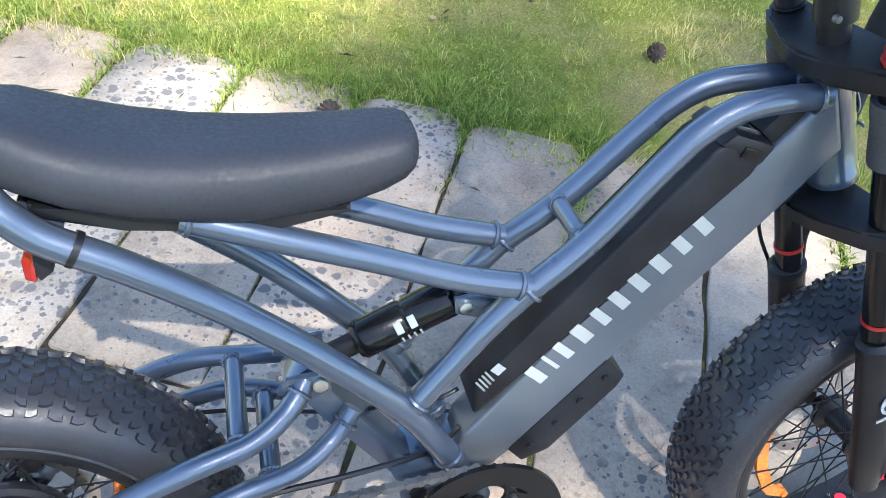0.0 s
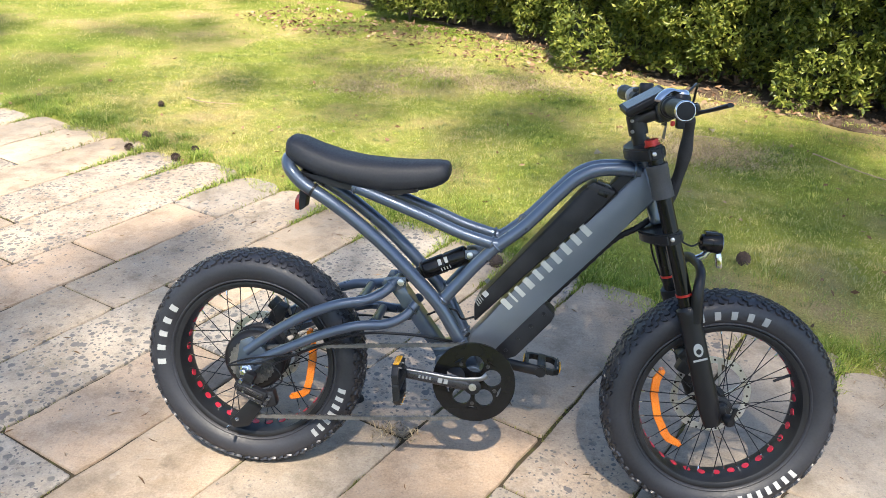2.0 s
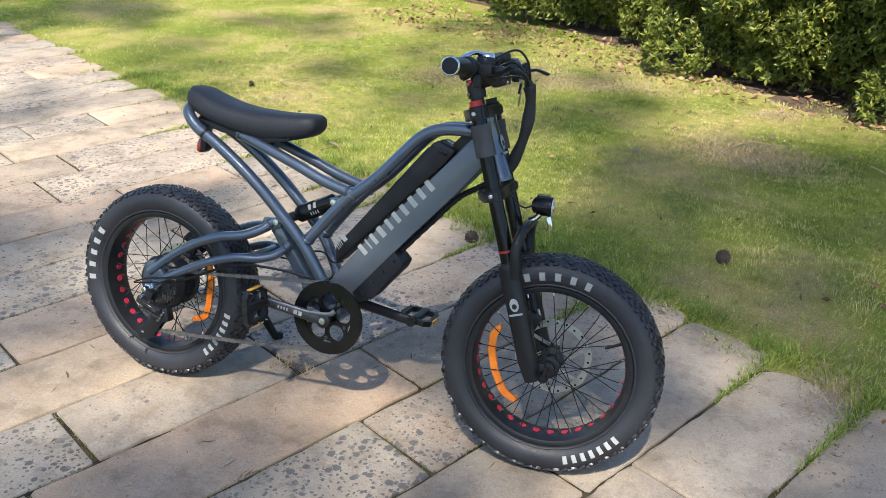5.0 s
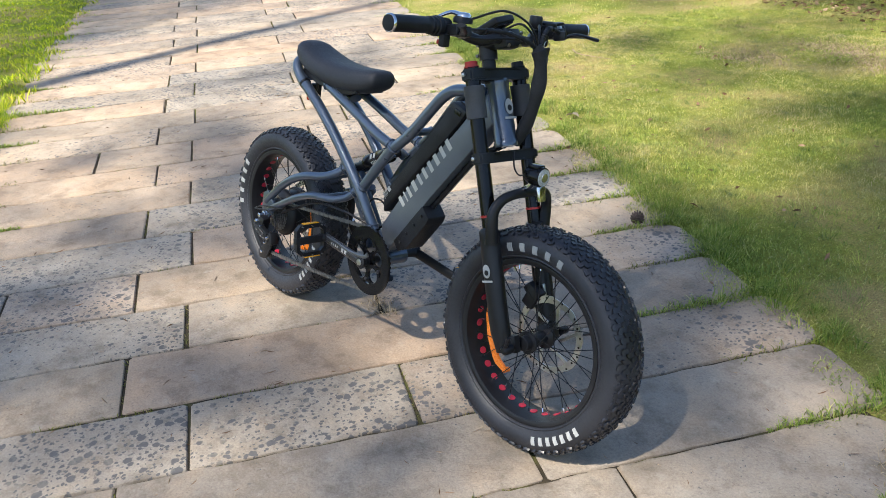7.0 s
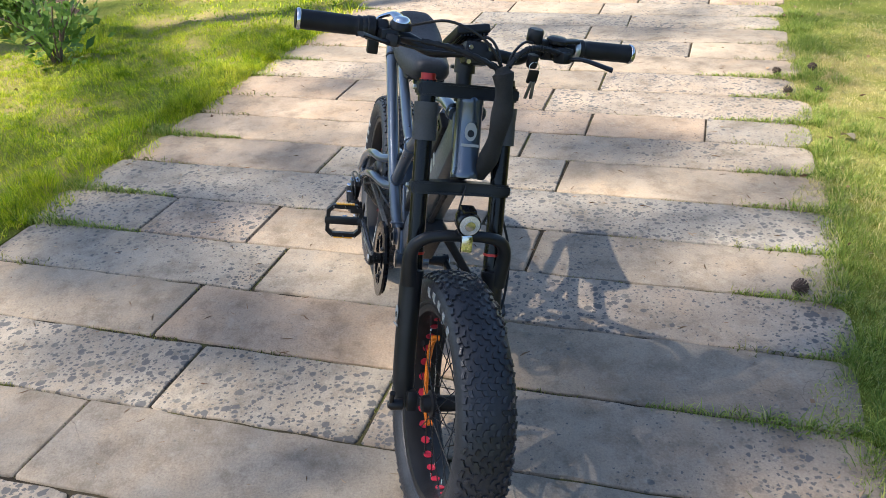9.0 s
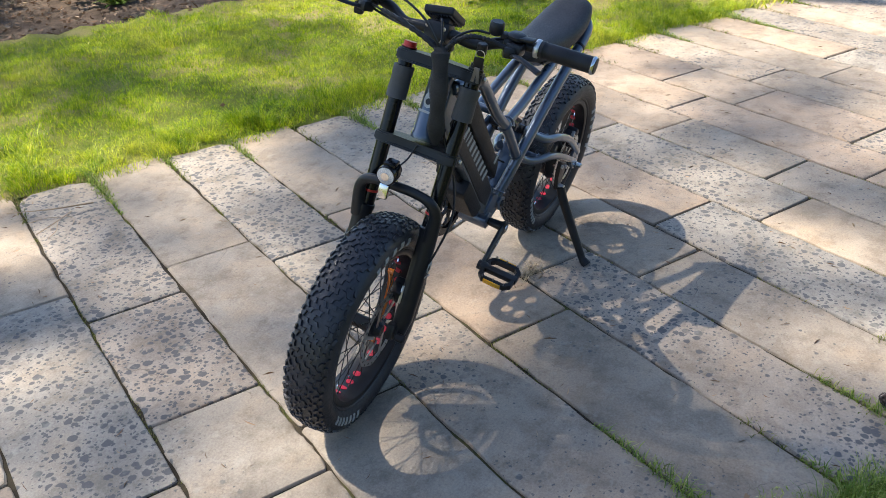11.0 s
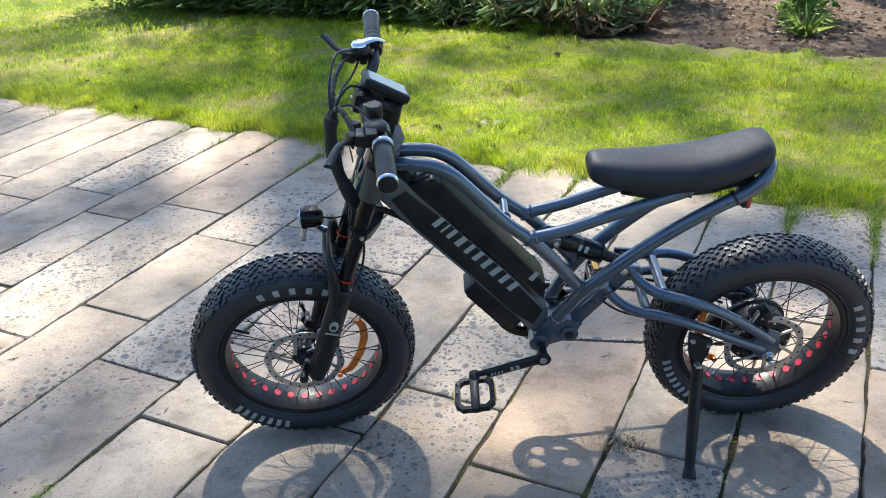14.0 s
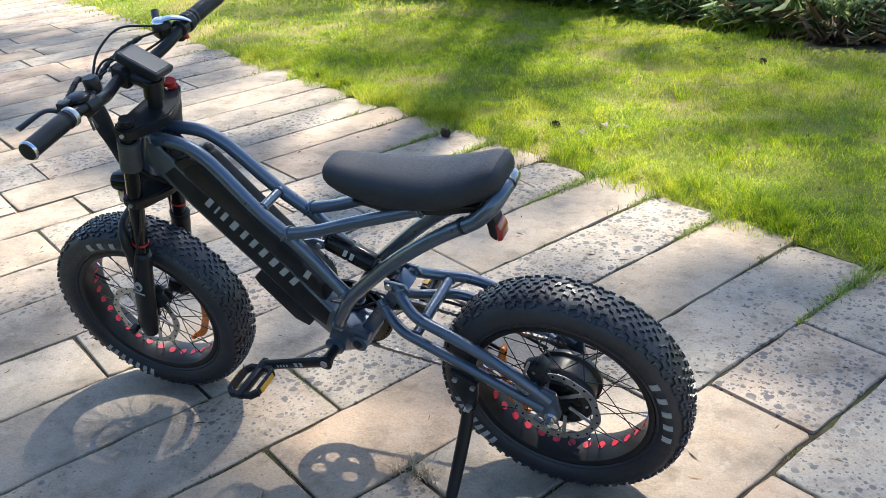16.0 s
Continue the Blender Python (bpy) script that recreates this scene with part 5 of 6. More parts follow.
# the ground: one sheet to the horizon, a little uneven under the lawn
bm = bmesh.new()
steps = [-3000, -600, -120, -40, -18] + [-12 + 0.5 * k for k in range(49)] + [18, 40, 120, 600, 3000]
grid = [[bm.verts.new((x, y, -0.014 + (0.006 * noise.noise(Vector((x * 0.9, y * 0.9, 0))) if max(abs(x), abs(y)) < 13 else 0))) for y in steps] for x in steps]
for i in range(len(steps) - 1):
    for j in range(len(steps) - 1):
        bm.faces.new((grid[i][j], grid[i + 1][j], grid[i + 1][j + 1], grid[i][j + 1]))
ground = finish("ground", bm, soil)
tagged(ground, "mossy soil under patchy lawn grass", "ground", kind="structure")


def strip(name, outline, z, mat, label, category):
    """A flat sheet: outline of (along, across)."""
    bm = bmesh.new()
    top = [bm.verts.new((*to_world(p, q), z)) for p, q in outline]
    low = [bm.verts.new((v.co.x, v.co.y, v.co.z - 0.05)) for v in top]
    bm.faces.new(top)
    for k in range(len(top)):
        bm.faces.new((top[k], low[k], low[(k + 1) % len(top)], top[(k + 1) % len(top)]))
    ob = finish(name, bm, mat, smooth=False)
    return tagged(ob, label, category, kind="structure")


pavement = strip("pavement", [(-16, -1.30), (9, -1.30), (9, 1.30), (-16, 1.30)], -0.0075, joint_soil, "path of staggered buff sandstone slabs with mossy joints", "pavement")
strip("planting_bed", [(-14, -7.5), (10, -7.5), (10, -4.2), (3.3, -3.92), (2.2, -3.74), (1.3, -3.47), (0.1, -3.50), (-0.5, -3.56), (-1.3, -3.45), (-2.2, -2.95), (-14, -3.0)], 0.004, mulch, "bare brown soil bed with leaf litter", "soil")
strip("hedge_bed", [(-14, 5.4), (-3.3, 5.0), (-1.2, 4.31), (-0.2, 3.95), (0.7, 3.80), (8, 3.75), (8, 7), (-14, 8)], 0.004, mulch, "brown soil strip with dry leaves below the hedge", "soil")


# ---- grass ----
def soft(x, y, seed, scale):
    """Cheap smooth noise for many points, 0..1."""
    r = np.random.default_rng(seed)
    v = np.zeros_like(x)
    for k in range(7):
        a, f, ph = r.uniform(0, 2 * math.pi), scale * (0.6 + 0.35 * k), r.uniform(0, 6.28)
        v += np.sin((x * math.cos(a) + y * math.sin(a)) * f + ph) / (1 + 0.25 * k)
    return 0.5 + v / 7


def blades(name, x, y, z, h, w, mat, label, category, lean=0.5, way=None):
    """Bent two-part blades at many places, as one mesh."""
    n = len(x)
    turn = nrng.uniform(0, 2 * math.pi, n)
    way = nrng.uniform(0, 2 * math.pi, n) if way is None else way + nrng.normal(0, 0.5, n)
    bend = h * lean * nrng.uniform(0.2, 1.3, n)
    ct, st = np.cos(turn) * w / 2, np.sin(turn) * w / 2
    dx, dy = np.cos(way) * bend, np.sin(way) * bend
    co = np.empty((n, 5, 3))
    co[:, 0] = np.stack([x - ct, y - st, z], 1)
    co[:, 1] = np.stack([x + ct, y + st, z], 1)
    co[:, 2] = np.stack([x + dx * 0.35 + ct * 0.8, y + dy * 0.35 + st * 0.8, z + h * 0.6], 1)
    co[:, 3] = np.stack([x + dx * 0.35 - ct * 0.8, y + dy * 0.35 - st * 0.8, z + h * 0.6], 1)
    co[:, 4] = np.stack([x + dx, y + dy, z + h * (1 - 0.25 * lean)], 1)
    first = np.arange(n)[:, None] * 5
    loops = np.concatenate([first + np.array([[0, 1, 2, 3]]), first + np.array([[3, 2, 4]])], 1).ravel()
    starts = (np.arange(n)[:, None] * 7 + np.array([[0, 4]])).ravel()
    me = bpy.data.meshes.new(name)
    me.vertices.add(n * 5)
    me.vertices.foreach_set("co", co.ravel())
    me.loops.add(n * 7)
    me.loops.foreach_set("vertex_index", loops.astype(np.int32))
    me.polygons.add(n * 2)
    me.polygons.foreach_set("loop_start", starts.astype(np.int32))
    me.update(calc_edges=True)
    me.validate()
    me.materials.append(mat)
    return tagged(new(name, me), label, category, kind="stuff")


def scatter(n, p0, p1, q0, q1):
    p, q = nrng.uniform(p0, p1, n), nrng.uniform(q0, q1, n)
    return p, q, p * COS - q * SIN, p * SIN + q * COS


HUMPS = {3: 0.012, 8: 0.044}


def turf(x, y, seed):
    """Height of the lumpy turf."""
    lump = 0.6 * np.clip(soft(x, y, seed + 4, 13.0) * 2.2 - 0.6, 0, 1) + 0.4 * np.clip(soft(x, y, seed + 5, 31.0) * 2.2 - 0.6, 0, 1)
    return 0.004 + HUMPS[seed] * lump * np.clip((np.abs(-x * SIN + y * COS) - 1.33) * 9, 0, 1)


def turf_sheet(seed, p0, p1, q0, q1, mat, label):
    ps, qs = np.arange(p0, p1 + 0.01, 0.06), np.arange(q0, q1 + 0.01, 0.06)
    P, Q = np.meshgrid(ps, qs, indexing="ij")
    x, y = P * COS - Q * SIN, P * SIN + Q * COS
    z = turf(x, y, seed) - 0.010
    bm = bmesh.new()
    v = [[bm.verts.new((x[i, j], y[i, j], z[i, j])) for j in range(len(qs))] for i in range(len(ps))]
    for i in range(len(ps) - 1):
        for j in range(len(qs) - 1):
            bm.faces.new((v[i][j], v[i + 1][j], v[i + 1][j + 1], v[i][j + 1]))
    tagged(finish("turf", bm, mat), label, "ground", kind="structure")


turf_sheet(3, -6.0, 3.0, 1.28, 4.4, moss, "thin turf with moss and dry thatch")
turf_sheet(8, -4.0, 6.0, -3.6, -1.28, moss, "lumpy green turf beside the path")


def lawn(name, zones, edge, short, mat, label, seed, rim=0.35):
    X, Y, Hh, Ww = [], [], [], []
    for n, p0, p1, q0, q1, wide in zones:
        p, q, x, y = scatter(n, p0, p1, q0, q1)
        d = soft(x, y, seed, 1.7)
        worn_out = soft(x, y, seed + 9, 1.1)
        near = np.abs(q) - edge - 0.05 * np.sin(p * 11) - 0.04 * np.sin(p * 23 + 1)
        keep = (near > 0) & (nrng.uniform(0, 1, n) < np.clip(1.55 - 1.35 * worn_out, 0.22, 1.0))
        if q0 < 0:
            bound = np.interp(p, [-14, -2.2, -1.3, -0.5, 0.1, 1.3, 2.2, 3.3, 10], [3.0, 2.95, 3.45, 3.56, 3.5, 3.47, 3.74, 3.92, 4.2])
        else:
            bound = np.interp(p, [-14, -3.3, -1.2, -0.2, 0.7, 8], [5.4, 5.0, 4.31, 3.95, 3.8, 3.75])
        keep &= np.abs(q) < bound + 0.07 * np.sin(p * 7) + 0.05 * np.sin(p * 17)
        x, y, d, p, near = x[keep], y[keep], d[keep], p[keep], near[keep]
        tuft = 0.5 * np.clip(soft(x, y, seed + 4, 13.0) * 2.2 - 0.6, 0, 1) + 0.5 * np.clip(soft(x, y, seed + 6, 44.0) * 2.4 - 0.7, 0, 1)
        h = short * (0.45 + 0.7 * d) * (0.42 + 1.15 * tuft) * nrng.uniform(0.55, 1.35, len(x)) * (1 + rim * np.exp(-near * 7))
        X.append(x), Y.append(y), Hh.append(h), Ww.append(np.full(len(x), wide) * nrng.uniform(0.7, 1.3, len(x)))
    x, y = np.concatenate(X), np.concatenate(Y)
    return blades(name, x, y, turf(x, y, seed) - 0.006, np.concatenate(Hh), np.concatenate(Ww), mat, label, "grass", 1.25)


lawn("lawn_grass", [(330000, -3.2, 2.6, 1.25, 4.6, 0.0021), (70000, -12, -3.2, 1.25, 5.5, 0.004)], 1.30, 0.0155, GRASS, "short sunlit lawn grass with dry yellow patches", 3)
lawn("lawn_grass", [(215000, -2.6, 4.2, -4.15, -1.25, 0.0024), (40000, -12, -2.6, -3.2, -1.2, 0.006), (16000, 4.2, 9.0, -3.9, -1.2, 0.006)], 1.30, 0.032, LUSH, "lush bright green lawn grass beside the path", 8, 0.9)


def clumps(p, q, each, tall, spread, wide, mat, label, seed):
    """Domed clumps of longer grass, the blades leaning outwards."""
    size = nrng.uniform(0.6, 1.3, len(p))
    x, y = p * COS - q * SIN, p * SIN + q * COS
    a = nrng.uniform(0, 2 * math.pi, (len(p), each))
    f = np.sqrt(nrng.uniform(0, 1, (len(p), each)))
    X = (x[:, None] + np.cos(a) * f * spread * size[:, None] * nrng.uniform(0.7, 1.5, (len(p), 1))).ravel()
    Y = (y[:, None] + np.sin(a) * f * spread * size[:, None]).ravel()
    H = (tall * size[:, None] * (1.15 - 0.75 * f * f) * nrng.uniform(0.6, 1.25, f.shape)).ravel()
    return blades("grass_clumps", X, Y, turf(X, Y, seed) - 0.008, H, wide * nrng.uniform(0.7, 1.3, len(X)), mat, label, "grass", 1.0, a.ravel())


p, q = nrng.uniform(-2.8, 4.2, 250), -1.36 - np.abs(nrng.normal(0, 0.07, 250))
clumps(p, q, 120, 0.060, 0.052, 0.0018, LUSH, "thick green grass clumps along the edge of the paving", 8)
p, q = nrng.uniform(-2.6, 4.0, 420), nrng.uniform(-3.4, -1.5, 420)
clumps(p, q, 95, 0.050, 0.058, 0.0018, LUSH, "uneven clumps of longer grass in the lush lawn", 8)
p, q = nrng.uniform(-3.2, 2.6, 260), 1.35 + np.abs(nrng.normal(0, 0.10, 260))
clumps(p, q, 70, 0.042, 0.045, 0.0019, RIM, "green grass clumps along the worn slab ends", 3)
p, q = nrng.uniform(-3.2, 2.4, 330), nrng.uniform(1.5, 4.2, 330)
clumps(p, q, 48, 0.034, 0.052, 0.0022, GRASS, "low uneven clumps in the worn lawn", 3)


# ---- leaves: many small bent leaves as one mesh ----
def leaf_mesh(name, c, way, length, width, mat):
    """Leaves at places c, pointing along way: each two triangles folded along its rib."""
    n = len(c)
    way = way / np.linalg.norm(way, axis=1, keepdims=True)
    ref = nrng.normal(size=(n, 3))
    side = np.cross(way, ref)
    side /= np.linalg.norm(side, axis=1, keepdims=True) + 1e-9
    nor = np.cross(side, way)
    L, Wd = length[:, None], width[:, None]
    co = np.empty((n, 4, 3))
    co[:, 0] = c
    co[:, 1] = c + way * L * 0.5 + side * Wd * 0.5 + nor * L * 0.08
    co[:, 2] = c + way * L - nor * L * 0.06
    co[:, 3] = c + way * L * 0.5 - side * Wd * 0.5 + nor * L * 0.08
    loops = (np.arange(n)[:, None] * 4 + np.array([[0, 1, 2, 0, 2, 3]])).ravel()
    me = bpy.data.meshes.new(name)
    me.vertices.add(n * 4)
    me.vertices.foreach_set("co", co.ravel())
    me.loops.add(n * 6)
    me.loops.foreach_set("vertex_index", loops.astype(np.int32))
    me.polygons.add(n * 2)
    me.polygons.foreach_set("loop_start", (np.arange(n * 2) * 3).astype(np.int32))
    me.update(calc_edges=True)
    me.validate()
    me.materials.append(mat)
    return new(name, me)


# ---- hedge: clipped, uneven, in sections that stand side by side ----
def hedge(p0, p1, q0, depth, tall, label):
    q0 -= 0.10
    n = int((p1 - p0) * 3300)
    p = nrng.uniform(p0, p1, n)
    t = nrng.uniform(0, 1, n)
    face = nrng.uniform(0, 1, n) < 0.66
    bulge = 0.42 * (soft(p, t * 1.3, 31, 5.0) - 0.5) + 0.30 * (soft(p, t * 1.2, 32, 13.0) - 0.5)
    z = np.where(face, 0.07 + t ** 0.85 * (tall - 0.02), tall + nrng.normal(0, 0.06, n) + 0.07 * np.sin(p * 7))
    q = np.where(face, q0 + bulge + np.abs(nrng.normal(0, 0.08, n)) + 0.10 * (1 - t) ** 2 - 0.06, q0 + nrng.uniform(0, depth, n))
    c = np.stack([p * COS - q * SIN, p * SIN + q * COS, z], 1)
    axis = np.where(face[:, None], np.array([SIN, -COS, 0.55]), np.array([0.1 * SIN, -0.2 * COS, 1.0])) + nrng.normal(0, 0.42, (n, 3))
    axis /= np.linalg.norm(axis, axis=1, keepdims=True)
    # each shoot ends in a whorl of leaves
    whorl = 8
    c, axis = np.repeat(c, whorl, 0), np.repeat(axis, whorl, 0)
    n *= whorl
    spread = nrng.normal(0, 1, (n, 3))
    spread -= axis * np.sum(spread * axis, 1, keepdims=True)
    spread /= np.linalg.norm(spread, axis=1, keepdims=True) + 1e-9
    way = axis * nrng.uniform(0.15, 0.9, (n, 1)) + spread
    root = new("hedge")
    tagged(root, label, "hedge", "hedge sections")
    crown_ob = leaf_mesh("foliage", c - axis * nrng.uniform(0, 0.02, (n, 1)), way, nrng.uniform(0.032, 0.056, n), nrng.uniform(0.014, 0.022, n), HEDGE_LEAF)
    crown_ob.parent = root
    bm = bmesh.new()
    for k in range(int((p1 - p0) * 7)):
        pp = p0 + (k + rng.random()) / 7
        qq = q0 + rng.uniform(0.22, 0.6)
        a = Vector((*to_world(pp, qq), -0.02))
        for _ in range(3):
            e = Vector((*to_world(pp + rng.uniform(-0.25, 0.25), qq + rng.uniform(-0.2, 0.35)), rng.uniform(0.5, tall)))
            sweep(bm, spline([a, a.lerp(e, 0.5) + Vector((rng.uniform(-.05, .05), rng.uniform(-.05, .05), 0)), e], 2), lambda t: 0.011 * (1 - 0.7 * t), 5)
    tagged(part("woody_growth", bm, BARK, root), kind="stuff")
    # added sheet behind the leaves: the hedge's inner shade is its near-black colour
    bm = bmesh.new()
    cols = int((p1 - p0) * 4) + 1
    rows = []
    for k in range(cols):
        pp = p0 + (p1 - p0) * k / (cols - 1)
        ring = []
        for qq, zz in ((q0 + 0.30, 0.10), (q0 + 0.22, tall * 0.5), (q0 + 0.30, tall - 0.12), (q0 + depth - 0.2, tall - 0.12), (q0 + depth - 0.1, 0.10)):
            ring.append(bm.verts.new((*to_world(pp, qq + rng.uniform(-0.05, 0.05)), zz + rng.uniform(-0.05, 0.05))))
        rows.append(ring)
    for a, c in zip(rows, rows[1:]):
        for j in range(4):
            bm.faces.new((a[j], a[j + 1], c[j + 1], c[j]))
    part("inner_mass", bm, worn("hedge_shade_fill", (0.018, 0.022, 0.010), 0.9, scale=30, amount=0.6, grain=0.9), root)


hedge(-7.5, -3.2, 5.20, 1.2, 1.15, "clipped dark green box hedge along the lawn")
hedge(-3.2, -1.3, 4.62, 1.3, 1.15, "clipped dark green box hedge along the lawn")
hedge(-1.3, 0.2, 4.18, 1.3, 1.15, "clipped dark green box hedge along the lawn")
hedge(0.2, 3.2, 3.98, 1.3, 1.15, "clipped dark green box hedge along the lawn")


def shrub(x, y, r, tall, n, leaf, mat, label, spread=1.0, kind_name="shrub"):
    """A loose shrub: stems from the ground and clustered leaves with gaps."""
    root = new(kind_name)
    root.location = (x, y, 0)
    tagged(root, label, "shrub", "shrubs in the border")
    stems = 7
    bm = bmesh.new()
    tips = []
    for k in range(stems):
        a = 2 * math.pi * (k + rng.random()) / stems
        d = r * rng.uniform(0.35, 1.0) * spread
        e = Vector((d * math.cos(a), d * math.sin(a), tall * rng.uniform(0.6, 1.0)))
        line = spline([Vector((0, 0, -0.02)), Vector((e.x * 0.35, e.y * 0.35, e.z * 0.55)), e], 4)
        sweep(bm, line, lambda t: 0.008 * (1 - 0.7 * t), 5)
        tips += line[2:]
    tagged(part("stems", bm, BARK, root), kind="stuff")
    t = np.array([[*v] for v in tips])
    c = t[nrng.integers(0, len(t), n)] + nrng.normal(0, 1, (n, 3)) * np.array([0.17 * r, 0.17 * r, 0.13 * tall])
    c[:, 2] = np.maximum(c[:, 2], 0.02)
    way = c * np.array([1, 1, 0.2]) + nrng.normal(0, 0.4 * r, (n, 3)) + np.array([0, 0, 0.25 * r])
    ob = leaf_mesh("foliage", c, way, leaf * nrng.uniform(0.6, 1.3, n), leaf * 0.42 * nrng.uniform(0.7, 1.3, n), mat)
    ob.parent = root
    return root


shrub(-2.62, -1.53, 0.36, 0.50, 260, 0.085, SHRUB_LEAF, "small leafy camellia-like shrub on the lawn")
shrub(1.95, -5.45, 0.80, 1.1, 5600, 0.06, SHRUB_LEAF, "dense dark green shrub behind the lawn")
shrub(1.66, -4.88, 0.52, 0.85, 5200, 0.045, HEDGE_LEAF, "dense dark green shrub at the back of the lawn")
shrub(2.45, -5.60, 0.50, 0.70, 2200, 0.055, SHRUB_LEAF, "leafy green shrub at the back of the lawn")
shrub(-0.42, -4.15, 0.34, 0.42, 1300, 0.042, BORDER_LEAF, "small grey-green ferny shrub at the soil's edge")
shrub(0.85, -5.30, 0.60, 0.60, 1700, 0.11, SHRUB_LEAF, "low strappy plants in the soil bed")
shrub(-0.05, -4.95, 0.40, 0.45, 850, 0.12, SHRUB_LEAF, "low fern-like plant in the soil bed")
shrub(-0.65, -4.45, 0.32, 0.32, 560, 0.10, SHRUB_LEAF, "low leafy plant in the soil bed")
shrub(-1.80, -4.30, 0.34, 0.36, 560, 0.10, SHRUB_LEAF, "low leafy plant in the soil bed")
shrub(-1.05, -5.10, 0.42, 0.48, 660, 0.10, SHRUB_LEAF, "low leafy plant in the soil bed")
shrub(3.2, -5.5, 0.6, 0.8, 2600, 0.06, SHRUB_LEAF, "dense dark green shrub behind the lawn")
shrub(-3.5, -1.95, 0.30, 0.40, 420, 0.09, SHRUB_LEAF, "low leafy plant at the lawn edge")
shrub(-4.1, -2.7, 0.45, 0.55, 700, 0.10, SHRUB_LEAF, "low leafy plant in the soil bed")



# strap-leaved clumps along the soil bed
def strap_plant(p, q, size, label, mat, wide=0.022, more=1):
    x, y = to_world(p, q)
    n = int(46 * size + 14) * more
    a = nrng.uniform(0, 2 * math.pi, n)
    rise = nrng.uniform(0.35, 1.5, n)
    way = np.stack([np.cos(a), np.sin(a), rise], 1)
    c = np.stack([nrng.normal(0, 0.035 * size, n), nrng.normal(0, 0.035 * size, n), np.zeros(n)], 1)
    root = new("strap_plant")
    root.location = (x, y, 0)
    tagged(root, label, "plant", "strap-leaved plants")
    ob = leaf_mesh("foliage", c, way, 0.34 * size * nrng.uniform(0.5, 1.3, n), wide * nrng.uniform(0.6, 1.3, n), mat)
    ob.parent = root
    n2 = n // 2
    ob = leaf_mesh("drooping_foliage", c[:n2] + way[:n2] * 0.17 * size, way[:n2] * np.array([1.2, 1.2, -0.15]) + np.array([0, 0, 0.05]), 0.20 * size * nrng.uniform(0.6, 1.3, n2), 0.9 * wide * nrng.uniform(0.6, 1.2, n2), mat)
    ob.parent = root


# tall thin grasses and leafy growth that fill the border towards the dark shrub
BORDER = foliage("border_grass", [(0.0, (0.096, 0.16, 0.048)), (0.5, (0.208, 0.304, 0.096)), (0.85, (0.352, 0.432, 0.16)), (1.0, (0.608, 0.576, 0.272))], 0.45)
for k in range(26):
    f = (k + rng.random()) / 26
    x, y = 2.9 - 3.3 * f, -5.35 + 1.35 * f ** 1.3 + rng.uniform(-0.45, 0.05)
    strap_plant(*to_path(x, y), rng.uniform(1.0, 1.7) * (1 - 0.35 * f), "tall thin green grass clump at the back of the lawn", BORDER, 0.008, 4)

for k in range(7):
    p = -3.0 + 5.2 * (k + rng.random()) / 7
    strap_plant(p, -3.95 - rng.random() ** 1.4 * 1.2, rng.uniform(0.40, 0.70), "thin-leaved green and cream clump in the soil bed", STRAP if k % 3 else BORDER, 0.011, 2)
for x, y, size in ((-0.30, -4.05, 0.9), (-0.02, -4.30, 1.1), (-0.62, -4.10, 0.7), (0.45, -4.62, 1.0)):
    strap_plant(*to_path(x, y), size, "dry brown stalks standing in the soil bed", LITTER, 0.005, 2)

# long grass tussocks along the border
pts = []
for k in range(16):
    p, q = rng.uniform(1.5, 4.6), -3.86 + rng.uniform(-0.35, 0.15)
    pts.append((*to_world(p, q), rng.uniform(0.6, 1.2)))
n = 110
X = np.concatenate([nrng.normal(x, 0.06, n) for x, y, s in pts])
Y = np.concatenate([nrng.normal(y, 0.06, n) for x, y, s in pts])
S = np.concatenate([np.full(n, s) for x, y, s in pts])
blades("tussock_grass", X, Y, np.zeros(len(X)), 0.16 * S * nrng.uniform(0.5, 1.4, len(X)), np.full(len(X), 0.004), LUSH, "long grass tufts along the soil bed", "grass", 1.1)

# a few long tufts standing in the lawn
pts = [(-1.44, -2.66), (-1.21, -2.95), (0.28, -2.75), (0.43, -2.05), (-1.04, -2.71), (-0.15, -3.2), (0.95, -2.3), (1.6, -3.3)]
X = np.concatenate([nrng.normal(x, 0.045, 70) for x, y in pts])
Y = np.concatenate([nrng.normal(y, 0.045, 70) for x, y in pts])
blades("tussock_grass", X, Y, np.zeros(len(X)), 0.12 * nrng.uniform(0.5, 1.4, len(X)), np.full(len(X), 0.0035), LUSH, "long pale grass tufts standing in the lawn", "grass", 1.2)

# bare dry patches in the worn lawn, and a dead weed in a paving joint
THATCH = foliage("dry_thatch", [(0.0, (0.20, 0.15, 0.09)), (0.5, (0.36, 0.28, 0.17)), (1.0, (0.50, 0.40, 0.25))], 0.8, None, 0.15)
X, Y = [], []
for x, y, rx, ry, n in ((1.42, 2.56, 0.17, 0.13, 5200), (0.40, 3.60, 0.26, 0.10, 4200), (-0.05, 3.80, 0.22, 0.10, 3000), (-0.45, 3.35, 0.16, 0.10, 1600), (1.50, 3.38, 0.09, 0.06, 900), (1.75, 0.62, 0.05, 0.10, 700)):
    X.append(nrng.normal(x, rx, n)), Y.append(nrng.normal(y, ry, n))
X, Y = np.concatenate(X), np.concatenate(Y)
blades("dry_thatch", X, Y, turf(X, Y, 3) - 0.004, 0.017 * nrng.uniform(0.4, 1.4, len(X)), np.full(len(X), 0.0026), THATCH, "dry straw-coloured thatch in worn lawn patches", "grass", 1.9)
X, Y = nrng.normal(0.33, 0.035, 110), nrng.normal(0.135, 0.018, 110)
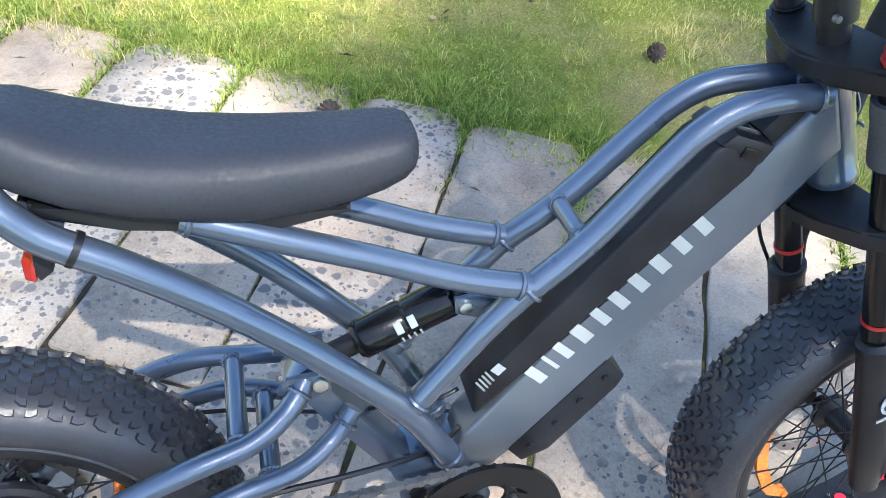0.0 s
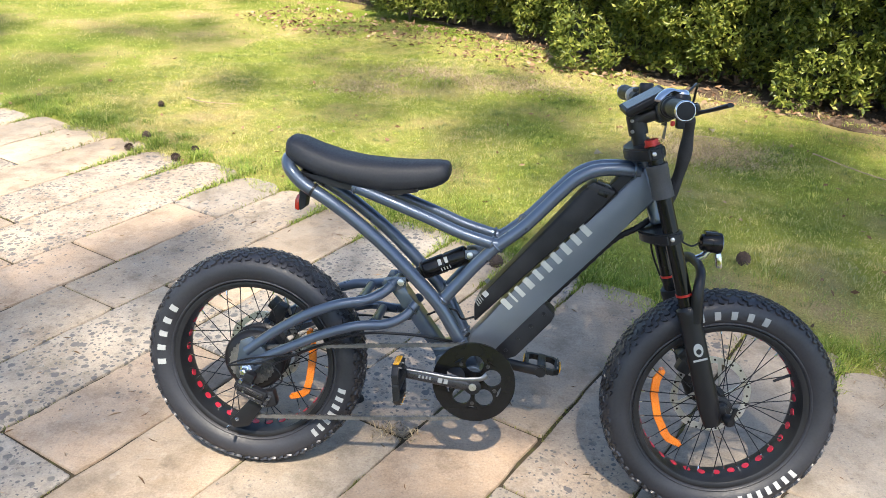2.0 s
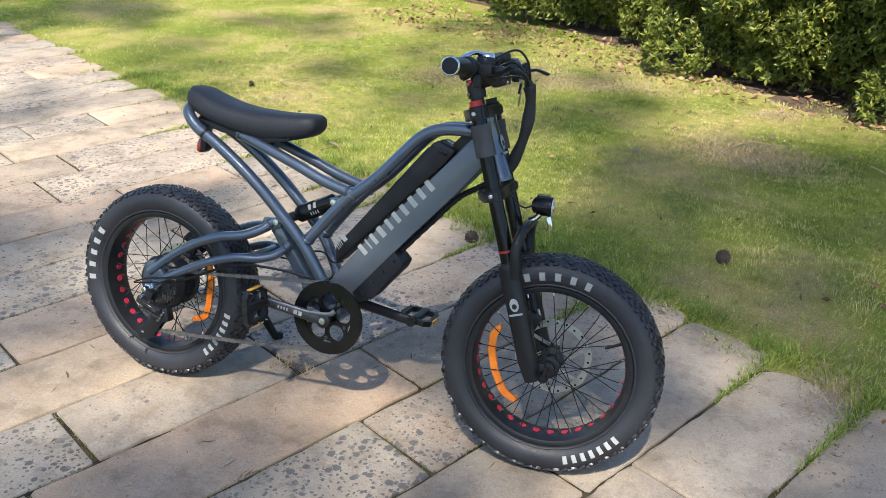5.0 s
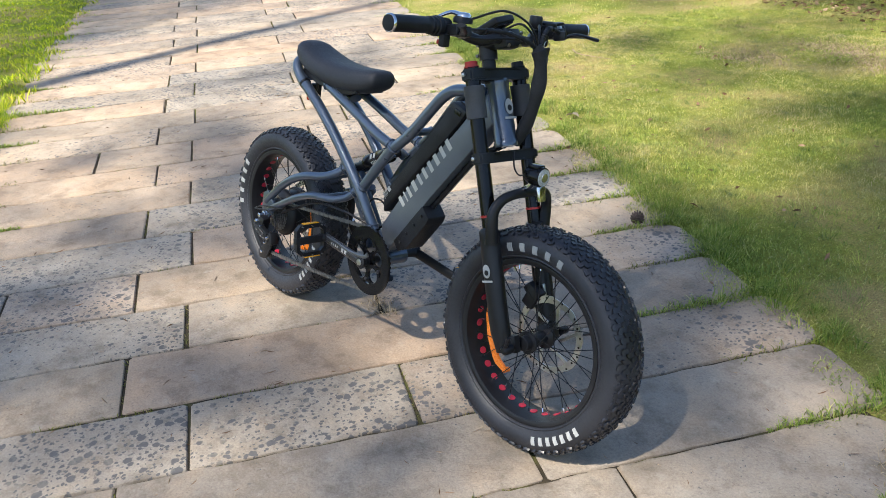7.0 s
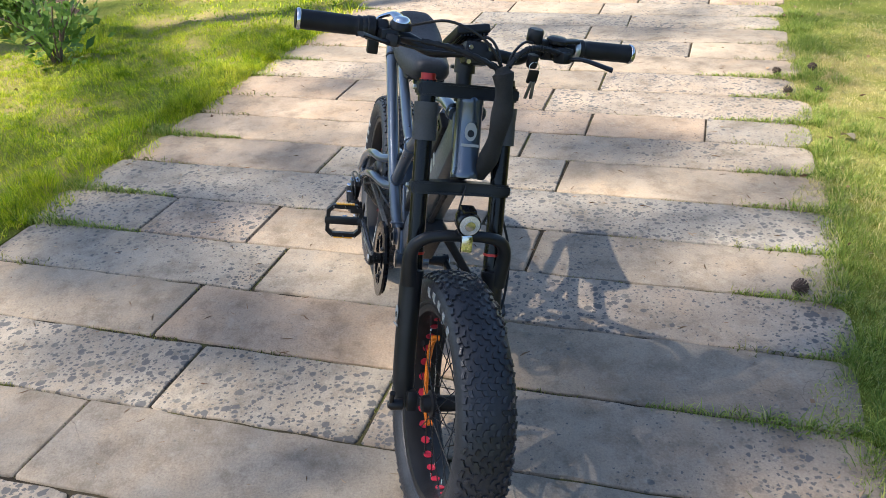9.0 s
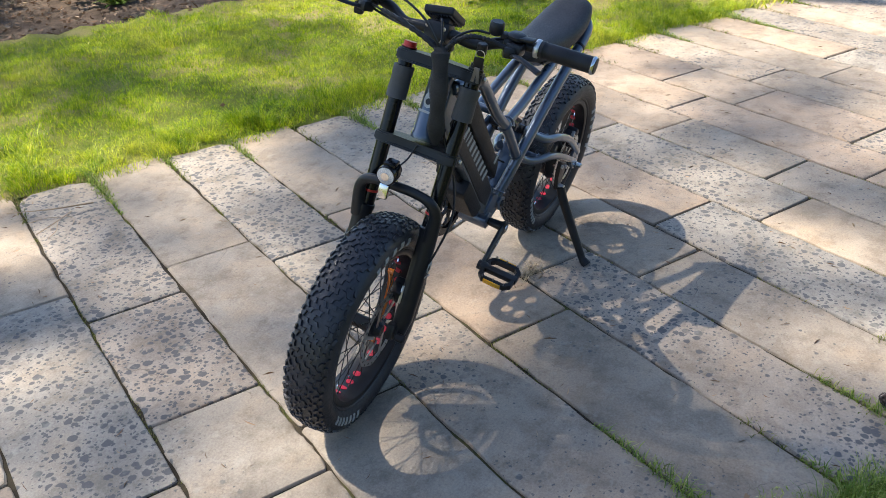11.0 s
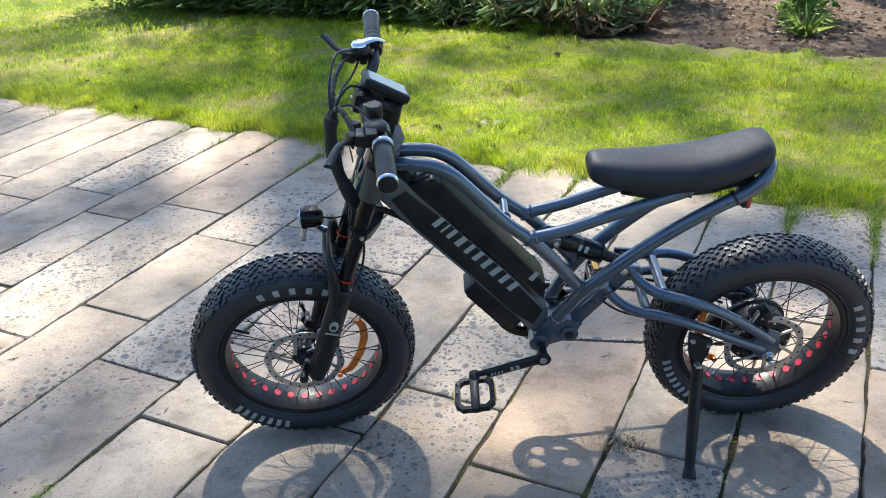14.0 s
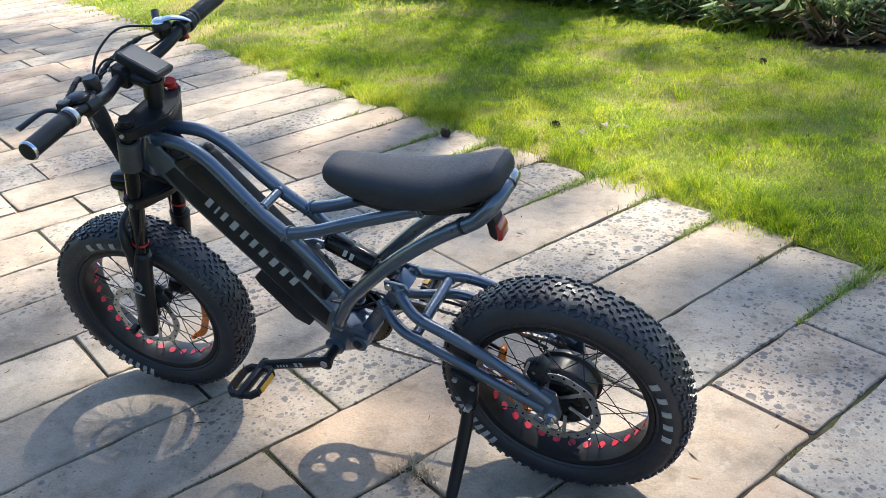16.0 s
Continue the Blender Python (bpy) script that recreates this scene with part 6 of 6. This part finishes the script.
blades("dead_weed", X, Y, np.full(110, -0.004), 0.030 * nrng.uniform(0.4, 1.3, 110), np.full(110, 0.0028), THATCH, "dead straw-coloured weed in a paving joint", "grass", 1.7)

# curled pale leaves, and a dry sprig on the paving
PALE = foliage("bleached_leaf", [(0.0, (0.30, 0.26, 0.19)), (1.0, (0.44, 0.40, 0.31))], 0.7, None, 0.15)
for x, y, turn, size in ((0.45, -2.18, 20, 0.07), (0.53, -2.19, 130, 0.06), (0.80, -2.24, 75, 0.05), (0.85, -2.21, 200, 0.05), (-0.46, 1.87, 10, 0.07), (0.60, -2.08, 300, 0.05), (0.9, 2.4, 40, 0.05), (1.5, 2.9, 100, 0.05)):
    bm = bmesh.new()
    rows = []
    for i in range(7):
        t = i / 6
        w = 0.34 * math.sin(math.pi * min(1, 0.06 + 0.94 * t)) ** 0.8 * size
        rows.append([bm.verts.new(((t - 0.5) * size, k * w, 0.010 * math.sin(math.pi * t) + 0.35 * abs(k) * w)) for k in (-1, 0, 1)])
    for p, q in zip(rows, rows[1:]):
        for k in range(2):
            bm.faces.new((p[k], p[k + 1], q[k + 1], q[k]))
    bmesh.ops.solidify(bm, geom=bm.faces[:], thickness=0.0008)
    leaf = finish("dry_leaf", bm, PALE)
    leaf.matrix_basis = pose(x, y, 0.028 if y < 0 else 0.016, rng.uniform(-15, 15), rng.uniform(-10, 10), turn)
    tagged(leaf, "curled pale dry leaf lying in the grass", "leaf", "dry leaves")
sprig = finish("dry_sprig", merge(tube([(0.66, -1.50, 0.004), (0.74, -1.47, 0.010), (0.84, -1.46, 0.005)], 0.0016, 5, 5), tube([(0.74, -1.47, 0.010), (0.79, -1.42, 0.006), (0.84, -1.40, 0.004)], 0.0012, 5, 4), tube([(0.71, -1.48, 0.008), (0.74, -1.53, 0.006), (0.80, -1.56, 0.004)], 0.0012, 5, 4), tube([(0.70, -1.485, 0.008), (0.70, -1.44, 0.006), (0.73, -1.41, 0.004)], 0.0011, 5, 4)), TWIG)
tagged(sprig, "thin dry forked sprig lying on the paving", "twig", "twigs")

# leaf litter on the beds
for p0, p1, q0, q1, n in ((-4.5, 4.5, -5.8, -3.55, 5200), (-4.0, 2.8, 3.75, 4.6, 1600)):
    p, q, x, y = scatter(n, p0, p1, q0, q1)
    way = np.stack([nrng.normal(0, 1, n), nrng.normal(0, 1, n), nrng.normal(0, 0.25, n)], 1)
    c = np.stack([x, y, np.full(n, 0.010) + nrng.uniform(0, 0.015, n)], 1)
    tagged(leaf_mesh("leaf_litter", c, way, nrng.uniform(0.025, 0.06, n), nrng.uniform(0.012, 0.03, n), LITTER), "scattered dry brown leaves on the soil", "leaves", kind="stuff")
p, q, x, y = scatter(700, -3.5, 4.0, -3.6, 3.8)
keep = np.abs(q) > 1.2
x, y = x[keep], y[keep]
n = len(x)
way = np.stack([nrng.normal(0, 1, n), nrng.normal(0, 1, n), nrng.normal(0, 0.2, n)], 1)
tagged(leaf_mesh("fallen_leaves", np.stack([x, y, np.full(n, 0.016)], 1), way, nrng.uniform(0.015, 0.045, n), nrng.uniform(0.008, 0.02, n), LITTER), "small dry leaves lying in the grass", "leaves", kind="stuff")


p, q, x, y = scatter(1300, -4.0, 3.0, -1.33, 1.33)
n = len(x)
way = np.stack([nrng.normal(0, 1, n), nrng.normal(0, 1, n), nrng.normal(0, 0.03, n)], 1)
tagged(leaf_mesh("fallen_needles", np.stack([x, y, np.full(n, 0.002)], 1), way, nrng.uniform(0.012, 0.045, n) * nrng.uniform(0.5, 1, n), nrng.uniform(0.0006, 0.0013, n), LITTER), "thin brown pine needles scattered on the paving", "needles", kind="stuff")


# ---- pine cones ----
def cone_mesh(size, seed):
    r = random.Random(seed)
    bm = bmesh.new()
    for k in range(64):
        t = k / 63
        a = k * 2.39996
        rad = size * 0.46 * math.sin(math.pi * (0.12 + 0.80 * t)) ** 0.8
        z = size * (0.08 + 0.84 * t)
        out = Vector((math.cos(a), math.sin(a), 0.55 - 0.2 * t))
        side = Vector((-math.sin(a), math.cos(a), 0))
        w = size * 0.17 * (1 - 0.5 * t)
        c = Vector((0.25 * rad * math.cos(a), 0.25 * rad * math.sin(a), z - size * 0.05))
        e = c + out.normalized() * rad
        v = [bm.verts.new(q) for q in (c - side * w * 0.3, c + side * w * 0.3, e + side * w * 0.5, e - side * w * 0.5, e + Vector((0, 0, -size * 0.05)))]
        bm.faces.new(v[:4])
        bm.faces.new((v[3], v[2], v[4]))
        bm.faces.new((v[0], v[3], v[4]))
        bm.faces.new((v[1], v[4], v[2]))
        bm.faces.new((v[1], v[0], v[4]))
    bmesh.ops.create_uvsphere(bm, u_segments=8, v_segments=6, radius=size * 0.22, matrix=Matrix.Translation((0, 0, size * 0.48)) @ Matrix.Diagonal((1, 1, 1.7, 1)))
    return bm


first = None
CONES = [(-1.29, 2.02), (-1.28, 2.19), (-1.02, 1.93), (-0.98, 2.05), (-1.44, 2.71), (1.39, 1.33), (0.505, 1.13), (-0.22, -2.18), (2.33, -2.66), (1.19, -1.95), (0.0, -3.45), (0.75, -2.16), (-0.30, -2.26)]
for i, (x, y) in enumerate(CONES):
    s = rng.uniform(0.85, 1.2)
    m = Matrix.Translation((x, y, 0.020)) @ pose(0, 0, 0, rng.uniform(60, 115), 0, rng.uniform(0, 360)) @ Matrix.Translation((0, 0, -0.019)) @ Matrix.Scale(s, 4)
    if first is None:
        first = finish("pine_cone", cone_mesh(0.038, 1), CONE, smooth=False)
        tagged(first, "open brown pine cone lying in the grass", "pine cone", "pine cones")
        first.matrix_basis = m
    else:
        copy_thing(first, m)

# twigs
for pts in ([(1.95, 2.62), (2.15, 2.30), (2.55, 2.02)], [(0.76, -2.96), (0.23, -2.90), (-0.22, -3.10)], [(-1.35, 2.85), (-1.2, 2.75), (-1.0, 2.80)], [(0.60, -1.45), (0.72, -1.52), (0.80, -1.66)], [(1.30, 2.60), (1.42, 2.74), (1.60, 2.70)]):
    tw = finish("twig", tube([(x, y, 0.022 + 0.012 * (k % 2)) for k, (x, y) in enumerate(pts)], lambda t: 0.0035 - 0.002 * t, 6, 6), TWIG)
    tagged(tw, "thin dry twig lying in the grass", "twig", "twigs")


# ---- pine trees beyond the border, whose crowns dapple the garden ----
def pine(x, y, tall, girth, boughs, seed):
    """Trunk, and boughs that end in needle clumps: boughs are (place, spread), in the tree's own axes."""
    r = random.Random(seed)
    g = np.random.default_rng(seed)
    root = new("pine_tree")
    root.location = (x, y, 0)
    tagged(root, "tall pine with a bare trunk and open crown", "tree", "pine trees")
    line = spline([Vector((0, 0, -0.1)), Vector((r.uniform(-.1, .1), r.uniform(-.1, .1), tall * 0.35)), Vector((r.uniform(-.2, .2), r.uniform(-.2, .2), tall * 0.7)), Vector((0, 0, tall))], 8)
    part("trunk", sweep(bmesh.new(), line, lambda t: girth * (1 - (0.5 if girth > 0.3 else 0.75) * t), 10), BARK, root)
    count = len(boughs)
    boughs = boughs + [(e + Vector((g.normal(0, 0.45), g.normal(0, 0.45), g.normal(0, 0.6))), g.uniform(0.05, 0.12)) for e, s in boughs if s < 0.5]
    bm = bmesh.new()
    c, way = [], []
    for i, (e, s) in enumerate(boughs):
        base = line[-1 - r.randrange(7)]
        if i < count:
            sweep(bm, spline([base, base.lerp(e, 0.5) + Vector((0.10 * (e.x - base.x), 0.10 * (e.y - base.y), -0.4)), e], 4), lambda t: 0.020 * (1 - 0.8 * t), 5)
        m = int(3900 * s * s) + 30
        d = g.normal(0, 1, (m, 3)) * np.array([s, s, s * 0.6]) * 0.62
        lump = g.normal(0, s * 0.55, (5, 3))
        d = np.where(g.uniform(0, 1, (m, 1)) < 0.45, d * 0.5 + lump[g.integers(0, 5, m)], d)
        c.append(d + np.array([*e]))
        way.append(d + g.normal(0, 0.12, (m, 3)) + np.array([0, 0, 0.1]))
    tagged(part("limbs", bm, BARK, root), kind="stuff")
    c, way = np.concatenate(c), np.concatenate(way)
    ob = leaf_mesh("crown", c, way, g.uniform(0.10, 0.20, len(c)), g.uniform(0.016, 0.034, len(c)), NEEDLES)
    ob.parent = root


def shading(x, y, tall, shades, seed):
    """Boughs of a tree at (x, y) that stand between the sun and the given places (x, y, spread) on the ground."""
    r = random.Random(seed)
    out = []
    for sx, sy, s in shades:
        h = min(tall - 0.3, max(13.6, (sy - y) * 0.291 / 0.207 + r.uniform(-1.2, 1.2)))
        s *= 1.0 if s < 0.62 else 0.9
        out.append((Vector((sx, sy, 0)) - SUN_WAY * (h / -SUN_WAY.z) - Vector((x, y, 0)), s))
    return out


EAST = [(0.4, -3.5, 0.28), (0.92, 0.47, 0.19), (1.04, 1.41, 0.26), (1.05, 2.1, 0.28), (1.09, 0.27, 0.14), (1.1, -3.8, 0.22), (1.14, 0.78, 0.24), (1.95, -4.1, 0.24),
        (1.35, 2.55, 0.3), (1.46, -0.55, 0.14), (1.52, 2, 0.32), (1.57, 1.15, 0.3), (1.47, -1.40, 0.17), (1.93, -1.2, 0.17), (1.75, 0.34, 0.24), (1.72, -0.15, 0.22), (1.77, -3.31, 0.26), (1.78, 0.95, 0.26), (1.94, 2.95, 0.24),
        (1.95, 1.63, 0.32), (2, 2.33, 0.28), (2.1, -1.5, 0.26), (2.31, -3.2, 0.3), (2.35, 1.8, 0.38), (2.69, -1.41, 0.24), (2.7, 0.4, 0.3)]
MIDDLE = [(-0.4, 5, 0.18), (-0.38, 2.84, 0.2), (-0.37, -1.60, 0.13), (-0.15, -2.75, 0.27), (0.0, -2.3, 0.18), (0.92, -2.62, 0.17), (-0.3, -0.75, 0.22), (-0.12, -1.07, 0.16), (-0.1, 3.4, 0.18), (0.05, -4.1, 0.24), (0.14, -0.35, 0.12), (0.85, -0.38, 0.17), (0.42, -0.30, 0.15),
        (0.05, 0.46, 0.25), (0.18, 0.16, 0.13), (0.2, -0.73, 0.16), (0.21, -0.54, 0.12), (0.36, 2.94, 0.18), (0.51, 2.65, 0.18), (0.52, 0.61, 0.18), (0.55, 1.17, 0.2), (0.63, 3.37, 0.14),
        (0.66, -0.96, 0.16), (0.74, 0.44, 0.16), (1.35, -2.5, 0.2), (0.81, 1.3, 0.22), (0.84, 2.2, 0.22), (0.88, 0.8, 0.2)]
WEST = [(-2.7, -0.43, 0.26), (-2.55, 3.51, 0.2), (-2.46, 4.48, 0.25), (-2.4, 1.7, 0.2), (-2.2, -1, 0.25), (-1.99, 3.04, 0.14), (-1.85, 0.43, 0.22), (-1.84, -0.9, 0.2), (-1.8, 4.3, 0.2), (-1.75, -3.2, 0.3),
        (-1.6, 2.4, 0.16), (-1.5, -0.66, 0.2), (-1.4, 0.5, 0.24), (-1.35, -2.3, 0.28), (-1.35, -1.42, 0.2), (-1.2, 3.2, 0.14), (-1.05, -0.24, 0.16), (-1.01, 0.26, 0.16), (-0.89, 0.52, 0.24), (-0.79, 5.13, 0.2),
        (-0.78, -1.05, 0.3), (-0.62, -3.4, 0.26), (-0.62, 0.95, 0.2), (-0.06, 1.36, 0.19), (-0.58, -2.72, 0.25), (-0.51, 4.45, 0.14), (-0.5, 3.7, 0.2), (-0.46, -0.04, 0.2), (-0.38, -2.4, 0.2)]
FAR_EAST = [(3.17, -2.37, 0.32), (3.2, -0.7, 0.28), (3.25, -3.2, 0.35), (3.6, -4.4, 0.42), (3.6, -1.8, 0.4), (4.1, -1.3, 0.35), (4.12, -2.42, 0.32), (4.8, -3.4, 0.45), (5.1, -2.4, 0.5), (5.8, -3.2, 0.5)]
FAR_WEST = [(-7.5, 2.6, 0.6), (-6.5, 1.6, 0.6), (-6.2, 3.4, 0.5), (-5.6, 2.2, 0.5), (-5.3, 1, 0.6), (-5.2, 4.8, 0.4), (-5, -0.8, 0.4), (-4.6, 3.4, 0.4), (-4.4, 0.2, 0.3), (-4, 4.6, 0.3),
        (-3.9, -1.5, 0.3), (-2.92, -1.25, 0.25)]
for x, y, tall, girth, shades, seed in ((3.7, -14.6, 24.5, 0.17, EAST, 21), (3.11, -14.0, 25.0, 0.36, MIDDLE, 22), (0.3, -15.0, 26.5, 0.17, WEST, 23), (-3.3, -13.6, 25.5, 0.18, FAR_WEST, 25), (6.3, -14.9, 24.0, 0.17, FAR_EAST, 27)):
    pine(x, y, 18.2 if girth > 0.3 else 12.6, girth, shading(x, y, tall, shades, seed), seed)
pine(-2.1, -8.6, 17.5, 0.20, [(Vector((0.4 * k - 0.5, 0.1, 17.7 + 0.2 * k)), 0.25) for k in range(3)], 24)


# ---- slabs: staggered courses across the path, each stone its own piece ----
def slab_mesh(length, width, round_a, round_b, r):
    """A stone with uneven edges: length across the path, width along it; ends at the lawn are worn round."""
    bm = bmesh.new()
    hl, hw = length / 2, width / 2
    pts = []
    def corner(cx, cy, rad, a0):
        k = 5 if rad > 0.02 else 2
        for i in range(k):
            a = radians(a0 + 90 * i / (k - 1))
            pts.append((cx + rad * math.cos(a), cy + rad * math.sin(a)))
    rb, ra = (0.060 * r.uniform(0.5, 1.6) if round_b else 0.006), (0.060 * r.uniform(0.5, 1.6) if round_a else 0.006)
    corner(hl - rb, hw - rb, rb, 0)
    for i in range(1, 18):
        pts.append((hl - rb - (length - ra - rb) * i / 18, hw))
    corner(-hl + ra, hw - ra, ra, 90)
    corner(-hl + ra, -hw + ra, ra, 180)
    for i in range(1, 18):
        pts.append((-hl + ra + (length - ra - rb) * i / 18, -hw))
    corner(hl - rb, -hw + rb, rb, 270)
    ph = [r.uniform(0, 6.28) for _ in range(4)]
    pts = [(x + r.uniform(-1, 1) * 0.003, y + r.uniform(-1, 1) * 0.0024 + 0.0016 * math.sin(x * 7 + ph[0 if y > 0 else 1]) + 0.0014 * math.sin(x * 31 + ph[2 if y > 0 else 3])) for x, y in pts]
    rings = []
    for inset, z in ((0.0, -0.034), (0.0, -0.0045), (0.0018, -0.0012), (0.0042, 0.0)):
        ring = []
        for x, y in pts:
            chip = r.choice((0.5, 0.8, 1.0, 1.2, 2.2))
            ring.append(bm.verts.new((x - inset * chip * (1 if x > 0 else -1) * (abs(x) > hl - 0.06), y - inset * chip * (1 if y > 0 else -1), z + (r.uniform(-0.0006, 0.0006) if z > -0.01 else 0))))
        rings.append(ring)
    n = len(pts)
    for a, b in zip(rings, rings[1:]):
        for k in range(n):
            bm.faces.new((a[k], a[(k + 1) % n], b[(k + 1) % n], b[k]))
    bm.faces.new(rings[-1])
    return bm


r = random.Random(42)
COURSE = 0.2835
NEAR_EDGES = {0: -0.010, 1: 0.262, 2: 0.544, 3: 0.824, 4: 1.112, 5: 1.400, 6: 1.705, 7: 1.985, 8: 2.300, -1: -0.290, -2: -0.585, -3: -0.870, -4: -1.140, -5: -1.405}
# courses with a third joint, and how thickly lichen grows on the slabs of each course
EXTRA_CUT = {-6: -0.740, -5: 0.952, -1: -0.894, 4: 0.637}
LICHEN = {-6: (.2, .3, .3, .6), -5: (.2, .3, .2, .4), -4: (.2, .4, .45), -3: (.2, .6, .15), -2: (.65, .2, .7), -1: (.6, .62, .1, .4), 0: (.6, .15, .68), 1: (.22, .1, .25),
          2: (.8, .55, .42), 3: (.12, .08, .22), 4: (.75, .85, .3, .3), 5: (.15, .6, .3), 6: (.5, .2, .4), 7: (.2, .5, .2)}
tufts, wedges = [], []
for k in range(-38, 31):
    e0 = NEAR_EDGES.get(k, -0.012 + COURSE * k)
    e1 = NEAR_EDGES.get(k + 1, -0.012 + COURSE * (k + 1))
    if k % 2:
        cuts = [-0.470 + r.uniform(-0.012, 0.012), 0.468 + r.uniform(-0.012, 0.012)]
    else:
        cuts = [-0.302 + r.uniform(-0.01, 0.01), 0.264 + r.uniform(-0.01, 0.01)]
    if k in EXTRA_CUT:
        cuts.append(EXTRA_CUT[k])
    elif not -9 < k < 8 and r.random() < 0.4:
        cuts.append(0.86 * r.choice((-1, 1)) + r.uniform(-0.05, 0.05))
    cuts = sorted(set(cuts))
    ends = [-1.355 + r.uniform(-0.05, 0.05)] + cuts + [1.345 + r.uniform(-0.05, 0.05)]
    for i in range(len(ends) - 1):
        a, c = ends[i] + 0.0045, ends[i + 1] - 0.0045
        ob = finish("slab", slab_mesh(c - a, e1 - e0 - 0.0085, i == 0, i == len(ends) - 2, r), stone, pavement)
        growth = LICHEN[k][i] if k in LICHEN and i < len(LICHEN[k]) else r.choice((0.1, 0.2, 0.3, 0.5, 0.65))
        ob.color = (growth, growth, growth, 1)
        x, y = to_world((e0 + e1) / 2, (a + c) / 2)
        ob.matrix_basis = pose(x, y, r.uniform(-0.0012, 0.0012), r.uniform(-0.15, 0.15), r.uniform(-0.15, 0.15), -26 + 90 + r.uniform(-0.25, 0.25))
    # moss and grass in the joints, thick near the lawn
    thick = 1.0 if k in (2, -3, 0, 5) else 0.25
    for _ in range(900 if -12 < k < 9 else 200):
        q = r.uniform(-1.37, 1.37)
        edge = abs(q) > 1.06
        wave = math.sin(q * 5 + k * 1.7) + math.sin(q * 11 + k)
        if edge or wave > (0.2 if thick == 1.0 else 1.25):
            tufts.append((e0 + r.gauss(0, 0.0035 + 0.010 * edge), q, 1.3 if edge else 0.6))
    # wedges of grass that creep in from the lawn between the worn slab ends
    for side in (-1, 1):
        deep = r.uniform(0.15, 0.55) if r.random() < 0.8 else 0.06
        for _ in range(int((1150 if -12 < k < 9 else 200) * deep)):
            u = r.random() ** 1.5
            wedges.append((e0 + r.gauss(0, 0.004 + 0.020 * (1 - u) ** 1.5), side * (1.40 - u * deep), 1.0 + 1.4 * (1 - u)))
    for c in cuts:
        if r.random() < 0.25:
            for _ in range(40):
                tufts.append((r.uniform(e0, e1), c + r.gauss(0, 0.003), 0.6))
for rows, mat, label in ((tufts, JOINT, "moss and short grass growing in the paving joints"), (wedges, RIM, "green grass creeping between the worn slab ends")):
    T = np.array(rows)
    x, y = T[:, 0] * COS - T[:, 1] * SIN, T[:, 0] * SIN + T[:, 1] * COS
    blades("joint_grass", x, y, np.full(len(x), -0.010), 0.020 * T[:, 2] * nrng.uniform(0.5, 1.4, len(x)), np.full(len(x), 0.0030), mat, label, "grass", 1.0)
